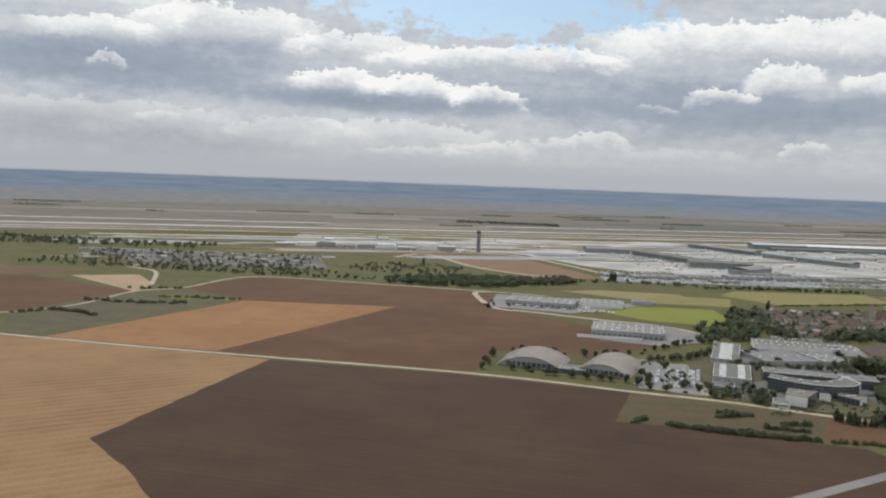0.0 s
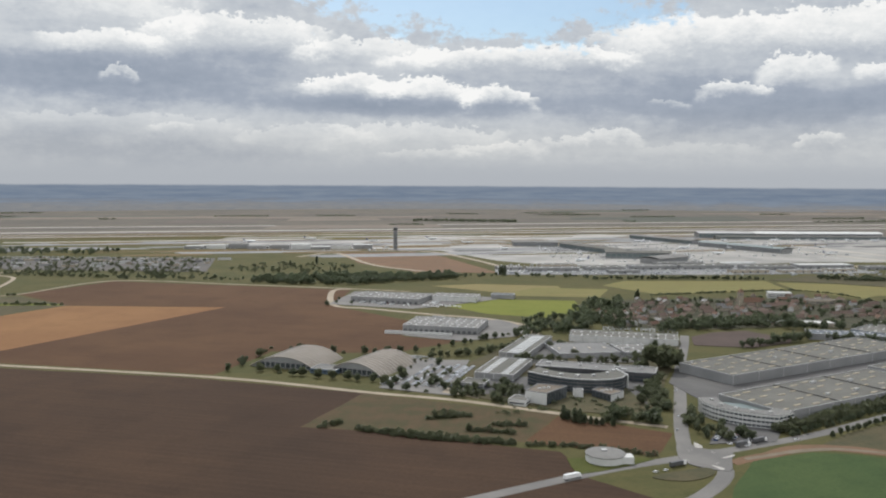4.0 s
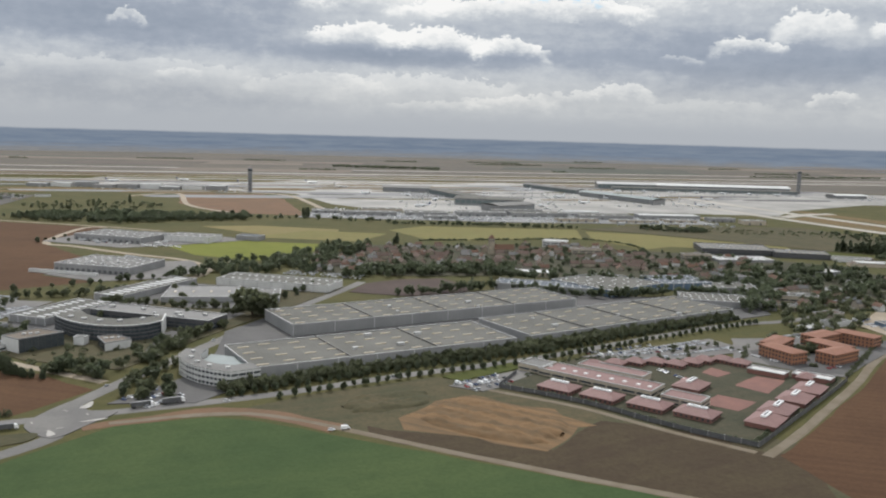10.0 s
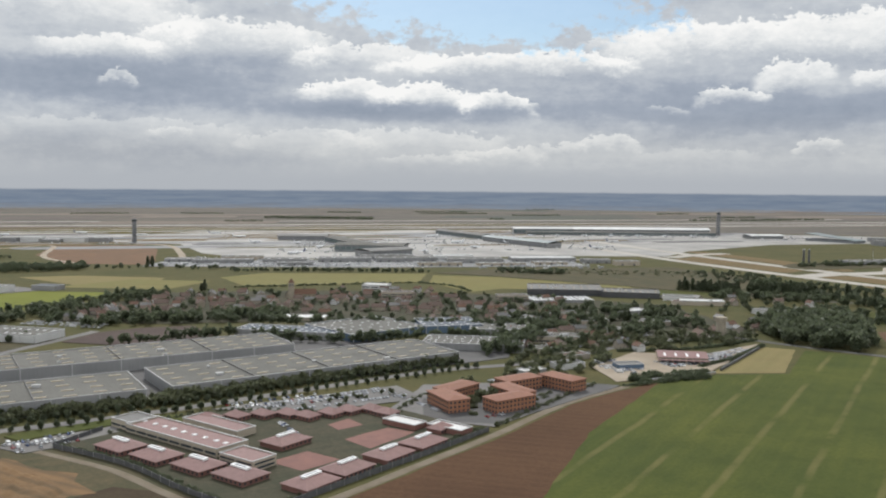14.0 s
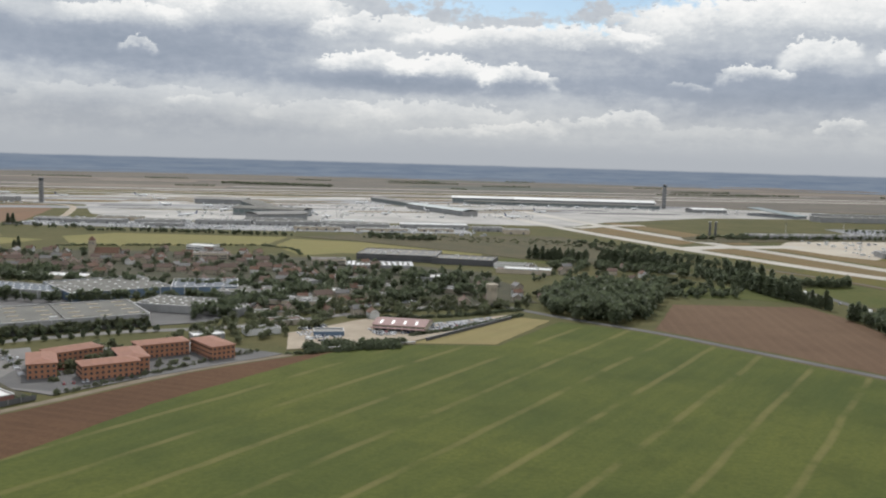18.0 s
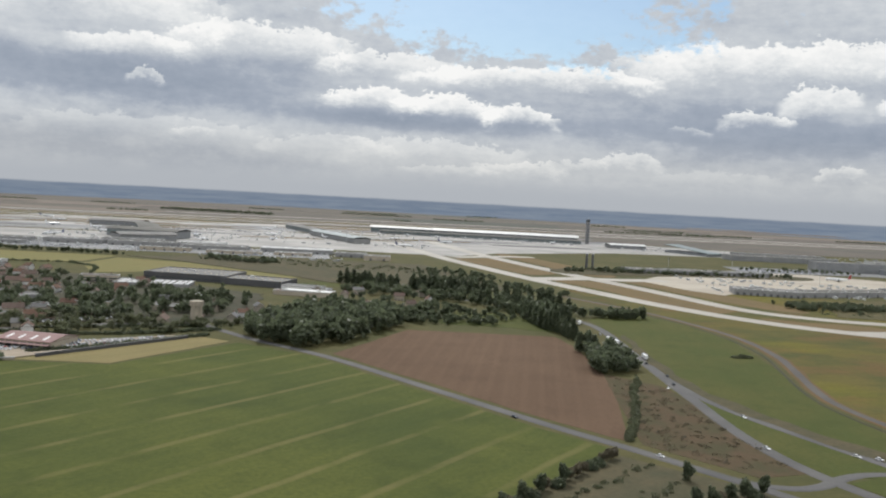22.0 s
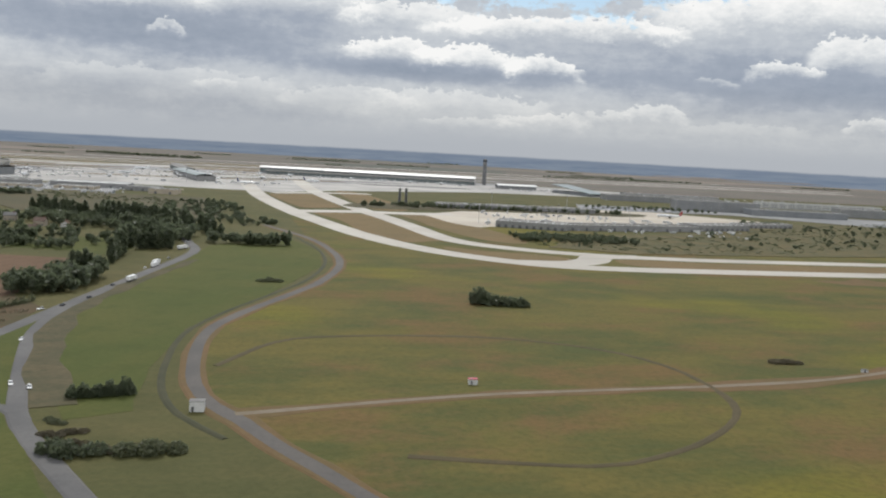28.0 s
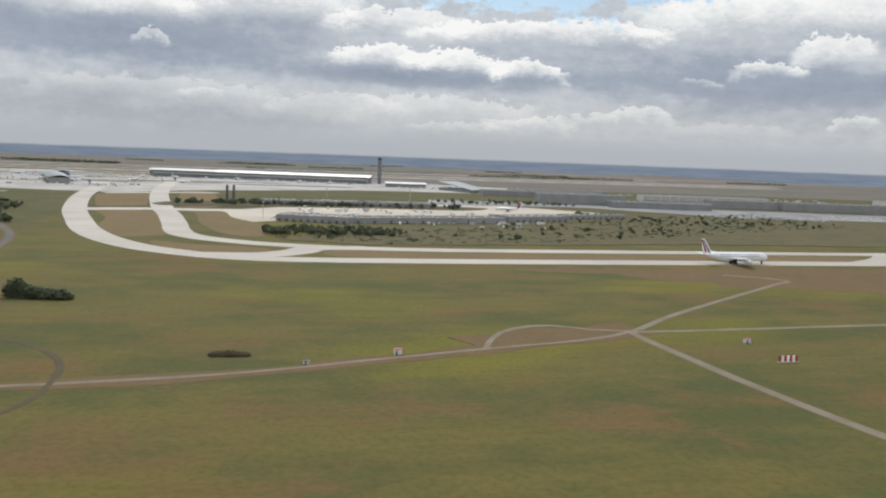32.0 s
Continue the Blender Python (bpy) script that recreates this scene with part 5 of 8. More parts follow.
def bowed_office():
    """The black glass office whose front bows outwards, with a pale roof edge and white end walls."""
    root = thing("office_building", "black glazed office with a bowed front and pale roof edge", "office", place(0, 0))
    front = [(399, 952), (405, 944), (412, 937), (420, 930), (428, 924), (437, 919), (447, 916), (459, 914), (470, 915), (480, 918), (489, 925), (496, 938)]
    back = [(490, 966), (478, 953), (460, 943), (440, 947), (424, 959), (412, 975)]
    bm = bmesh.new()
    add_prism(bm, front + back, -0.5, 13)
    part("wall", mesh_of(bm, "wall", "glass"), root)
    bm = bmesh.new()
    add_prism(bm, front + back, 13.02, 13.3)
    top = part("roof", mesh_of(bm, "roof", "roof_grey"), root)
    for (x0, y0), (x1, y1) in zip(front, front[1:]):
        w, a = math.hypot(x1 - x0, y1 - y0), math.degrees(math.atan2(y1 - y0, x1 - x0))
        part("parapet", box_mesh("parapet", "metal_pale", -0.1, -0.5, 0, w + 0.1, 0.6, 0.9), top, pose(x0, y0, 13.3, 0, 0, a))
        for z in (3.2, 6.4, 9.6):
            part("spandrel", box_mesh("spandrel", "metal_dark", 0, -0.12, 0, w, 0.05, 0.9), root, pose(x0, y0, z, 0, 0, a))
        for k in range(3):
            part("mullion", shared("bow_mullion", lambda: box_mesh("mullion", "metal_dark", -0.1, -0.2, 0, 0.1, 0.05, 13)), root, pose(x0 + (x1 - x0) * k / 3, y0 + (y1 - y0) * k / 3, 0, 0, 0, a))
    part("end_wall", box_mesh("end_wall", "wall_white", -0.3, -0.8, -0.5, 0.9, 30, 14.2), root, pose(496.5, 937, 0, 0, 0, 12))
    for k, (x, y) in enumerate(((416, 945), (430, 938), (446, 932), (462, 934), (478, 944), (486, 956))):
        part("roof_unit", shared(("unit", "b"), lambda: box_mesh("roof_unit", "metal_pale", -2.2, -1.6, 0, 2.2, 1.6, 1.7)), top, pose(x, y, 13.3, 0, 0, 20 * k))


bowed_office()


def wedge_office(label, outline, height, white):
    """An office over a crooked outline: dark glass all round, one white end wall, a tan roof with a pale edge."""
    x0, y0 = outline[0]
    root = thing("office_building", label, "office", place(x0, y0))
    pts = [(x - x0, y - y0) for x, y in outline]
    bm = bmesh.new()
    add_prism(bm, pts, -0.5, height)
    body = part("wall", mesh_of(bm, "wall", "glass"), root, label="dark glazed wall")
    bm = bmesh.new()
    add_prism(bm, pts, height + 0.02, height + 0.4)
    top = part("roof", mesh_of(bm, "roof", "roof_tan"), root, label="weathered tan roof")
    for i, (p, q) in enumerate(zip(pts, pts[1:] + pts[:1])):
        w, a = math.hypot(q[0] - p[0], q[1] - p[1]), math.degrees(math.atan2(q[1] - p[1], q[0] - p[0]))
        part("parapet", box_mesh("parapet", "tower_grey", -0.1, -0.4, 0, w + 0.1, 0.5, 0.8), top, pose(*p, height + 0.2, 0, 0, a))
        if i in white:
            part("end_wall", box_mesh("end_wall", "wall_white", -0.2, -0.4, -0.5, w + 0.2, 0.1, height + 0.3), body, pose(*p, 0, 0, 0, a), label="plain white end wall")
        else:
            for k in range(1, max(2, int(w / 5))):
                part("mullion", shared(("wedge_mullion", height), lambda: box_mesh("mullion", "metal_dark", -0.12, -0.2, 0, 0.12, 0.05, height)), body, pose(p[0] + (q[0] - p[0]) * k / int(w / 5), p[1] + (q[1] - p[1]) * k / int(w / 5), 0, 0, 0, a))
    mx, my = sum(p[0] for p in pts) / len(pts), sum(p[1] for p in pts) / len(pts)
    for k in range(3):
        part("roof_unit", shared(("unit", "w"), lambda: box_mesh("roof_unit", "metal_pale", -1.5, -1.1, 0, 1.5, 1.1, 1.2)), top, pose(mx + (k - 1) * 4.5, my + (k - 1) * 2.0, height + 0.4, 0, 0, 30 * k))


wedge_office("wedge-shaped office with a white end wall", [(389, 880), (407, 869), (430, 898), (404, 908)], 11, (0,))
wedge_office("small wedge-shaped office with a tan roof", [(455, 903), (469, 882), (484, 898), (465, 914)], 6.5, (1,))
hall("building", "low white annex beside the offices", 372, 872, -24, 17, 20, 5, "wall_white", "roof_grey", bands=((2.4, 1.4),), category="building")
hall("building", "white entrance block between the offices", 437, 899, -4, 9, 8, 7, "wall_white", "roof_pale", category="building")
hall("hall", "long pale-roofed hall with a glazed strip", 478, 1190, -14, 136, 46, 8, "wall_white", "roof_grey", lights=(14, 2), light=(2.0, 4.0, "skylight_white"), bays=8)
hall("hall", "low hall with an olive flat roof", 450, 1080, 8, 74, 66, 6, "wall_grey", "roof_dark", lights=(4, 1), light=(2, 8, "skylight"))
hall("hall", "small pale-roofed hall among trees", 528, 1088, 8, 40, 56, 6, "wall_grey", "roof_pale", lights=(3, 3), light=(2, 2, "skylight_white"), units=3)
hall("hall", "narrow hall with bright ladder rooflights", 380, 1086, -21, 34, 124, 7, "wall_grey", "roof_grey", lights=(1, 12), light=(16, 3.4, "skylight_white"), bays=4)
hall("hall", "hall with two rows of bright rooflights", 346, 978, -20, 42, 84, 7, "wall_grey", "roof_grey", lights=(2, 10), light=(8, 2.4, "skylight_white"), bays=4)
hall("building", "small flat-roofed block by the car park", 330, 935, -20, 24, 22, 6, "wall_grey", "roof_grey", bands=((2.5, 1.2),), category="building")
hall("warehouse", "wide pale-roofed warehouse with loading doors", 262, 1262, -14, 104, 78, 9, "wall_grey", "roof_pale", lights=(9, 5), light=(2.2, 2.2, "skylight_white"), docks=14, units=10)
hall("warehouse", "pale depot warehouse by the field", 164, 1556, -18, 122, 72, 9, "wall_grey", "roof_pale", lights=(8, 3), light=(2.2, 2.2, "skylight_white"), docks=12, units=8)
hall("warehouse", "pale depot warehouse beside the crop field", 302, 1560, -12, 76, 46, 9, "wall_white", "roof_pale", lights=(6, 2), light=(2.2, 2.2, "skylight_white"), bays=6)
hall("building", "small grey block behind the depot", 405, 1600, -12, 40, 24, 7, "wall_grey", "roof_blue", category="building")
hall("canopy", "long white canopy beside the loading yard", 238, 1246, -14, 92, 6, 3.2, "wall_white", "roof_white", category="canopy")

# ---- the village ----
KINDS = [
    house_kind(12, 9, 5.6, 3.6, "render_wall", "tile_red", "cream village house with a red tile roof"),
    house_kind(15, 9, 3.2, 3.8, "render_wall", "tile_brown", "low village house with a brown tile roof"),
    house_kind(10, 9, 5.6, 3.4, "wall_white", "tile_brown", "white village house with a brown tile roof"),
    house_kind(18, 10, 5.8, 4.2, "stone", "tile_red", "long stone farmhouse with a red tile roof"),
    house_kind(11, 8, 3.2, 3.4, "wall_cream", "tile_red", "small cream house with a weathered red roof"),
    house_kind(13, 9, 5.8, 3.4, "render_wall", "roof_dark", "village house with a dark slate roof"),
]


def clear_of(x, y, others, gap):
    return all((x - a) ** 2 + (y - b) ** 2 > gap * gap for a, b in others)


PLACED = []


def village(count, x0, y0, x1, y1, turn, gap=15.0):
    """Houses along lanes, loosely turned one way."""
    made, tries = 0, 0
    while made < count and tries < count * 30:
        tries += 1
        x, y = random.uniform(x0, x1), random.uniform(y0, y1)
        if not clear_of(x, y, PLACED, gap) or math.hypot(x - 828, y - 1505) < 22:
            continue
        PLACED.append((x, y))
        again(random.choice(KINDS), place(x, y, turn + random.choice([0, 90]) + random.uniform(-14, 14)))
        made += 1


village(58, 620, 1340, 830, 1570, 10, 13)
village(48, 830, 1360, 1010, 1610, -8, 13)
village(26, 560, 1300, 680, 1420, 20)
village(34, 1000, 1270, 1180, 1540, 5, 15)
village(16, 1090, 1130, 1220, 1240, 20, 19)
village(10, 1300, 1190, 1420, 1330, 15, 22)
village(10, 1390, 1330, 1560, 1560, 15, 30)
for k in KINDS:
    k.matrix_basis = Matrix.Scale(SIZE, 4) @ place(*((580, 1330), (700, 1480), (905, 1470), (760, 1400), (1080, 1380), (960, 1545))[KINDS.index(k)], 12)


def church():
    root = thing("church", "old stone village church with a pointed bell tower", "church", place(815, 1500, 8))
    part("nave", gable_wall_mesh("stone", 30, 12, 9, 7), root)
    part("roof", gable_mesh("tile_brown", 30, 12, 9, 7), root)
    t = part("bell_tower", box_mesh("bell_tower", "stone", -8, 1.5, -0.5, 0, 9.5, 25), root)
    bm = bmesh.new()
    a = [bm.verts.new(p) for p in ((-8.4, 1.1, 25), (0.4, 1.1, 25), (0.4, 9.9, 25), (-8.4, 9.9, 25))]
    tip = bm.verts.new((-4, 5.5, 31))
    bm.faces.new(a[::-1])
    for i in range(4):
        bm.faces.new((a[i], a[(i + 1) % 4], tip))
    part("spire", mesh_of(bm, "spire", "tile_brown"), root)
    for x in (-5.8, -2.2):
        part("belfry_opening", shared("belfry", lambda: box_mesh("belfry_opening", "metal_dark", -0.7, -0.15, 0, 0.7, 0.05, 3.2)), t, pose(x, 1.5, 20))
    for i in range(5):
        part("window", window_data(1.3, 4.0), root, pose(4 + i * 5.5, -0.02, 5))


church()
hall("hall", "dark flat-roofed hall before the yellow field", 1150, 1580, -6, 112, 78, 9, "wall_dark", "roof_pale", "metal_dark", lights=(9, 4), light=(3, 1.4, "skylight"), bands=((3.0, 1.0),), units=3)
hall("hall", "dark flat-roofed hall beside its larger twin", 1256, 1560, -12, 84, 52, 8, "wall_dark", "roof_pale", "metal_dark", lights=(8, 3), light=(3, 1.4, "skylight"), units=2)
hall("greenhouse", "low grey shed with many glazed ridges", 1146, 1486, 6, 88, 44, 4, "wall_grey", "roof_grey", lights=(13, 2), light=(3.5, 18, "skylight_white"), category="shed")
hall("building", "raised white flat-roofed building by the field", 900, 1618, -14, 40, 24, 10, "wall_white", "roof_white", bands=((3.0, 1.6), (6.4, 1.6)), category="building")
hall("building", "cream flat-roofed village block", 935, 1530, 5, 46, 18, 9, "wall_cream", "tile_red", bands=((2.4, 1.4), (5.4, 1.4)), category="building")
hall("building", "long cream block with a red roof", 1100, 1500, 10, 44, 16, 9, "wall_cream", "tile_red", bands=((2.4, 1.4), (5.4, 1.4)), category="building")
hall("building", "pale grey flat-roofed building by the trees", 1106, 1180, -6, 58, 26, 7, "wall_cream", "roof_grey", bands=((2.4, 1.4),), units=3, category="building")
hall("building", "low red-roofed farm hall", 1340, 1480, -8, 60, 18, 5, "wall_cream", "tile_brown", category="building")
hall("building", "pale hall in the wooded clearing", 1425, 1390, 10, 42, 18, 6, "wall_white", "roof_pale", category="building")


def pink_hall():
    root = thing("hall", "workshop hall with a pink roof in a sandy yard", "hall", place(1216, 1082, -10))
    body = part("wall", gable_wall_mesh("wall_cream", 44, 34, 5.5, 3.0), root)
    top = part("roof", gable_mesh("tile_pink", 44, 34, 5.5, 3.0, 0.8), root)
    part("canopy", box_mesh("canopy", "tile_pink", -1, -6, 3.4, 45, 0, 3.8), root)
    for i in range(7):
        part("loading_door", shared("dock", lambda: None), body, pose(4 + i * 6, -0.05, 0))
    for i in range(4):
        part("rooflight", shared("pink_light", lambda: box_mesh("rooflight", "skylight_white", -1, -4, 0, 1, 4, 0.3)), top, pose(6 + i * 10, 7, 6.6, 10, 0, 0))


pink_hall()
hall("shed", "small blue-grey shed in the yard", 1172, 1050, 10, 24, 14, 4, "wall_blue", "roof_pale", category="shed")
hall("wall", "low concrete yard wall beside the field", 1190, 1004, 25, 70, 0.9, 1.6, "stone", "stone", category="wall")
hall("wall", "dark fence wall round the yard", 1262, 1046, 55, 130, 0.9, 2.0, "wall_dark", "wall_dark", "metal_dark", category="wall")


def water_tower():
    root = thing("water_tower", "old grey stone water tower by the road", "tower", place(1322, 1226))
    bm = bmesh.new()
    bmesh.ops.create_cone(bm, cap_ends=True, segments=20, radius1=5.6, radius2=5.0, depth=17.5, matrix=Matrix.Translation((0, 0, 8.25)))
    shaft = part("shaft", mesh_of(bm, "shaft", "stone"), root)
    bm = bmesh.new()
    bmesh.ops.create_cone(bm, cap_ends=True, segments=20, radius1=6.2, radius2=6.2, depth=4.5, matrix=Matrix.Translation((0, 0, 19.2)))
    part("tank", mesh_of(bm, "tank", "stone"), root)
    part("door", shared("tower_door", lambda: box_mesh("door", "metal_dark", -0.8, -0.4, 0, 0.8, 0.4, 2.4)), shaft, pose(0, -5.5, 0))


water_tower()


def water_tank():
    root = thing("water_tank", "low round white water tank with a side block", "tank", place(430, 712))
    bm = bmesh.new()
    bmesh.ops.create_cone(bm, cap_ends=True, segments=40, radius1=14.5, radius2=14.5, depth=6.0, matrix=Matrix.Translation((0, 0, 2.5)))
    part("shell", mesh_of(bm, "shell", "wall_white"), root)
    bm = bmesh.new()
    bmesh.ops.create_cone(bm, cap_ends=True, segments=40, radius1=14.9, radius2=14.9, depth=0.6, matrix=Matrix.Translation((0, 0, 5.7)))
    part("roof", mesh_of(bm, "roof", "roof_pale"), root)
    part("side_block", box_mesh("side_block", "wall_white", 10, -10, -0.5, 19, -1, 5.7), root)
    part("hatch", box_mesh("hatch", "metal_pale", -2, 3, 5.9, 2, 7, 7.0), root)


water_tank()

# ---- the walled compound and the orange blocks ----
pav = pavilion_kind(25, 19, 3.8, 3.6, "low brick pavilion with a pink hipped roof")
PAVS = [(803, 808), (830, 790), (859, 773), (886, 757)]
pav.matrix_basis = Matrix.Scale(SIZE, 4) @ place(*PAVS[0], -37)
for x, y in PAVS[1:]:
    again(pav, place(x, y, -37))
for x, y in ((942, 729), (959, 753), (981, 779), (1001, 803), (916, 805)):
    again(pav, place(x, y, 53))
small = pavilion_kind(14, 11, 3.6, 3.0, "small pavilion with a pink hipped roof", light=False)
small.matrix_basis = Matrix.Scale(SIZE, 4) @ place(846, 872, -27)
for x, y, a in ((864, 879, -37), (881, 884, -37), (898, 886, -37), (912, 880, -37), (927, 888, -37), (939, 896, -37), (955, 899, -37), (966, 889, -37), (1012, 842, 53)):
    again(small, place(x, y, a))
hall("building", "long low compound building with a pink roof", 808, 847, -37, 90, 24, 5.5, "wall_cream", "tile_pink", lights=(9, 1), light=(2.5, 3, "skylight_white"), bands=((2.6, 1.4),), category="building")
hall("building", "cream two-storey compound block", 884, 783, -37, 28, 18, 6.5, "wall_cream", "tile_pink", bands=((2.2, 1.2), (4.8, 1.0)), category="building")
hall("building", "cream entrance building of the compound", 794, 860, -37, 22, 20, 6, "wall_cream", "roof_pale", bands=((2.6, 1.4),), category="building")
hall("building", "low compound wing with a pink roof", 840, 864, -37, 54, 16, 5, "wall_cream", "tile_pink", category="building")
hall("building", "low pale-roofed wing of the compound", 973, 868, -38, 28, 13, 4, "wall_brick", "roof_white", category="building")
hall("building", "low pale-roofed wing beside the fence", 1003, 856, -38, 28, 13, 4, "wall_brick", "roof_white", category="building")
patch("sports_court", "red paved sports court in the compound", "sports court", "wall_brick", [(937, 865), (949, 880), (960, 865), (945, 853)])
patch("sports_court", "red paved yard in the compound", "sports court", "wall_brick", [(912, 786), (931, 806), (953, 790), (933, 770)])
patch("sports_court", "red paved yard between pavilions", "sports court", "wall_brick", [(951, 831), (977, 858), (995, 848), (968, 812)])
for pts in ([(776, 812), (831, 778), (880, 733), (922, 702)], [(922, 702), (1009, 808), (1044, 852)], [(776, 812), (792, 850)]):
    line = curve_points(pts, 9)
    root = thing("fence", "tall dark fence round the compound", "fence", Matrix())
    for p, q in zip(line, line[1:]):
        a = math.degrees(math.atan2(q.y - p.y, q.x - p.x))
        d = (q - p).length
        part("panel", box_mesh("panel", "metal_dark", 0, -0.06, 0.1, d, 0.06, 3.4), root, pose(p.x, p.y, 0, 0, 0, a))
        part("post", shared("fence_post", lambda: box_mesh("post", "metal_pale", -0.12, -0.12, 0, 0.12, 0.12, 3.8)), root, pose(p.x, p.y, 0))
blk = block_kind(35, 17, 10, "wall_orange", "tile_orange", "orange three-storey block with an orange roof", 1.8)
BLK = [(1003, 926, -64), (1053, 894, 35), (1020, 925, 49), (1051, 947, -59), (1066, 956, 35), (1093, 985, -49)]
blk.matrix_basis = Matrix.Scale(SIZE, 4) @ place(*BLK[0])
for b in BLK[1:]:
    again(blk, place(*b))

# ---- the airport ----
def tower(x, y, height, label):
    """A control tower: square shaft, wider cabin and a mast."""
    root = thing("control_tower", label, "control tower", place(x, y, 15))
    bm = bmesh.new()
    add_prism(bm, [(-5.2, -4.2), (5.2, -4.2), (6, 0), (5.2, 4.2), (-5.2, 4.2), (-6, 0)], -0.5, height - 10)
    shaft = part("shaft", mesh_of(bm, "shaft", "tower_grey"), root)
    for k in range(9):
        part("window", window_data(3.0, 2.0), shaft, pose(0, -4.22, 6 + k * (height - 20) / 9))
    bm = bmesh.new()
    lo = [bm.verts.new((6.2 * math.cos(i * math.pi / 6), 6.2 * math.sin(i * math.pi / 6), height - 10)) for i in range(12)]
    hi = [bm.verts.new((6.5 * math.cos(i * math.pi / 6), 6.5 * math.sin(i * math.pi / 6), height - 4.5)) for i in range(12)]
    bm.faces.new(lo[::-1])
    bm.faces.new(hi)
    for i in range(12):
        bm.faces.new((lo[i], lo[(i + 1) % 12], hi[(i + 1) % 12], hi[i]))
    part("cabin", mesh_of(bm, "cabin", "glass"), root)
    bm = bmesh.new()
    bmesh.ops.create_cone(bm, cap_ends=True, segments=12, radius1=6.7, radius2=6.2, depth=2.6, matrix=Matrix.Translation((0, 0, height - 3.2)))
    part("roof", mesh_of(bm, "roof", "tower_grey"), root)
    part("mast", box_mesh("mast", "metal_pale", -0.3, -0.3, height - 2, 0.3, 0.3, height + 4), root)


tower(192, 2688, 68, "tall grey control tower by the earth mound")
tower(2000, 3290, 82, "tall dark control tower behind the long terminal")


def wing_roof(name, label, x, y, angle, length, width, height, roof, wall, bend=3.0, glazed=True):
    """A terminal building with a gently arched roof on glazed walls."""
    root = thing(name, label, "terminal", place(x, y, angle))
    body = part("wall", shell_mesh(wall, length, width, height), root)
    bm = bmesh.new()
    n = 10
    rows = [[bm.verts.new((xx, -3 + (width + 6) * i / n, height + bend * math.sin(math.pi * i / n) + dz)) for i in range(n + 1)] for dz in (0.6, 0) for xx in (-3, length + 3)]
    for a, b in ((0, 1), (3, 2), (1, 3), (2, 0)):
        for i in range(n):
            bm.faces.new((rows[a][i], rows[a][i + 1], rows[b][i + 1], rows[b][i]))
    for i in (0, n):
        bm.faces.new((rows[0][i], rows[1][i], rows[3][i], rows[2][i]))
    bmesh.ops.recalc_face_normals(bm, faces=bm.faces[:])
    part("roof", mesh_of(bm, "roof", roof), root)
    if glazed:
        k = max(2, int(length / 14))
        window_row(body, length, height * 0.55, k, length / k * 0.86, height * 0.5, mat="curtain_wall" if wall == "wall_grey" else "glass_green")
    return root


wing_roof("terminal", "long terminal with a bright white arched roof", 1500, 3290, 0, 470, 70, 17, "roof_white", "wall_grey", 6)
wing_roof("terminal", "long terminal with a pale roof and dark glass", 1292, 3300, 0, 215, 60, 17, "metal_pale", "curtain_wall", 5)
wing_roof("terminal", "low dark glazed pier of the long terminal", 1330, 3220, 0, 640, 40, 10, "roof_grey", "curtain_wall", 2)
wing_roof("terminal_pier", "dark pier with a grey arched roof", 1022, 3250, -65, 330, 34, 12, "roof_pale", "curtain_wall", 4)
wing_roof("terminal_pier", "dark pier end with a green-grey roof", 1160, 2880, -62, 330, 44, 13, "glass_green", "wall_grey", 4)
wing_roof("terminal_pier", "dark glazed pier on the apron", 700, 2800, -68, 330, 50, 13, "roof_grey", "curtain_wall", 4)
wing_roof("terminal_pier", "dark pier head with a wide grey roof", 770, 2420, -10, 170, 70, 16, "roof_grey", "curtain_wall", 4)
wing_roof("terminal_pier", "dark pier head with a grey roof", 870, 2240, 40, 120, 60, 14, "roof_pale", "wall_grey", 4)
wing_roof("terminal_hall", "wide grey-roofed hall beside the apron", 560, 2830, 0, 140, 70, 13, "roof_pale", "wall_grey", 4)
wing_roof("terminal_hall", "sloping white-roofed hall by the tower", 2040, 3080, 8, 110, 60, 10, "roof_white", "wall_grey", 3)


def station():
    root = thing("station_hall", "glazed green station hall with a slanting roof", "station", place(2185, 3020, -58))
    bm = bmesh.new()
    a = [bm.verts.new(p) for p in ((0, 0, 24), (0, 60, 24), (170, 60, 8), (170, 0, 8), (0, 0, 22.6), (0, 60, 22.6), (170, 60, 6.6), (170, 0, 6.6))]
    for f in ((0, 3, 2, 1), (4, 5, 6, 7), (0, 1, 5, 4), (1, 2, 6, 5), (2, 3, 7, 6), (3, 0, 4, 7)):
        bm.faces.new([a[i] for i in f])
    part("roof", mesh_of(bm, "roof", "glass_green"), root)
    part("wall", shell_mesh("curtain_wall", 165, 56, 6.5), root, pose(2, 2, 0))


station()
for args in (
    ("cargo_hall", "long grey cargo hall with white doors before the apron", 1996, 1800, -8, 100, 46, 9, "wall_grey", "roof_pale"),
    ("cargo_hall", "long grey cargo hall along the apron", 2096, 1800, 26, 240, 40, 8, "wall_grey", "roof_grey"),
    ("cargo_hall", "grey cargo hall at the apron's end", 2318, 1925, 30, 110, 40, 9, "wall_grey", "roof_pale"),
    ("cargo_hall", "dark low hall behind the apron", 2420, 2035, 30, 120, 30, 7, "wall_grey", "roof_grey"),
    ("freight_hall", "low dark freight hall behind the trees", 1900, 2130, 12, 300, 40, 8, "wall_grey", "roof_pale"),
):
    hall(*args, docks=10, lights=(8, 2), light=(4, 1.6, "skylight_white"), units=4, category="hall")
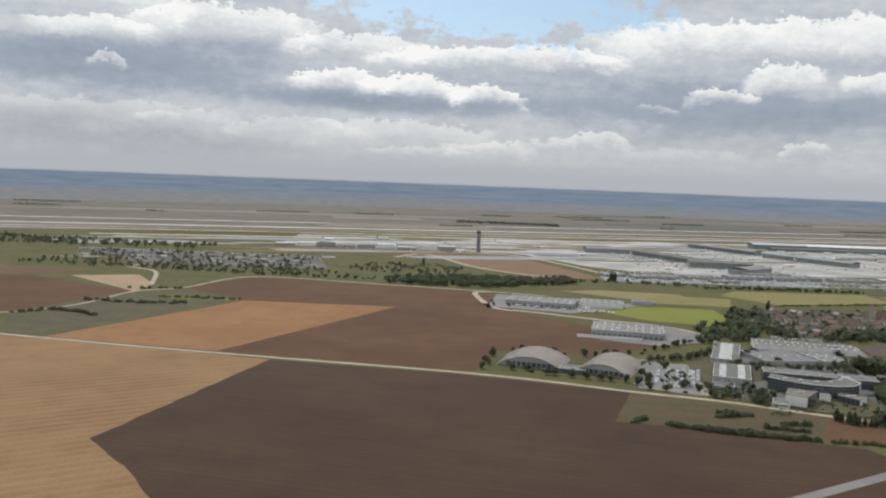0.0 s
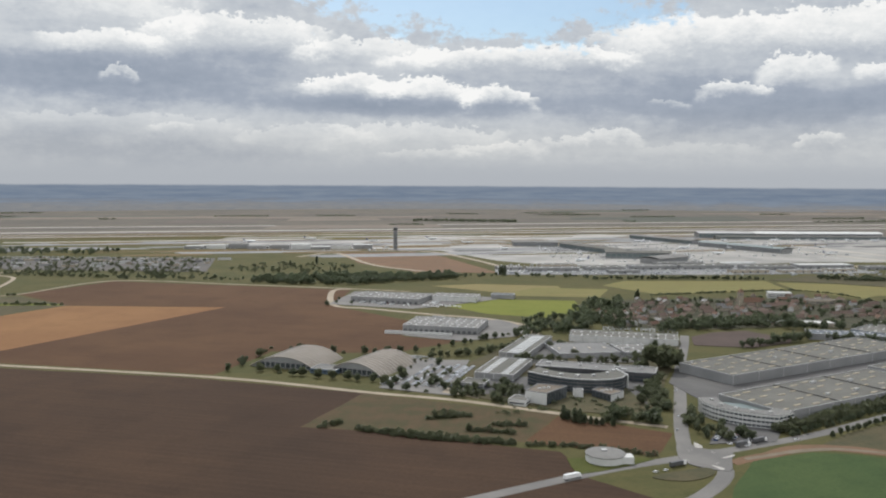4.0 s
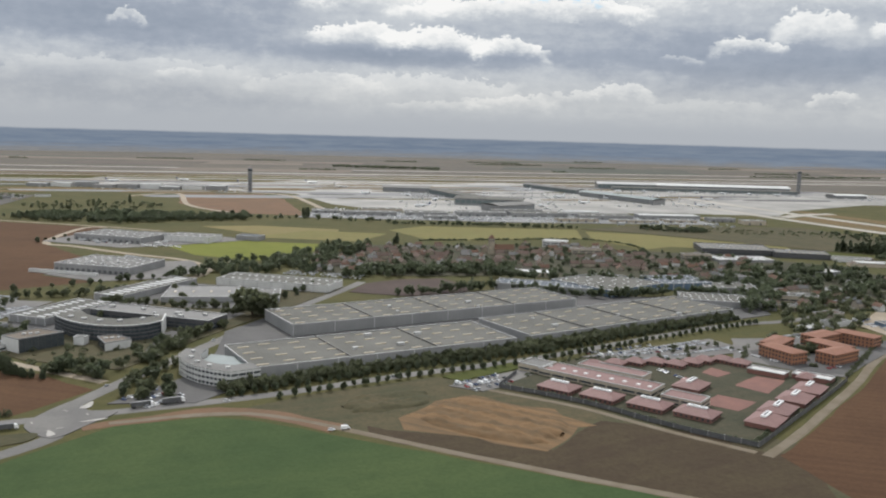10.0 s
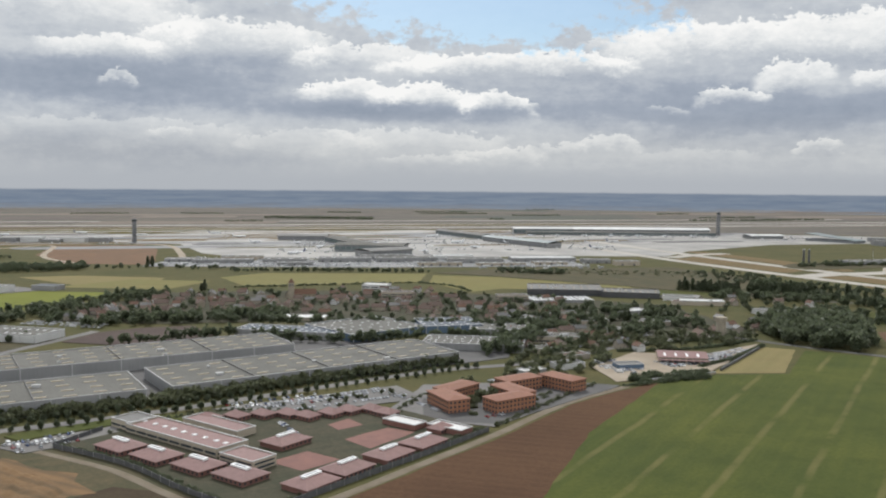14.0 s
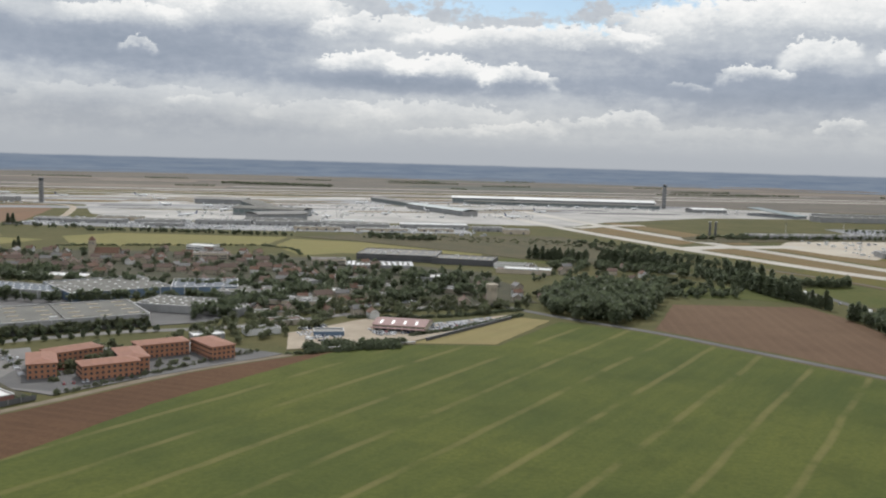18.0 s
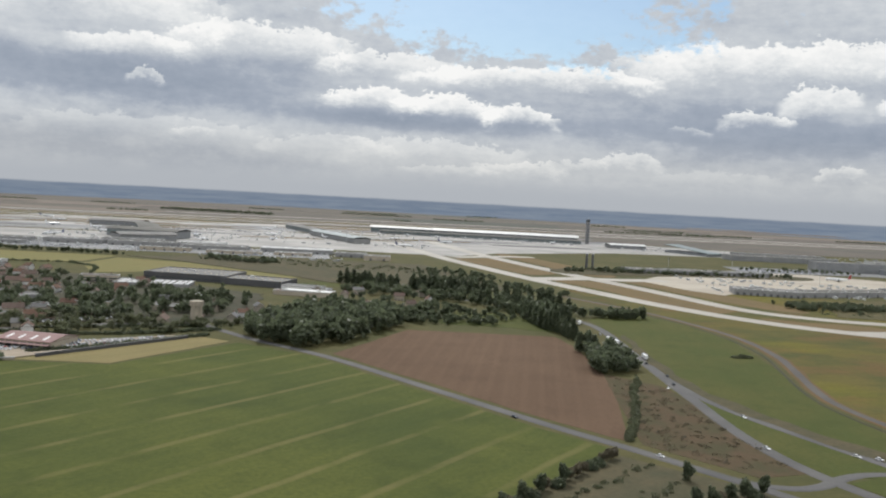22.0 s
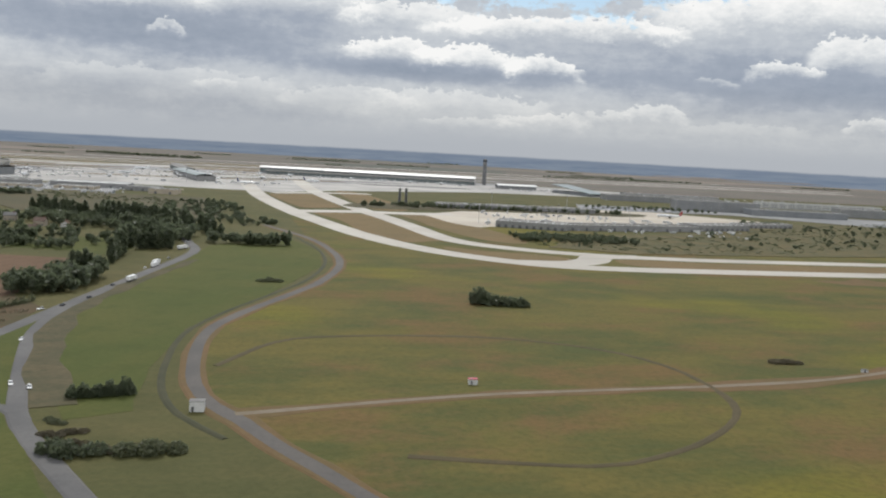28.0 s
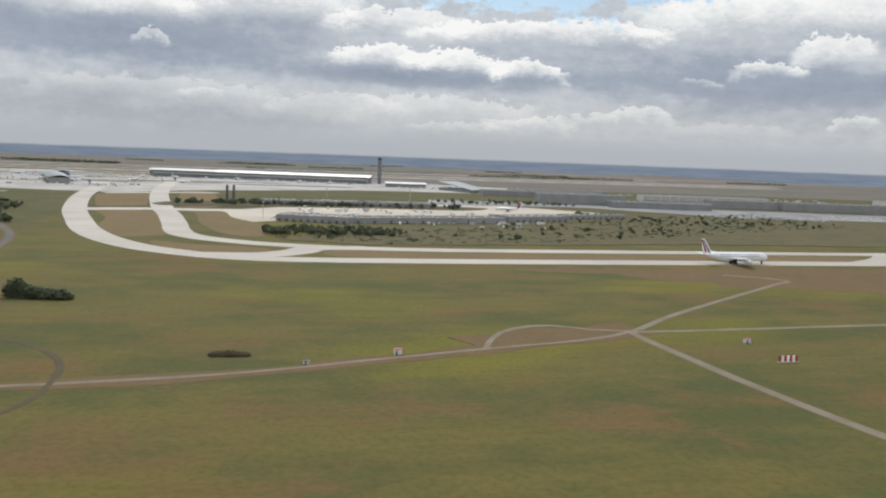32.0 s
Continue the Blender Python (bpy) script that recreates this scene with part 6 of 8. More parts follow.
for args in (
    ("airport_hotel", "wide pale airport block with window bands", 2413, 2490, 6, 190, 40, 22, "wall_grey", "roof_pale"),
    ("airport_office", "long dark glazed airport block", 2560, 2430, 5, 210, 50, 13, "curtain_wall", "roof_grey"),
    ("airport_office", "pale airport block with window bands", 2800, 2560, 4, 150, 44, 18, "wall_grey", "roof_pale"),
    ("airport_office", "grey airport block with window bands", 2960, 2560, 2, 260, 60, 18, "wall_grey", "roof_grey"),
    ("airport_office", "pale airport block beyond the car parks", 3250, 2700, 4, 220, 60, 24, "wall_white", "roof_pale"),
    ("airport_office", "grey airport block beyond the car parks", 3500, 2640, 4, 260, 60, 20, "wall_grey", "roof_pale"),
    ("airport_office", "long low grey block behind the hotel", 2300, 2760, 6, 300, 60, 14, "wall_grey", "roof_grey"),
    ("airport_office", "low pale block behind the offices", 2700, 2800, 6, 320, 50, 14, "wall_white", "roof_pale"),
    ("airport_office", "low grey block by the station", 2380, 2940, 6, 260, 60, 12, "wall_grey", "roof_grey"),
):
    hall(*args, bands=tuple((z, 1.8) for z in np.arange(2.5, args[7] - 1, 4.2)), units=6, category="office", pane="curtain_wall")
# low halls between the crop fields and the apron
EDGE = [(455, 2090, 60, 40), (520, 2060, 120, 36), (660, 2080, 90, 44), (770, 2110, 110, 40), (700, 2020, 70, 26), (890, 2120, 130, 46), (1040, 2110, 120, 50), (1180, 2150, 140, 44),
        (980, 2040, 90, 24), (1100, 2050, 100, 30), (1220, 2080, 70, 36), (560, 2140, 90, 30), (850, 2190, 120, 30), (1010, 2190, 90, 30), (1330, 2130, 60, 30), (1390, 2080, 50, 30)]
for i, (x, y, l, w) in enumerate(EDGE):
    hall("cargo_shed", "low pale cargo shed at the airport's edge", x, y, 8 + random.uniform(-3, 3), l, w, random.choice([6, 7, 8, 9]), random.choice(["wall_white", "wall_grey", "wall_grey", "wall_cream"]),
         random.choice(["roof_pale", "roof_grey", "roof_white", "roof_pale"]), lights=(max(2, l // 22), 1), light=(8, 1.8, "skylight_white"), docks=l // 18, category="shed", group="cargo sheds")
for i in range(9):
    hall("maintenance_hall", "low white maintenance hall by the aprons", -430 + i * 62, 2660 + (i % 3) * 14, 2, 56, 34, 9 + i % 3 * 2, random.choice(["wall_white", "wall_grey"]), random.choice(["roof_white", "roof_pale"]), category="hall", group="maintenance halls")
# cabins and stalls of the trading estate beyond the fields
for i in range(52):
    x, y = random.uniform(-850, -240), random.uniform(2060, 2330)
    hall("cabin", "low pale cabin in the trading estate", x, y, random.uniform(-6, 20), random.uniform(12, 34), random.uniform(9, 15), random.uniform(3.5, 6),
         random.choice(["wall_white", "wall_cream", "wall_grey", "render_wall"]), random.choice(["roof_white", "roof_pale", "roof_grey", "tile_brown"]), category="cabin", group="cabins of the estate")

# ---- trees ----
rng = np.random.default_rng(5)


def clumps(count, kind, height, width):
    """Middles and sizes of the leaf clumps of one crown: a few lobes round a stem, thinned at the outline."""
    pts = []
    if kind == "poplar":
        z = rng.uniform(0.06, 1.0, count)
        r = np.sqrt(rng.uniform(0, 1, count)) * np.sin(np.pi * np.clip(z, 0.04, 0.97) ** 0.75) ** 0.7
        a = rng.uniform(0, 2 * np.pi, count)
        pts = np.stack([r * np.cos(a) * width / 2, r * np.sin(a) * width / 2, z * height], 1)
    elif kind == "bush":
        a, r = rng.uniform(0, 2 * np.pi, count), np.sqrt(rng.uniform(0, 1, count))
        z = rng.uniform(0, 1, count) * np.sqrt(np.clip(1 - r * r * 0.9, 0, 1))
        pts = np.stack([r * np.cos(a) * width / 2, r * np.sin(a) * width / 2, 0.1 * height + 0.85 * z * height], 1)
    else:
        lobes = rng.normal(0, 1, (7, 3)) * (width * 0.17, width * 0.17, height * 0.11) + (0, 0, height * 0.56)
        pick = lobes[rng.integers(0, 7, count)]
        d = rng.normal(0, 1, (count, 3))
        d /= np.linalg.norm(d, axis=1, keepdims=True)
        pts = pick + d * rng.uniform(0.45, 1.0, (count, 1)) * (width * 0.30, width * 0.30, height * 0.29)
    size = rng.uniform(0.55, 1.25, count) * (width * height) ** 0.5 * (0.092 if count > 90 else 0.14)
    return pts, size


def crown_arrays(count, kind, height, width, at=(0, 0, 0)):
    """Each clump is a loose handful of single leaves' worth of thin triangles, turned every way."""
    pts, size = clumps(count, kind, height, width)
    mid = pts[:, None] + rng.normal(0, 0.42, (count, 8, 3)) * size[:, None, None]
    one = rng.normal(0, 1, (count, 8, 3))
    one /= np.linalg.norm(one, axis=-1, keepdims=True)
    two = np.cross(one, rng.normal(0, 1, (count, 8, 3)))
    two /= np.linalg.norm(two, axis=-1, keepdims=True)
    r = size[:, None, None] * rng.uniform(0.65, 1.15, (count, 8, 1))
    verts = np.stack([mid + one * r, mid - one * r * 0.5 + two * r * 0.85, mid - one * r * 0.5 - two * r * 0.85], 2).reshape(-1, 3)
    verts[:, 2] = np.maximum(verts[:, 2], 0.03 * height)
    verts += np.array(at)
    return verts, np.arange(len(verts)).reshape(-1, 3)


def array_mesh(name, mat, verts, faces):
    me = bpy.data.meshes.new(name)
    me.from_pydata(verts.tolist(), [], faces.tolist())
    me.materials.append(MATS[mat])
    return me


def trunk_mesh(height, radius):
    """A tapered trunk with a few limbs."""
    bm = bmesh.new()
    bmesh.ops.create_cone(bm, cap_ends=True, segments=7, radius1=radius, radius2=radius * 0.45, depth=height * 0.62, matrix=Matrix.Translation((0, 0, height * 0.3)))
    for k in range(4):
        m = Matrix.Translation((0, 0, height * (0.34 + 0.06 * k))) @ Euler((radians(38), 0, radians(95 * k + 20))).to_matrix().to_4x4() @ Matrix.Translation((0, 0, height * 0.14))
        bmesh.ops.create_cone(bm, cap_ends=True, segments=5, radius1=radius * 0.42, radius2=radius * 0.15, depth=height * 0.3, matrix=m)
    return mesh_of(bm, "trunk", "bark")


def tree_kind(label, kind, height, width, leaf, name="tree", category="tree", count=230, group="trees"):
    root = thing(name, label, category, place(0, -500), group)
    if kind != "bush":
        part("trunk", trunk_mesh(height, 0.03 * height), root)
    part("crown", array_mesh("crown", leaf, *crown_arrays(count, kind, height, width)), root)
    return root


def set_rows(kinds, spots, turn=True):
    """Puts the given kinds at the spots, the first of each kind being the kind itself."""
    fresh = set(kinds)
    for i, (x, y) in enumerate(spots):
        k = kinds[i % len(kinds)] if i < len(kinds) else random.choice(kinds)
        at = place(x, y, random.uniform(0, 360) if turn else 0)
        if k in fresh:
            fresh.discard(k)
            k.matrix_basis = Matrix.Scale(SIZE, 4) @ at
        else:
            again(k, at)


def along(points, gap, off=0.0, jitter=1.0, spread=0.0):
    line = curve_points(points, gap)
    out = []
    for i, p in enumerate(line):
        way = (line[min(i + 1, len(line) - 1)] - line[max(i - 1, 0)]).normalized()
        q = p + Vector((-way.y, way.x, 0)) * (off + random.uniform(-spread, spread)) + Vector((random.uniform(-jitter, jitter), random.uniform(-jitter, jitter), 0))
        out.append((q.x, q.y))
    return out


AVENUE = [tree_kind("leafy avenue tree beside the main road", "broad", h, w, "leaf_dark", group="avenue trees") for h, w in ((6, 5), (5.5, 4.5), (6.5, 5), (5, 4.2))]
MAIN = [(600, 765), (707, 837), (814, 899), (940, 990), (1040, 1060)]
set_rows(AVENUE, along(MAIN, 8, 10) + along(MAIN, 9, -9)[3:])
YARD = [tree_kind("round tree between buildings and car parks", k, h, w, leaf, group="estate trees") for k, h, w, leaf in
        (("broad", 8, 7, "leaf_dark"), ("broad", 10, 9, "leaf_olive"), ("broad", 6, 5, "leaf_dark"), ("broad", 9, 7, "leaf_dark"), ("bush", 3, 5, "leaf_olive"))]
spots = [(random.uniform(495, 520), random.uniform(850, 930)) for _ in range(8)] + [(363, 878), (360, 886), (369, 908), (366, 915), (377, 941), (388, 1008)] + [(random.uniform(250, 345), random.uniform(905, 1090)) for _ in range(14)]
spots += [(random.uniform(395, 470), random.uniform(1060, 1260)) for _ in range(10)] + [(random.uniform(515, 560), random.uniform(750, 830)) for _ in range(16)]
spots += along([(500, 960), (520, 1020), (556, 1090), (590, 1180)], 18, 0, 3) + along([(120, 1010), (200, 975), (330, 930)], 14, 0, 5) + along([(85, 1015), (105, 1120)], 16, 0, 5)
spots += along([(110, 1135), (250, 1105), (340, 1170), (420, 1250)], 16, 0, 5) + [(random.uniform(120, 175), random.uniform(1500, 1600)) for _ in range(6)]
set_rows(YARD, spots)
CONE = [tree_kind("dark slender conifer before the offices", "poplar", h, w, "leaf_dark", name="conifer", category="conifer", group="conifers") for h, w in ((12, 5.5), (8, 5), (6.5, 4.5))]
set_rows(CONE, [(416, 824), (432, 812), (446, 806), (424, 815), (420, 822), (428, 812), (437, 810), (441, 806), (455, 804)])
set_rows([tree_kind("wide round tree before the offices", "broad", h, w, "leaf_dark", count=320, group="round office trees") for h, w in ((13, 17), (12, 14))], [(462, 822), (491, 811)])
set_rows([tree_kind("huge round tree beside the straight road", "broad", 27, 34, "leaf_olive", count=900, group="")], [(553, 1032)])
LOMB = [tree_kind("tall slender dark poplar tree", "poplar", h, w, "leaf_dark", group="poplars") for h, w in ((17, 6), (14, 5), (20, 7.5), (12, 6))]
set_rows(LOMB, along([(1430, 1640), (1470, 1600)], 8, 0, 3) + along([(1520, 1560), (1560, 1530)], 7, 0, 3) + along([(1585, 1500), (1640, 1440)], 9, 0, 3)
         + along([(1655, 1310), (1668, 1250)], 6, 0, 2) + along([(1640, 1420), (1668, 1350)], 6, 0, 3) + [(452, 1995), (458, 2002), (462, 1992), (-40, 2180), (20, 2210), (500, 1000)]
         + [(660, 1600), (664, 1604), (1240, 1330), (1246, 1335), (1130, 1240)])
ROWT = [tree_kind("small dark tree beside the junction", k, h, w, leaf, group="junction trees") for k, h, w, leaf in (("broad", 8.5, 6, "leaf_dark"), ("broad", 6.5, 5.5, "leaf_brown"), ("bush", 4.5, 7, "leaf_dark"))]
set_rows(ROWT, along([(1572, 790), (1599, 830), (1636, 880)], 6.5, 0, 1.4) + along([(1648, 798), (1672, 818), (1692, 832)], 5, 0, 3) + [(1664, 848)])


def joined(name, label, category, lumps, leaf):
    """One bush grown together from several rounded lumps: x, y, height, width."""
    x0, y0 = lumps[0][:2]
    vs, fs, base = [], [], 0
    for x, y, h, w in lumps:
        v, f = crown_arrays(150, "bush", h, w, (x - x0, y - y0, 0))
        vs.append(v)
        fs.append(f + base)
        base += len(v)
    return thing(name, label, category, place(x0, y0), data=array_mesh(name, leaf, np.concatenate(vs), np.concatenate(fs)))


joined("thicket", "dark long thicket with one tall end on open grass", "bush", [(1965, 1160, 12, 10), (1969, 1162, 13, 10), (1975, 1161, 9, 12), (1981, 1161, 8, 13), (1988, 1161, 7.5, 13), (1995, 1161, 7, 13), (1999, 1161, 5, 9)], "leaf_dark")
joined("thicket", "low grassy bush on green grass", "bush", [(1803, 1204, 2.4, 9), (1809, 1205, 4.0, 8), (1815, 1207, 2.4, 9)], "leaf_olive")
joined("brushwood", "low brown heap of brushwood on grass", "heap", [(2129, 1031, 2.4, 8), (2135, 1032, 3.0, 8), (2141, 1033, 2.0, 8)], "leaf_brown")
for k, (x, y, h) in enumerate([(1802, 892, 5), (1806, 894, 6), (1811, 896, 5), (1815, 898, 6.5), (1820, 901, 7.5)]):
    joined("shrub", "brown-green shrub beside the road fork", "bush", [(x, y, h * 1.15, 5.2), (x + 1.6, y + 1, h * 0.7, 5.0)], "leaf_dark")
joined("thicket", "low dark thicket beside the road", "bush", [(1822, 833, 5, 9), (1828, 830, 6, 9), (1836, 834, 4, 10)], "leaf_dark")
joined("thicket", "low olive thicket on rough ground", "bush", [(1846, 836, 4, 10), (1854, 838, 5, 10), (1861, 841, 3.4, 9)], "leaf_olive")
for x, y in ((1809, 862), (1814, 848), (1826, 841), (1838, 838), (1848, 842), (1820, 852)):
    joined("shrub", "low brown scrub on rough ground", "bush", [(x, y, random.uniform(1.2, 2.4), 5), (x + 3.5, y + random.uniform(-3, 3), random.uniform(0.8, 1.8), 5), (x - 3, y + random.uniform(-3, 3), random.uniform(0.8, 1.6), 4)], "leaf_olive" if x % 2 else "leaf_brown")


def wood(label, spots, kind_of, leaf="leaf_dark", count=38, name="woodland"):
    """Many trees that nobody could count, as one thing."""
    vs, fs, base = [], [], 0
    for x, y in spots:
        kind, h, w = kind_of()
        v, f = crown_arrays(count, kind, h, w, (x, y, 0))
        vs.append(v)
        fs.append(f + base)
        base += len(v)
        if kind == "broad":
            t = np.array([(0.25 * math.cos(a), 0.25 * math.sin(a), z * h * 0.5) for z in (0, 1) for a in (0, 2.1, 4.2)]) + (x, y, 0)
            vs.append(t)
            fs.append(np.array([(0, 1, 4), (0, 4, 3), (1, 2, 5), (1, 5, 4), (2, 0, 3), (2, 3, 5)]) + base)
            base += 6
    return thing(name, label, "woodland", Matrix(), data=array_mesh(name, leaf, np.concatenate(vs), np.concatenate(fs)), kind="stuff")


def tall():
    h = random.uniform(9, 15)
    return "broad", h, h * random.uniform(0.75, 1.0)


def high():
    h = random.uniform(13, 20)
    return "broad", h, h * random.uniform(0.7, 0.95)


def middling():
    h = random.uniform(5, 10)
    return "broad", h, h * random.uniform(0.8, 1.1)


def low():
    h = random.uniform(1.5, 4.5)
    return "bush", h, h * random.uniform(1.4, 2.4)


def within(corners, count, gap=0.0):
    """Random spots inside a convex or slightly bent outline."""
    xs, ys = [c[0] for c in corners], [c[1] for c in corners]
    out = []
    while len(out) < count:
        x, y = random.uniform(min(xs), max(xs)), random.uniform(min(ys), max(ys))
        odd = False
        for (x0, y0), (x1, y1) in zip(corners, corners[1:] + corners[:1]):
            if (y0 > y) != (y1 > y) and x < (x1 - x0) * (y - y0) / (y1 - y0) + x0:
                odd = not odd
        if odd:
            out.append((x, y))
    return out


wood("thick belt of trees before the warehouses", along(MAIN, 4, 19, 1.5, 3) + along(MAIN, 5, 25, 1.5, 3) + along([(790, 905), (830, 935)], 3, 10, 4), lambda: ("broad", random.uniform(6, 10), random.uniform(6, 9)), "leaf_olive")
wood("dense dark wood behind the ploughed field", within([(-60, 1800), (-50, 1920), (340, 1975), (355, 1900), (150, 1780)], 330), tall)
wood("belt of trees along the far lane", along([(-340, 1880), (-225, 1880), (-30, 1860)], 9, 0, 12) + along([(330, 1940), (480, 1960), (640, 1930)], 9, 0, 14), middling)
wood("trees and gardens between village houses", [p for p in within([(560, 1290), (620, 1560), (860, 1610), (1180, 1560), (1210, 1240), (1000, 1280), (830, 1310)], 400) if clear_of(*p, PLACED, 8)], middling)
wood("dense dark trees behind the long warehouses", within([(1080, 1250), (1110, 1420), (1320, 1450), (1350, 1300), (1250, 1220)], 140) + within([(1040, 1110), (1100, 1230), (1180, 1190), (1130, 1080)], 22), tall)
wood("trees before the village", within([(600, 1250), (640, 1330), (830, 1370), (830, 1320), (700, 1280)], 90) + within([(420, 1215), (440, 1370), (520, 1380), (600, 1320), (480, 1250)], 70) + within([(500, 1360), (560, 1550), (620, 1560), (600, 1350)], 80), tall)
wood("dense dark wood beside the ploughed field", within([(1382, 1165), (1440, 1132), (1470, 1190), (1506, 1290), (1500, 1345), (1430, 1345), (1372, 1240)], 190), high, "leaf_dark", 60)
wood("dark trees above the ploughed field", within([(1500, 1300), (1600, 1312), (1600, 1345), (1500, 1345)], 60), middling)
wood("dense dark trees before the clearing", within([(1380, 1230), (1370, 1300), (1500, 1400), (1560, 1370), (1500, 1300), (1430, 1230)], 80), tall)
wood("scattered trees round the clearing", within([(1380, 1400), (1390, 1500), (1560, 1470), (1650, 1400), (1640, 1340), (1560, 1380)], 60), middling)
wood("broad belt of trees behind the clearing", within([(1400, 1530), (1430, 1590), (1590, 1560), (1700, 1440), (1670, 1400), (1560, 1480)], 105), tall)
wood("long rows of tall slender dark poplars", along([(1400, 1655), (1440, 1640), (1480, 1625)], 5, 0, 2.5) + along([(1500, 1625), (1545, 1615), (1590, 1605)], 4, 0, 3) + along([(1500, 1612), (1590, 1592)], 5, 0, 3)
     + along([(1590, 1590), (1650, 1540), (1690, 1480)], 9, 0, 4) + along([(1632, 1420), (1642, 1340), (1655, 1300)], 4, 0, 2) + along([(1655, 1350), (1679, 1364)], 3, 0, 2), lambda: ("poplar", random.uniform(14, 22), random.uniform(6, 8)), "leaf_dark", 80)
wood("dark trees on the field's corner", within([(1665, 1094), (1660, 1180), (1690, 1185), (1700, 1130), (1693, 1110)], 46), tall)
wood("pair of slender poplars by the field", [(1664, 1192), (1669, 1190), (1672, 1196), (1677, 1193)], lambda: ("poplar", random.uniform(15, 18), random.uniform(6, 8)), "leaf_dark", 90)
wood("dark trees beside the dual road", along([(1701, 1425), (1731, 1431), (1754, 1454)], 4, 0, 4), lambda: ("broad", random.uniform(8, 13), random.uniform(8, 12)))
wood("hedge along the ploughed field", along([(1690, 1080), (1678, 1035), (1664, 965), (1650, 914)], 2.5, 0, 1.5), lambda: ("bush", random.uniform(2, 4.5), random.uniform(4, 6)), "leaf_olive", 24)
wood("hedges on the rough ground", along([(242, 791), (271, 776), (299, 765), (324, 760), (366, 750)], 2.6, 0, 2) + along([(262, 782), (366, 752)], 3, 0, 2) + along([(298, 824), (336, 832)], 3, 0, 2) + along([(306, 840), (330, 838)], 4, 0, 2) + along([(355, 803), (380, 803)], 3, 0, 1.5) + along([(331, 789), (368, 780)], 3, 0, 1.5) + along([(379, 748), (414, 745), (470, 722)], 5, 0, 2) + along([(210, 796), (226, 808)], 4, 0, 2), lambda: ("bush", random.uniform(3, 6.5), random.uniform(4, 7)), "leaf_olive")
wood("hedge beside the fence track", along([(1165, 985), (1200, 1002), (1240, 1020)], 3, 0, 2), low)
wood("thick round hedge before the yard", within([(1172, 1000), (1180, 1020), (1245, 1034), (1240, 1014)], 40), lambda: ("bush", random.uniform(4, 7), random.uniform(7, 11)))
wood("bushes in the overgrown strip", along([(-590, 1290), (-540, 1330), (-470, 1290)], 6, 0, 5) + along([(-540, 1440), (-450, 1430), (-380, 1440)], 5, 0, 7) + along([(-520, 1600), (-430, 1620)], 12, 0, 8) + along([(-440, 1500), (-300, 1500)], 9, 0, 3), lambda: ("bush", random.uniform(3, 7), random.uniform(6, 10)), "leaf_olive")
wood("hedge line behind the yellow fields", along([(640, 1905), (800, 1912), (1000, 1905)], 6, 0, 4) + within([(1120, 1900), (1140, 1960), (1260, 1940), (1250, 1880)], 70), middling)
wood("low hedge between the yellow fields", along([(700, 1650), (830, 1690), (990, 1738)], 5, 0, 2) + along([(985, 1735), (1040, 1690), (1066, 1620)], 5, 0, 2), low)
SCRUB = [(2021, 1580), (2145, 1545), (2340, 1625), (2542, 1790), (2900, 2100), (2834, 2400), (2500, 2080), (2300, 1850)]
wood("low bushes on the scrub beside the taxiway", within(SCRUB, 950), lambda: ("bush", random.uniform(1.0, 2.6), random.uniform(4, 9)), "leaf_olive", 18)
wood("taller dark bushes on the scrub", within(SCRUB, 110), lambda: ("broad", random.uniform(3.5, 7), random.uniform(4, 8)), "leaf_dark", 34)
wood("dark trees along the airport lane", within([(1690, 1600), (1590, 1600), (1480, 1900), (1500, 1960), (1590, 1930), (1650, 1760), (1720, 1640)], 150), middling, "leaf_dark", 34)
wood("big trees by the bend of the dual road", along([(1735, 1420), (1756, 1425), (1772, 1440)], 4, 0, 3), lambda: ("broad", random.uniform(10, 14), random.uniform(9, 12)), "leaf_dark", 60)
wood("dark hedge before the cargo halls", within([(2020, 1610), (2010, 1680), (2150, 1700), (2170, 1640)], 130) + within([(2420, 2070), (2440, 2140), (2520, 2150), (2500, 2080)], 50), lambda: ("broad", random.uniform(5, 9), random.uniform(5, 9)))
wood("trees between airport roads", within([(1760, 2060), (1800, 2150), (2250, 2240), (2240, 2180)], 160) + along([(2200, 2390), (2330, 2420), (2440, 2440)], 14, 0, 6) + along([(2230, 2360), (2480, 2410)], 16, 0, 6), middling)
wood("bushes along the airport road", within([(1240, 1900), (1260, 1990), (1520, 1960), (1500, 1850)], 120), low, "leaf_olive", 18)
wood("green belt before the cabins", along([(-640, 1960), (-480, 1920), (-340, 1880)], 7, 0, 14) + within([(-160, 2020), (-140, 2200), (120, 2200), (100, 1990)], 110) + within([(-850, 2080), (-830, 2320), (-260, 2330), (-250, 2070)], 260) + within([(-900, 1960), (-860, 2070), (-240, 2060), (-160, 1930), (-380, 1900)], 240), middling, "leaf_olive", 22)
wood("dark wood on the slope beyond the estate", within([(-1500, 2420), (-1400, 2700), (-560, 2560), (-620, 2440)], 300), tall, "leaf_dark", 20)
wood("long dark wood beyond the runways", within([(200, 4480), (230, 4620), (760, 4520), (720, 4400)], 240), tall, "leaf_dark", 14)
wood("scattered bushes by the estate roads", within([(350, 840), (360, 1060), (520, 1000), (500, 830)], 120), low, "leaf_olive", 18)


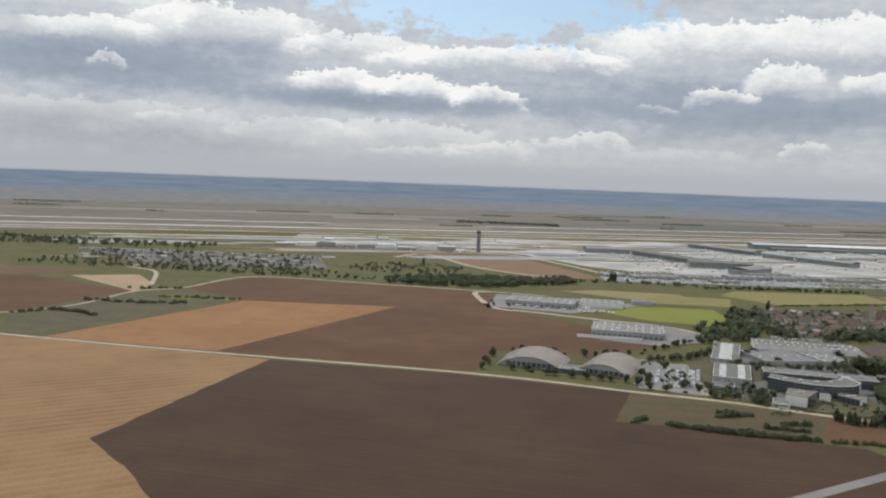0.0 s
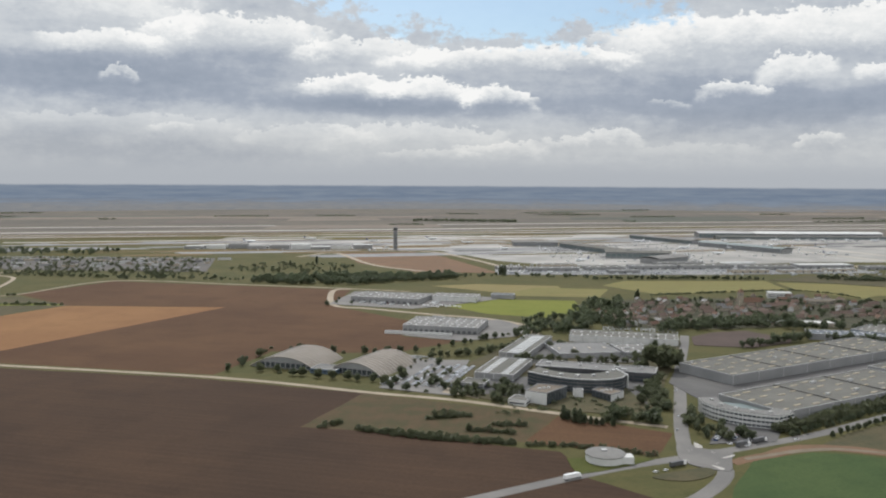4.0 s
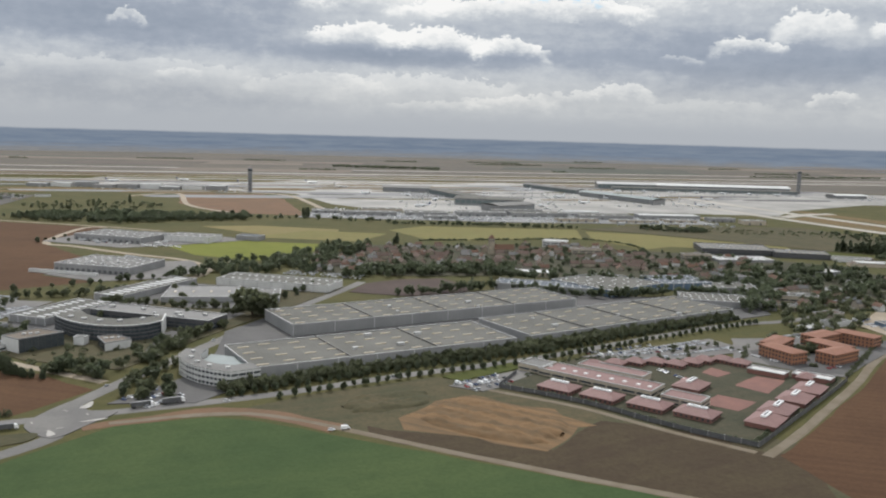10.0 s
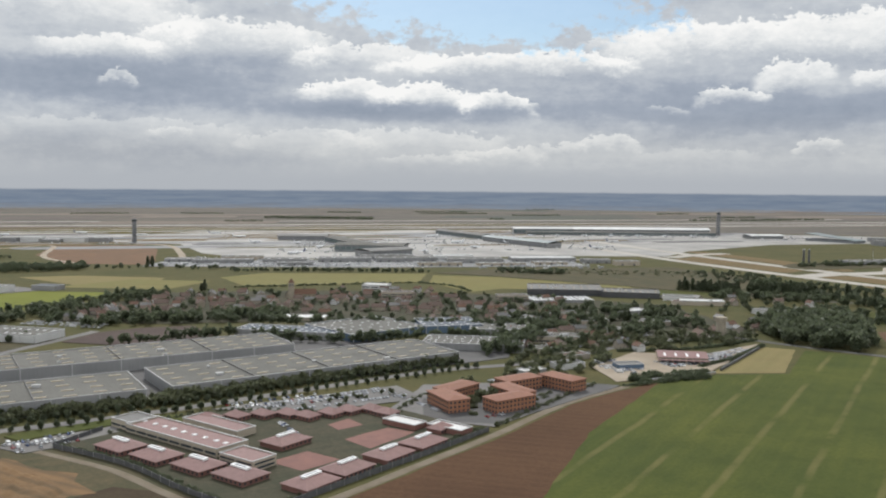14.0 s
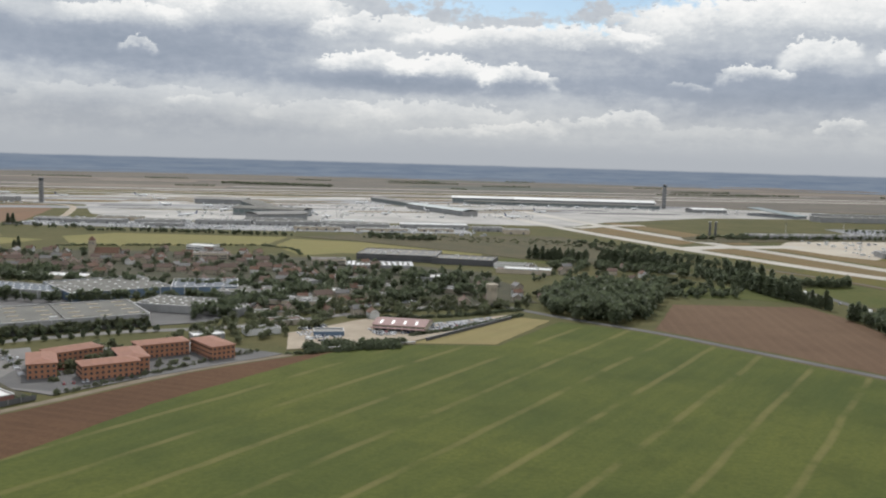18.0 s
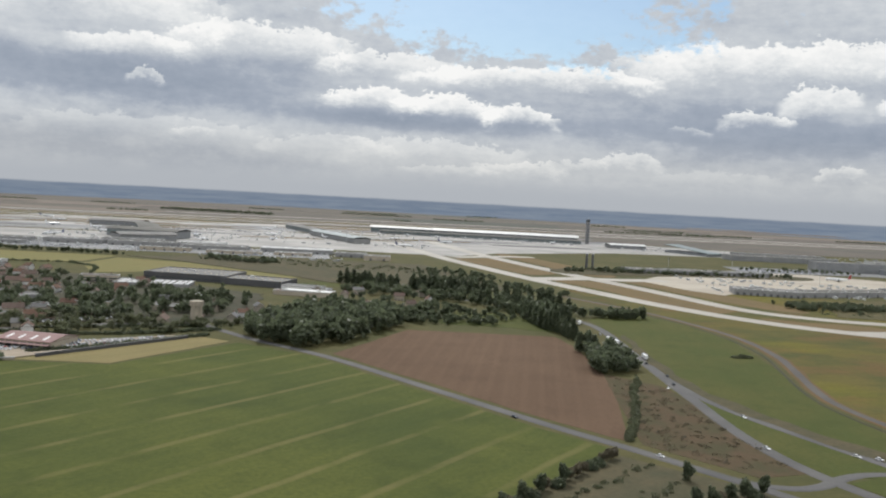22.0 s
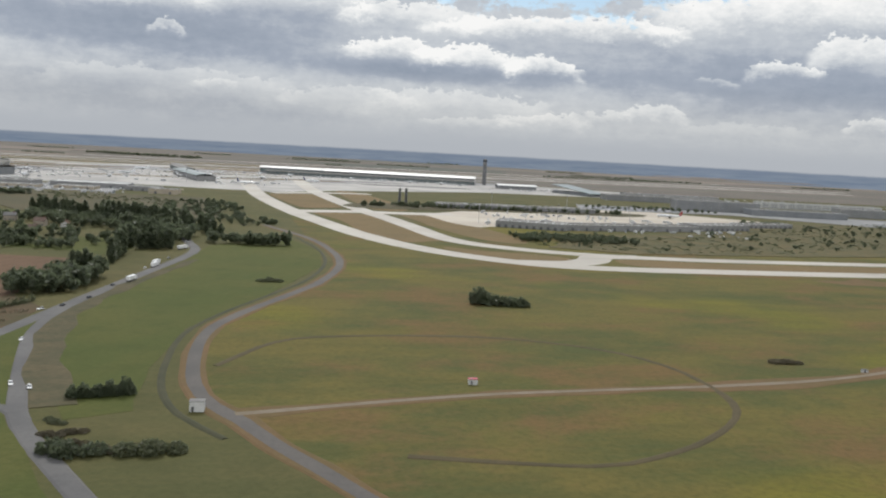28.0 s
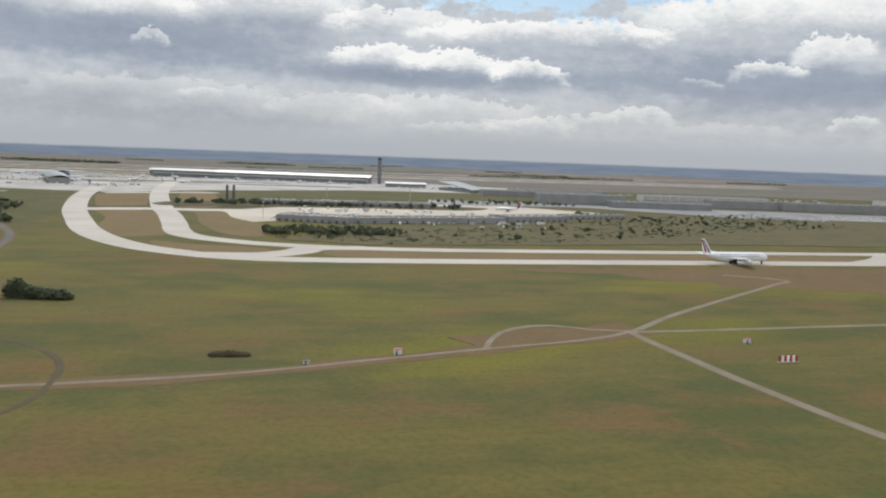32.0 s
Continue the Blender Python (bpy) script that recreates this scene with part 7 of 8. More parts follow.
wood("gardens and trees round the yard", within([(1060, 985), (1080, 1080), (1150, 1180), (1180, 1180), (1170, 1080), (1120, 1010)], 95) + within([(1150, 1165), (1200, 1240), (1370, 1260), (1350, 1190), (1240, 1130)], 110) + within([(1000, 905), (1030, 985), (1080, 985), (1050, 920)], 34), middling, "leaf_olive", 30)
wood("hedges behind the yard", along([(1190, 1135), (1270, 1150), (1350, 1200)], 3, 0, 1.5) + along([(1200, 1160), (1330, 1215)], 3, 0, 1.5) + along([(1250, 1062), (1300, 1110), (1348, 1172)], 3, 0, 1.0), lambda: ("bush", random.uniform(2.5, 4), random.uniform(4, 6)))
wood("trees among the warehouses", along([(820, 1205), (900, 1170), (1010, 1200), (1090, 1190)], 8, 0, 4) + along([(1060, 1110), (1100, 1180), (1130, 1240)], 5, 0, 6) + along([(800, 1290), (950, 1280), (1080, 1270), (1150, 1250)], 7, 0, 8) + along([(690, 1150), (800, 1210)], 8, 0, 3), tall, "leaf_dark", 40)


wood("rows of low scrub before the junction", [p for k in range(5) for p in along([(1570 + k * 18, 770 - k * 14), (1650 + k * 14, 870 - k * 20)], 4, 0, 2.5)] + within([(1600, 700), (1640, 840), (1700, 820), (1690, 760)], 60), lambda: ("bush", random.uniform(0.8, 2.2), random.uniform(2.5, 5)), "leaf_olive", 22)
wood("low brown scrub beside the dual road", within([(1660, 906), (1668, 1090), (1700, 1060), (1716, 940), (1726, 880), (1702, 866)], 150), lambda: ("bush", random.uniform(0.5, 1.6), random.uniform(2.5, 7)), "leaf_brown", 14)


wood("trees between the offices", within([(440, 812), (440, 850), (500, 845), (500, 812)], 14) + within([(318, 895), (318, 955), (372, 960), (395, 900), (372, 895)], 34) + along([(500, 850), (512, 920), (530, 985)], 6, -8, 4) + along([(540, 760), (520, 800), (535, 850)], 7, 0, 4)
     + along([(300, 1085), (360, 1110), (420, 1180)], 6, 0, 5) + along([(470, 1055), (530, 1060)], 6, 0, 4) + within([(420, 990), (430, 1020), (530, 1000), (500, 985)], 8) + within([(502, 850), (515, 1000), (535, 1000), (520, 850)], 26) + within([(395, 1045), (400, 1070), (450, 1070), (445, 1040)], 14) + within([(520, 1030), (530, 1090), (548, 1085), (540, 1025)], 10), middling, "leaf_olive", 40)
wood("small trees between parked cars", [(x + random.uniform(-2, 2), y + random.uniform(-2, 2)) for x, y in within([(254, 1065), (308, 1080), (349, 924), (273, 932)], 34) + within([(880, 905), (956, 966), (1000, 950), (930, 895)], 16)], lambda: ("broad", random.uniform(3, 5.5), random.uniform(3, 5)), "leaf_olive", 40)
wood("small trees and hedges round the orange blocks", along([(1050, 862), (1105, 940), (1140, 988)], 4, 2, 1.5) + within([(1022, 900), (1040, 918), (1050, 905), (1038, 890)], 8) + within([(1078, 930), (1090, 968), (1108, 955), (1095, 930)], 14) + along([(985, 910), (1000, 950), (1040, 985)], 6, 0, 3), lambda: ("bush", random.uniform(1.5, 4.5), random.uniform(3, 5)), "leaf_olive", 30)
wood("hedges inside the compound fence", along([(778, 814), (833, 780), (882, 735), (920, 705)], 3, 2, 1) + along([(925, 708), (1006, 810), (1042, 856)], 3, 3, 1.2) + along([(985, 900), (940, 902), (850, 898), (800, 845)], 4, 0, 2), lambda: ("bush", random.uniform(1.5, 3.2), random.uniform(2.5, 4)), "leaf_dark", 30)


def far_woods():
    """Long strips of far woodland that darken the fields towards the skyline."""
    spots = []
    for _ in range(36):
        d, s = 3700 + 2200 * random.random(), random.uniform(-4500, 6500)
        long = random.uniform(80, 420)
        for k in range(int(long / 6)):
            x, y = seen(s + long * (k / (long / 6) - 0.5) + random.uniform(-6, 6), d + random.uniform(-14, 14))
            if math.hypot(x - 1120, y - 350) < 6100 and y > 3500:
                spots.append((x, y))
    wood("long strips of far dark woods", spots, lambda: ("bush", random.uniform(7, 13), random.uniform(12, 20)), "leaf_dark", 7)


far_woods()

# ---- vehicles ----
def loft(bm, rings):
    """Skins a row of equal rings of points and closes both ends."""
    vs = [[bm.verts.new(p) for p in ring] for ring in rings]
    n = len(vs[0])
    for a, b in zip(vs, vs[1:]):
        for i in range(n):
            bm.faces.new((a[i], a[(i + 1) % n], b[(i + 1) % n], b[i]))
    bm.faces.new(vs[0][::-1])
    bm.faces.new(vs[-1])
    bmesh.ops.recalc_face_normals(bm, faces=bm.faces[:])


def wheel_data(radius, width):
    def make():
        bm = bmesh.new()
        bmesh.ops.create_cone(bm, cap_ends=True, segments=10, radius1=radius, radius2=radius, depth=width, matrix=Euler((radians(90), 0, 0)).to_matrix().to_4x4())
        return mesh_of(bm, "wheel", "rubber")
    return shared(("wheel", radius, width), make)


def car_kind(paint, label, length=4.3, height=1.45, van=False, group="parked cars", name="car"):
    """A car: body, glazed cabin, roof panel and four wheels."""
    root = thing(name, label, name, place(0, -450), group)
    w, l = 0.88, length / 2
    bm = bmesh.new()
    prof = [(-l, 0.35, 0.55), (-l * 0.96, 0.28, 0.85), (-l * 0.4, 0.25, 0.92), (l * 0.35, 0.25, 0.90), (l * 0.85, 0.28, 0.74), (l, 0.35, 0.55)]
    if van:
        prof = [(-l, 0.35, height), (-l * 0.9, 0.3, height), (l * 0.45, 0.3, height), (l * 0.66, 0.3, 1.15), (l * 0.94, 0.3, 0.95), (l, 0.4, 0.6)]
    loft(bm, [[(x, -w, lo), (x, w, lo), (x, w, hi), (x, -w, hi)] for x, lo, hi in prof])
    if not van:
        add_box(bm, -l * 0.62, -w * 0.7, height - 0.07, l * 0.08, w * 0.7, height)
    body = part("body", mesh_of(bm, "body", paint), root)
    if not van:
        bm = bmesh.new()
        loft(bm, [[(x, -w * a, 0.86), (x, w * a, 0.86), (x, w * b, hi), (x, -w * b, hi)] for x, a, b, hi in ((-l * 0.88, 0.9, 0.85, 0.95), (-l * 0.62, 0.92, 0.72, height - 0.06), (l * 0.08, 0.92, 0.72, height - 0.04), (l * 0.5, 0.9, 0.85, 0.92))])
        part("glasshouse", mesh_of(bm, "glasshouse", "glass"), body)
    else:
        part("windscreen", box_mesh("windscreen", "glass", l * 0.47, -w * 0.9, 1.2, l * 0.58, w * 0.9, height - 0.15), body)
    def under():
        b = bmesh.new()
        for x in (-l * 0.6, l * 0.62):
            for y in (-w, w):
                bmesh.ops.create_cone(b, cap_ends=True, segments=8, radius1=0.32, radius2=0.32, depth=0.2, matrix=pose(x, y * 0.94, 0.32, 90))
        add_box(b, -l * 0.9, -w * 0.8, 0.2, l * 0.9, w * 0.8, 0.4)
        return mesh_of(b, "undercarriage", "rubber")
    part("undercarriage", shared(("under", length), under), root)
    return root


def lorry_kind(paint, label):
    root = thing("lorry", label, "lorry", place(0, -450), "lorries on the roads")
    part("cargo_box", box_mesh("cargo_box", paint, -8, -1.25, 1.1, 3.6, 1.25, 3.9), root)
    bm = bmesh.new()
    loft(bm, [[(x, -1.2, 0.6), (x, 1.2, 0.6), (x, 1.2, hi), (x, -1.2, hi)] for x, hi in ((4.0, 3.3), (5.6, 3.2), (6.2, 1.9), (6.3, 0.9))])
    cab = part("cab", mesh_of(bm, "cab", "paint_white"), root)
    part("windscreen", box_mesh("windscreen", "glass", 5.7, -1.1, 2.0, 6.05, 1.1, 3.0), cab)
    part("chassis", box_mesh("chassis", "metal_dark", -8, -0.5, 0.7, 6, 0.5, 1.1), root)
    for x in (-7, -5.7, 1.5, 5.0):
        for y in (-1.1, 1.1):
            part("wheel", wheel_data(0.5, 0.3), root, pose(x, y, 0.5))
    return root


CARS = [car_kind("paint_white", "small white car parked in a row"), car_kind("paint_silver", "silver-grey family car among others"), car_kind("paint_black", "dark glossy car among others"), car_kind("paint_blue", "dark blue car among others"),
        car_kind("paint_white", "white delivery van with windowless sides", 5.6, 2.3, True, name="van"), car_kind("paint_red", "small red car parked in a row"), car_kind("paint_silver", "pale grey hatchback among other cars", 3.9, 1.5)]
USED = set()


def park(kind, x, y, angle):
    at = place(x, y, angle, ground_z(x, y) + 0.01)
    if kind in USED:
        return again(kind, at)
    USED.add(kind)
    kind.matrix_basis = Matrix.Scale(SIZE, 4) @ at
    return kind


def lot(x, y, angle, rows, each, gap=2.7, row_gap=11.0, full=0.62):
    """Rows of parked cars with some bays empty."""
    m = place(x, y, angle)
    for r in range(rows):
        for i in range(each):
            if random.random() < full:
                p = m @ Vector((i * gap, r * row_gap + random.uniform(-0.3, 0.3), 0))
                park(random.choice(CARS[:4] + CARS[:2] + CARS), p.x, p.y, angle + random.choice([90, -90]) + random.uniform(-2, 2))


for x, y, a in ((1700, 1297, 95), (1702, 1236, 92), (1709, 1195, 90), (1712, 1149, 90), (1707, 1057, 250), (1735, 981, 285), (1770, 905, 300), (1717, 1100, 88), (1714, 1070, 88), (1780, 901, -60), (1724, 911, -80),
                (1678, 1413, 40), (543, 928, 70), (518, 832, 70), (594, 764, 28), (469, 690, 30), (461, 686, 30), (1590, 950, -50), (1660, 885, -48), (700, 832, 30), (505, 790, 70)):
    park(random.choice(CARS[:3] + CARS[:1]), x, y, a)
TRUCK = [lorry_kind("metal_dark", "dark lorry waiting at the junction"), lorry_kind("paint_white", "white lorry on the curving road")]
for k, x, y, a in ((0, 545, 748, 30), (0, 562, 757, 30), (0, 481, 700, 28), (1, 1702, 1262, 92), (1, 1706, 1248, 92), (1, 1716, 1174, 90), (1, 400, 672, 30), (1, 1690, 1365, 75)):
    park(TRUCK[k], x, y, a)
lot(262, 950, 72, 2, 12)
lot(285, 945, 72, 4, 10, 2.8, -12)
lot(320, 925, -18, 2, 8)
lot(526, 758, 62, 3, 12, 2.7, -12)
lot(745, 815, 40, 3, 16, 2.7, -9)
lot(860, 905, 30, 2, 22, 3.6, 12)
lot(905, 918, 30, 2, 12, 3.6, 12)
lot(1010, 942, -50, 2, 12)
lot(1045, 886, 30, 1, 10)
lot(905, 868, -62, 1, 16, 3.0, 8, 0.8)
lot(1225, 1060, 30, 2, 14, 2.7, 9)
lot(1270, 1085, 40, 2, 14, 2.7, 8)
lot(1180, 1030, 60, 2, 8)
lot(1235, 1085, 30, 3, 14, 3.0, 7, 0.8)
lot(1160, 1075, 40, 2, 10, 3.0, 7, 0.8)
lot(300, 1335, -14, 1, 14, 3.2, 9)
lot(190, 1535, -18, 1, 16, 4)
for i in range(9):
    park(CARS[4], 290 + i * 7 + random.uniform(-1, 1), 1498 + random.uniform(-6, 6), -15)
for k in CARS + TRUCK:
    if k not in USED:
        park(k, 530, 770, 62)


def far_cars(label, areas):
    """The glittering mass of parked cars far off, as one thing."""
    vs, fs, n = [], [], 0
    box = np.array([(x, y, z) for z in (0.3, 0.95) for x, y in ((-2.1, -0.85), (2.1, -0.85), (2.1, 0.85), (-2.1, 0.85))] + [(x, y, 1.45) for x, y in ((-1.3, -0.7), (0.7, -0.7), (0.7, 0.7), (-1.3, 0.7))])
    quads = np.array([(0, 1, 5, 4), (1, 2, 6, 5), (2, 3, 7, 6), (3, 0, 4, 7), (4, 5, 9, 8), (5, 6, 10, 9), (6, 7, 11, 10), (7, 4, 8, 11), (8, 9, 10, 11)])
    for x0, y0, angle, cols, rows, gap, row_gap in areas:
        m = place(x0, y0, angle)
        for r in range(rows):
            for i in range(cols):
                if random.random() < 0.75:
                    c = m @ Vector((i * gap, r * row_gap, 0))
                    a = radians(angle + 90)
                    rot = np.array([(math.cos(a), math.sin(a), 0), (-math.sin(a), math.cos(a), 0), (0, 0, 1)])
                    vs.append(box @ rot + (c.x, c.y, 0.3))
                    fs.append(quads + n)
                    n += 12
    thing("parked_cars", label, "cars", Matrix(), data=array_mesh("parked_cars", "car_mix", np.concatenate(vs), np.concatenate(fs)), kind="stuff")


varied("car_mix", (0.55, 0.56, 0.57), (0.55, 0.56, 0.57), (0.06, 0.065, 0.075), 0.2, 0.8, 0.5)
far_cars("rows of parked cars by the airport", [(2200, 2340, 12, 60, 4, 3.2, 16), (2760, 2280, -20, 50, 6, 3.4, 17), (2950, 2330, -10, 60, 6, 3.4, 17), (640, 2050, 8, 40, 3, 3.2, 12), (760, 2030, 8, 50, 2, 3.2, 12), (930, 2070, 8, 30, 2, 3.2, 14), (2240, 2420, 14, 60, 3, 3.2, 15)])
far_cars("rows of parked cars in the trading estate", [(-900, 2340, 3, 70, 3, 3.6, 14), (-640, 2350, 0, 90, 2, 3.6, 14), (-520, 2200, 8, 40, 3, 3.6, 14), (-380, 2100, 5, 40, 2, 3.6, 13)])
far_cars("rows of parked cars on the estate car park", [(272, 950, 72, 34, 3, 2.9, -11), (300, 945, 72, 36, 2, 2.9, -12), (322, 985, 72, 20, 2, 2.9, -9), (262, 1085, -15, 16, 2, 3.0, 10)])
far_cars("rows of parked cars before the orange blocks", [(884, 906, 34, 36, 2, 3.0, 8), (900, 899, 30, 34, 1, 3.0, 8), (975, 955, -55, 22, 1, 3.0, 8)])
far_cars("crowded vans and cars in the sandy yard", [(1168, 1038, 25, 10, 4, 3.4, 8), (1222, 1062, 32, 30, 4, 3.2, 7), (1290, 1118, 40, 14, 2, 3.2, 8), (1150, 1150, 40, 40, 2, 3.2, 7), (1062, 985, 30, 16, 3, 3.2, 8)])
far_cars("parked cars behind the dark halls", [(1330, 1560, -12, 24, 3, 3.0, 10), (1150, 1560, -6, 20, 1, 3.0, 10), (540, 1280, -14, 34, 3, 3.0, 10), (300, 1385, -30, 20, 2, 3.2, 8)])


# ---- aircraft ----
def airliner(label, length, span, body_r, x, y, angle, tail="aircraft_white", engines=2, stripes=False, group="", fold=None):
    """An airliner: fuselage, wings, tail planes, fin, engines and wheels."""
    root = thing("airliner", label, "aircraft", place(x, y, angle, ground_z(x, y)), group)
    r, l = body_r, length
    zc = r + 0.055 * l * 0.6 + 0.8
    bm = bmesh.new()
    rings = []
    for t, s, up in ((0, 0.04, -0.22), (0.015, 0.35, -0.16), (0.045, 0.68, -0.08), (0.09, 0.93, 0), (0.14, 1, 0), (0.4, 1, 0), (0.66, 1, 0), (0.8, 0.78, 0.2), (0.92, 0.42, 0.5), (1.0, 0.1, 0.72)):
        rings.append([(l / 2 - t * l, r * s * math.cos(a), zc + r * up + r * s * 1.12 * math.sin(a)) for a in (i * math.pi / 7 for i in range(14))])
    loft(bm, rings)
    body = part("fuselage", mesh_of(bm, "fuselage", "aircraft_white", True), root)
    for z in ((0.15, 0.6) if stripes else (0.2,)):
        for sy in (-1, 1):
            part("window_strip", shared(("strip", l, z), lambda: box_mesh("window_strip", "glass", -0.26 * l, -0.03, -0.16, 0.34 * l, 0.03, 0.16)), body, pose(0, sy * r * (1.0 if z < 0.3 else 0.88), zc + r * z))
    for sy in (-1, 1):
        def plane(name, x0, c0, x1, c1, y0, y1, z0, z1, thick):
            b = bmesh.new()
            loft(b, [[(xx - c * 0.5, sy * yy, zz), (xx, sy * yy, zz + th), (xx + c * 0.5, sy * yy, zz), (xx, sy * yy, zz - th)] for xx, c, yy, zz, th in ((x0, c0, y0, z0, thick), (x1, c1, y1, z1, thick * 0.35))])
            return part(name, mesh_of(b, name, "aircraft_white"), root)
        plane("wing", 0.04 * l, 0.24 * l, -0.14 * l, 0.06 * l, r * 0.6, span / 2, zc - 0.5 * r, zc + 0.5 * r, 0.012 * l)
        plane("tailplane", -0.42 * l, 0.1 * l, -0.48 * l, 0.04 * l, r * 0.3, span * 0.19, zc + 0.5 * r, zc + 0.8 * r, 0.005 * l)
        for k in range(engines // 2):
            f = (0.32, 0.58)[k]
            b = bmesh.new()
            bmesh.ops.create_cone(b, cap_ends=True, segments=14, radius1=r * 0.48, radius2=r * 0.36, depth=l * 0.09, matrix=Matrix.Translation((0.09 * l - f * 0.17 * l, sy * f * span / 2, zc - 0.65 * r)) @ Euler((0, radians(-90), 0)).to_matrix().to_4x4())
            part("engine", mesh_of(b, "engine", "aircraft_white", True), root)
        part("main_gear", box_mesh("main_gear", "rubber", -0.06 * l, sy * r * 0.7 - 0.5, 0, 0.0, sy * r * 0.7 + 0.5, zc - 0.7 * r), root)
    part("nose_gear", box_mesh("nose_gear", "rubber", 0.40 * l, -0.4, 0, 0.42 * l, 0.4, zc - 0.7 * r), root)
    b = bmesh.new()
    top = zc + r * 0.7 + 0.2 * l
    loft(b, [[(-0.36 * l, 0, zc + 0.7 * r), (-0.43 * l, 0.5, zc + 0.7 * r), (-0.5 * l, 0, zc + 0.7 * r), (-0.43 * l, -0.5, zc + 0.7 * r)], [(-0.485 * l, 0, top), (-0.51 * l, 0.15, top), (-0.535 * l, 0, top), (-0.51 * l, -0.15, top)]])
    fin = part("fin", mesh_of(b, "fin", tail), root)
    if stripes:
        for k, mat in enumerate(("aircraft_blue", "aircraft_blue", "paint_red", "paint_red")):
            dx = (0.016, 0.0, -0.034, -0.048)[k] * l
            b = bmesh.new()
            h0, h1 = zc + 1.0 * r, top - 0.012 * l
            loft(b, [[(-0.405 * l + dx, 0.56, h0), (-0.405 * l + dx - 0.014 * l, 0.56, h0), (-0.405 * l + dx - 0.014 * l, -0.56, h0), (-0.405 * l + dx, -0.56, h0)],
                     [(-0.507 * l + dx * 0.4, 0.2, h1), (-0.507 * l + dx * 0.4 - 0.009 * l, 0.2, h1), (-0.507 * l + dx * 0.4 - 0.009 * l, -0.2, h1), (-0.507 * l + dx * 0.4, -0.2, h1)]])
            part("stripe", mesh_of(b, "stripe", mat), fin)
    return root


airliner("huge white double-deck airliner on the taxiway", 73, 79, 3.9, 2520, 1499, 14.7, engines=4, stripes=True)
JET = airliner("white airliner parked by a pier", 40, 35, 2.0, 640, 2680, 70, group="parked airliners")
TAIL = airliner("white airliner with a dark blue tail by a pier", 40, 35, 2.0, 1240, 2900, 20, tail="aircraft_blue", group="parked airliners")
REDT = airliner("white airliner with a red tail on the apron", 46, 42, 2.3, 2330, 2190, 160, tail="paint_red", group="parked airliners")
again(JET, place(2170, 2235, 170, ground_z(2170, 2235)))
STANDS = [(850, 2700, 110), (930, 2560, 110), (990, 2420, 100), (720, 2540, 250), (660, 2900, 70), (690, 2330, 200), (1010, 3050, 200), (1080, 2760, 200), (1230, 2760, 20), (1320, 2700, 30), (1400, 2880, 90), (1330, 3140, 90), (1420, 3150, 90),
          (1510, 3150, 90), (1600, 3160, 90), (1690, 3160, 90), (1780, 3160, 90), (1870, 3150, 100), (100, 3020, 15), (-120, 3100, 15), (-300, 2960, 20), (420, 2960, 15), (300, 3140, 15), (520, 2700, 60), (1120, 2560, 130), (1440, 2560, 15), (1540, 2840, 10)]
for x, y, a in STANDS:
    again(random.choice([JET, JET, TAIL]), place(x, y, a + random.uniform(-8, 8), ground_z(x, y)))

# ---- small things on the airfield ----
def mast(x, y, h, label, name="light_mast"):
    root = thing(name, label, "mast", place(x, y))
    part("pole", shared(("pole", h), lambda: box_mesh("pole", "metal_pale", -0.3, -0.3, 0, 0.3, 0.3, h)), root)
    part("lamp_head", shared("mast_head", lambda: box_mesh("lamp_head", "metal_dark", -2, -0.6, 0, 2, 0.6, 1.0)), root, pose(0, 0, h))


for x, y in ((1972, 1830), (2100, 1960), (2230, 2040), (2000, 2230), (2150, 2290), (700, 2480), (1020, 2380), (1300, 2560), (420, 2780)):
    mast(x, y, 26, "tall pale lighting mast on the apron")


def chimneys():
    for x in (1826, 1838):
        root = thing("chimney_stack", "dark slim chimney of the heating plant", "chimney", place(x, 2190))
        bm = bmesh.new()
        bmesh.ops.create_cone(bm, cap_ends=True, segments=12, radius1=2.6, radius2=2.2, depth=30, matrix=Matrix.Translation((0, 0, 14.5)))
        part("stack", mesh_of(bm, "stack", "metal_dark"), root)
        bm = bmesh.new()
        bmesh.ops.create_cone(bm, cap_ends=True, segments=12, radius1=2.7, radius2=2.7, depth=1.6, matrix=Matrix.Translation((0, 0, 29)))
        part("collar", mesh_of(bm, "collar", "metal_pale"), root)


chimneys()


def beacon_rack(x, y, label):
    """A red and white frame with antennas."""
    root = thing("antenna_rack", label, "antenna", place(x, y, 15))
    part("base", box_mesh("base", "kerb", -5.5, -1.2, 0, 5.5, 1.2, 0.4), root)
    for i in range(7):
        part("antenna", shared(("antenna", i % 2), lambda: box_mesh("antenna", ("paint_red", "paint_white")[i % 2], -0.5, -0.4, 0.4, 0.5, 0.4, 3.4)), root, pose(-4.8 + i * 1.6, 0, 0))


beacon_rack(2411, 1066, "red and white antenna rack on the grass")


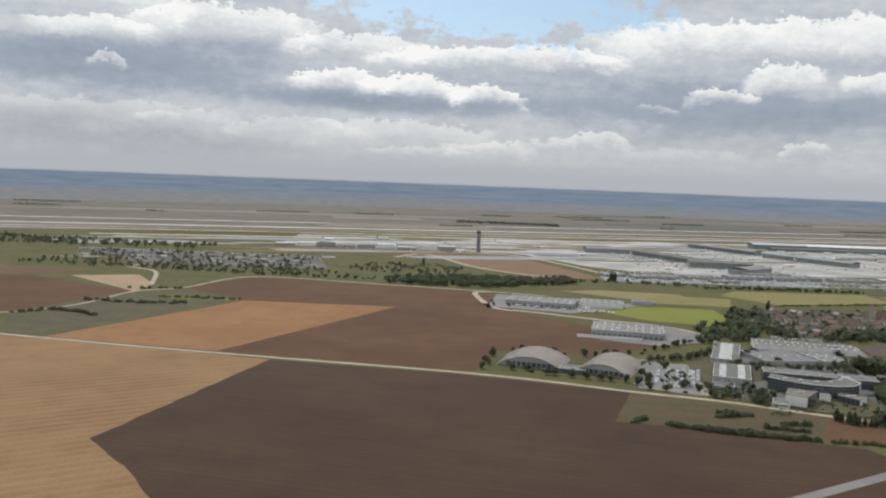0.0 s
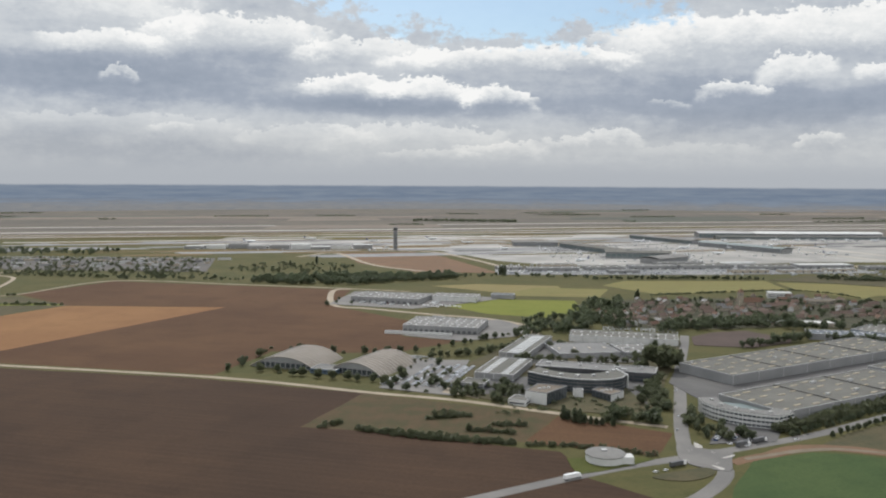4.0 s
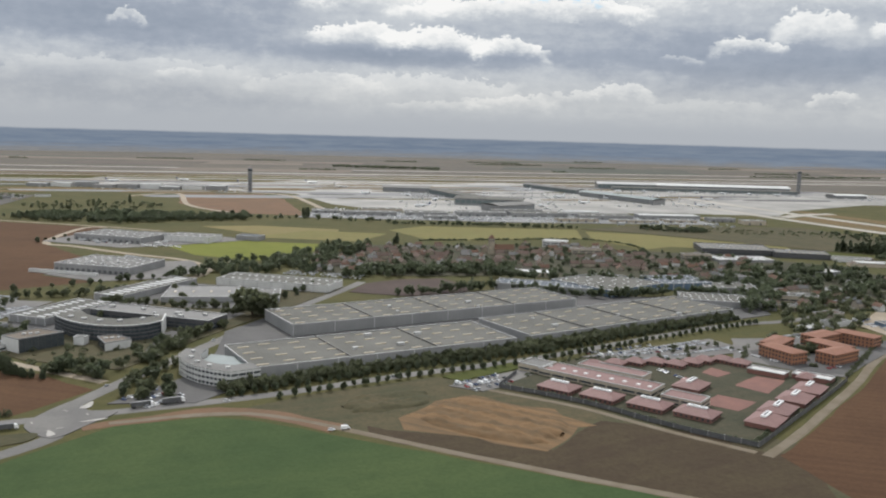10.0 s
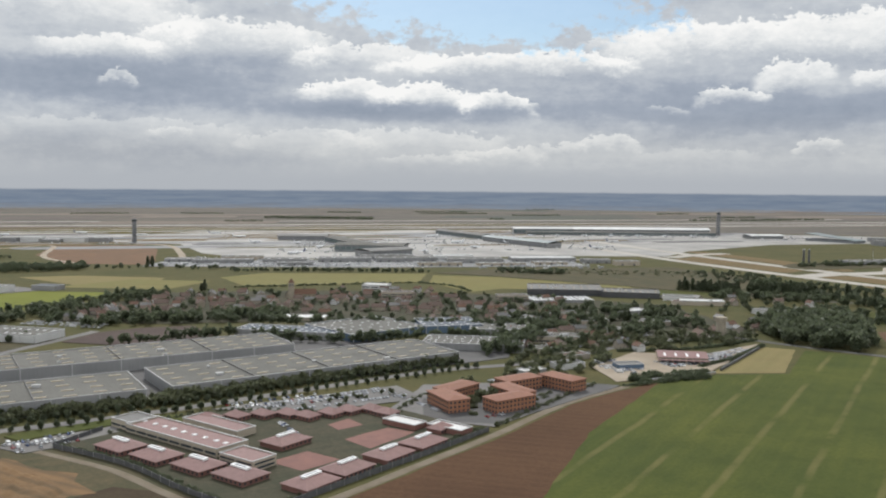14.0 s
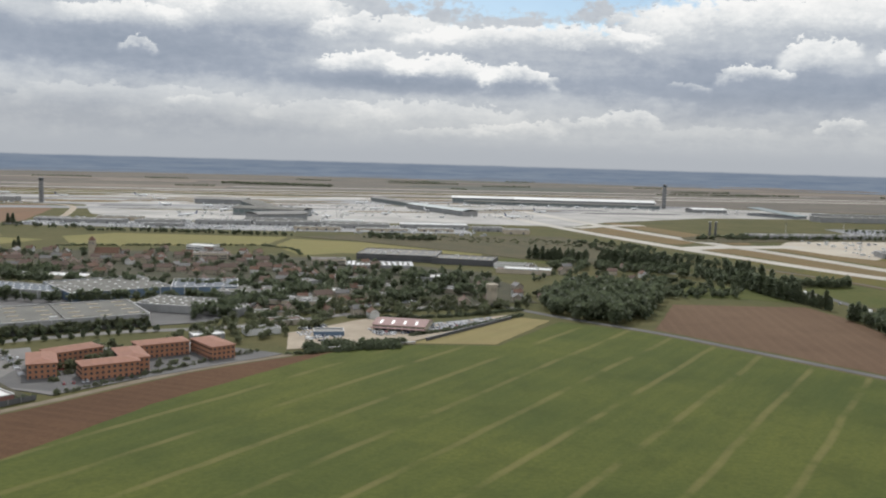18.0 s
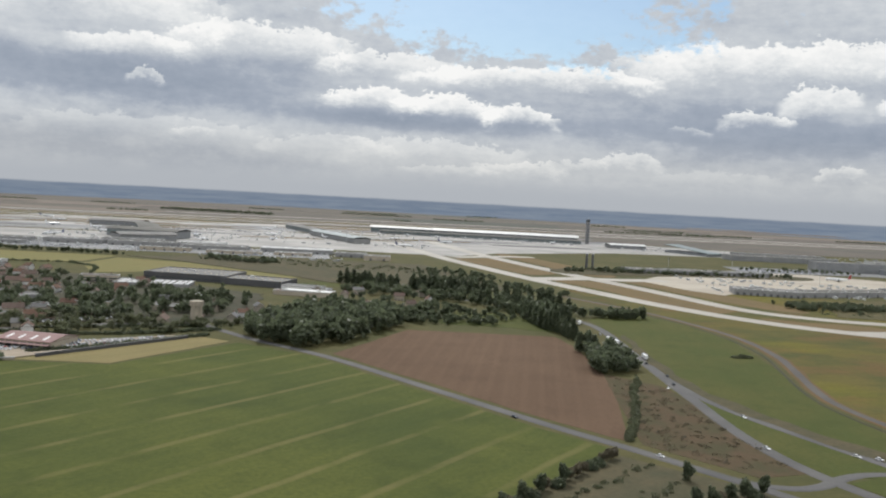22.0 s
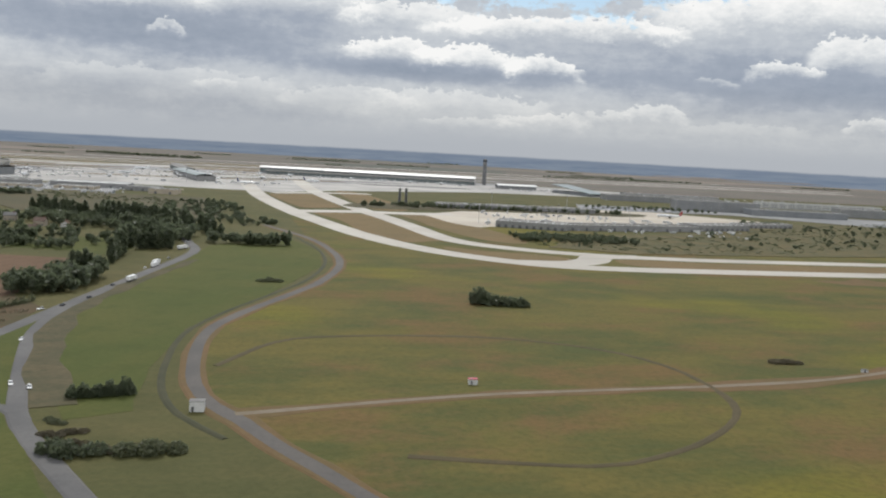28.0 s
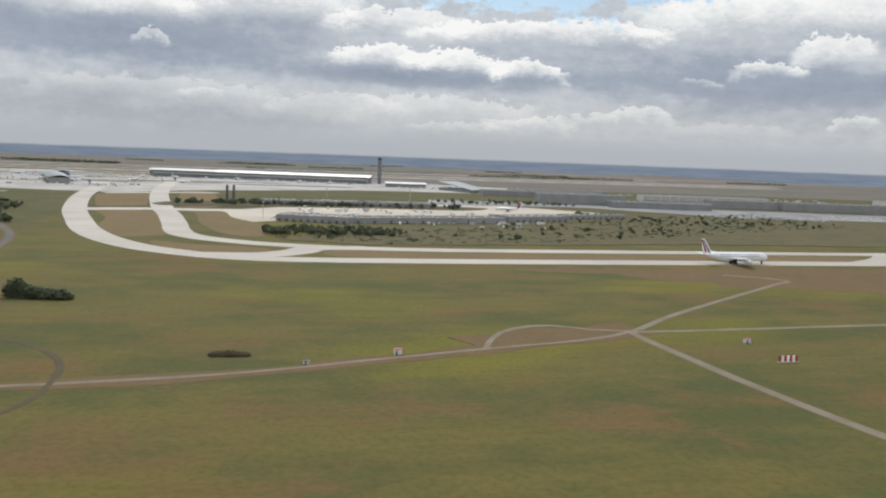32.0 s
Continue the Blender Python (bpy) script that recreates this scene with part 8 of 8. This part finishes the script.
def hut(x, y, label, w=4.0, h=2.6, wall="wall_white", top="paint_red"):
    root = thing("equipment_hut", label, "hut", place(x, y, 10))
    body = part("wall", shared(("hut", w, h, wall), lambda: shell_mesh(wall, w, w * 0.7, h, 0.2)), root)
    part("roof", shared(("hut_roof", w, h, top), lambda: box_mesh("roof", top, -0.2, -0.2, h, w + 0.2, w * 0.7 + 0.2, h + 0.25)), root)
    part("door", shared(("hut_door", h), lambda: box_mesh("door", "metal_dark", 0.8, -0.06, 0.1, 1.7, 0.02, 2.1)), body)


hut(1961, 948, "small white hut with a red roof on the grass")
hut(2212, 1047, "small white equipment hut beside the track")
hut(2403, 1108, "small red and white hut on the grass", 3.4)
hut(1852, 884, "white gatehouse on the perimeter road", 5.6, 4.0, "wall_white", "roof_pale")
hut(2172, 1020, "low pale marker hut beside the track", 3.0, 1.6, "wall_white", "roof_pale")
park(CARS[4], 677, 716, 20)
park(CARS[0], 669, 713, 20)


def clutter():
    """Containers, loaders and carts that stand about the aprons and yards, as one thing."""
    vs, fs, n = [], [], 0
    quads = np.array([(0, 1, 5, 4), (1, 2, 6, 5), (2, 3, 7, 6), (3, 0, 4, 7), (4, 5, 6, 7)])
    areas = [((450, 2000), (1350, 2220), 420), ((620, 2300), (1050, 2900), 170), ((1000, 2500), (1500, 3200), 130), ((1980, 1800), (2380, 2100), 150), ((1500, 3120), (1950, 3220), 90), ((2050, 3000), (3300, 3200), 160), ((-420, 2640), (200, 2760), 90), ((170, 1500), (330, 1560), 26)]
    for (x0, y0), (x1, y1), count in areas:
        for _ in range(count):
            x, y, a = random.uniform(x0, x1), random.uniform(y0, y1), random.choice([0.15, 1.72]) + random.uniform(-0.2, 0.2)
            l, w, h = random.choice([(6, 2.4, 2.6), (12, 2.5, 3.2), (3, 2, 2), (8, 3, 3), (4, 2, 1.6)])
            box = np.array([(i * l / 2, j * w / 2, k * h) for k in (0, 1) for i, j in ((-1, -1), (1, -1), (1, 1), (-1, 1))])
            rot = np.array([(math.cos(a), math.sin(a), 0), (-math.sin(a), math.cos(a), 0), (0, 0, 1)])
            vs.append(box @ rot + (x, y, 0.2))
            fs.append(quads + n)
            n += 8
    thing("service_vehicles", "scattered pale containers and carts on the aprons", "vehicles", Matrix(), data=array_mesh("service_vehicles", "cart_mix", np.concatenate(vs), np.concatenate(fs)), kind="stuff")


varied("cart_mix", (0.62, 0.62, 0.60), (0.62, 0.62, 0.60), (0.12, 0.14, 0.17), 0.5, 0.4, 0.5)
clutter()
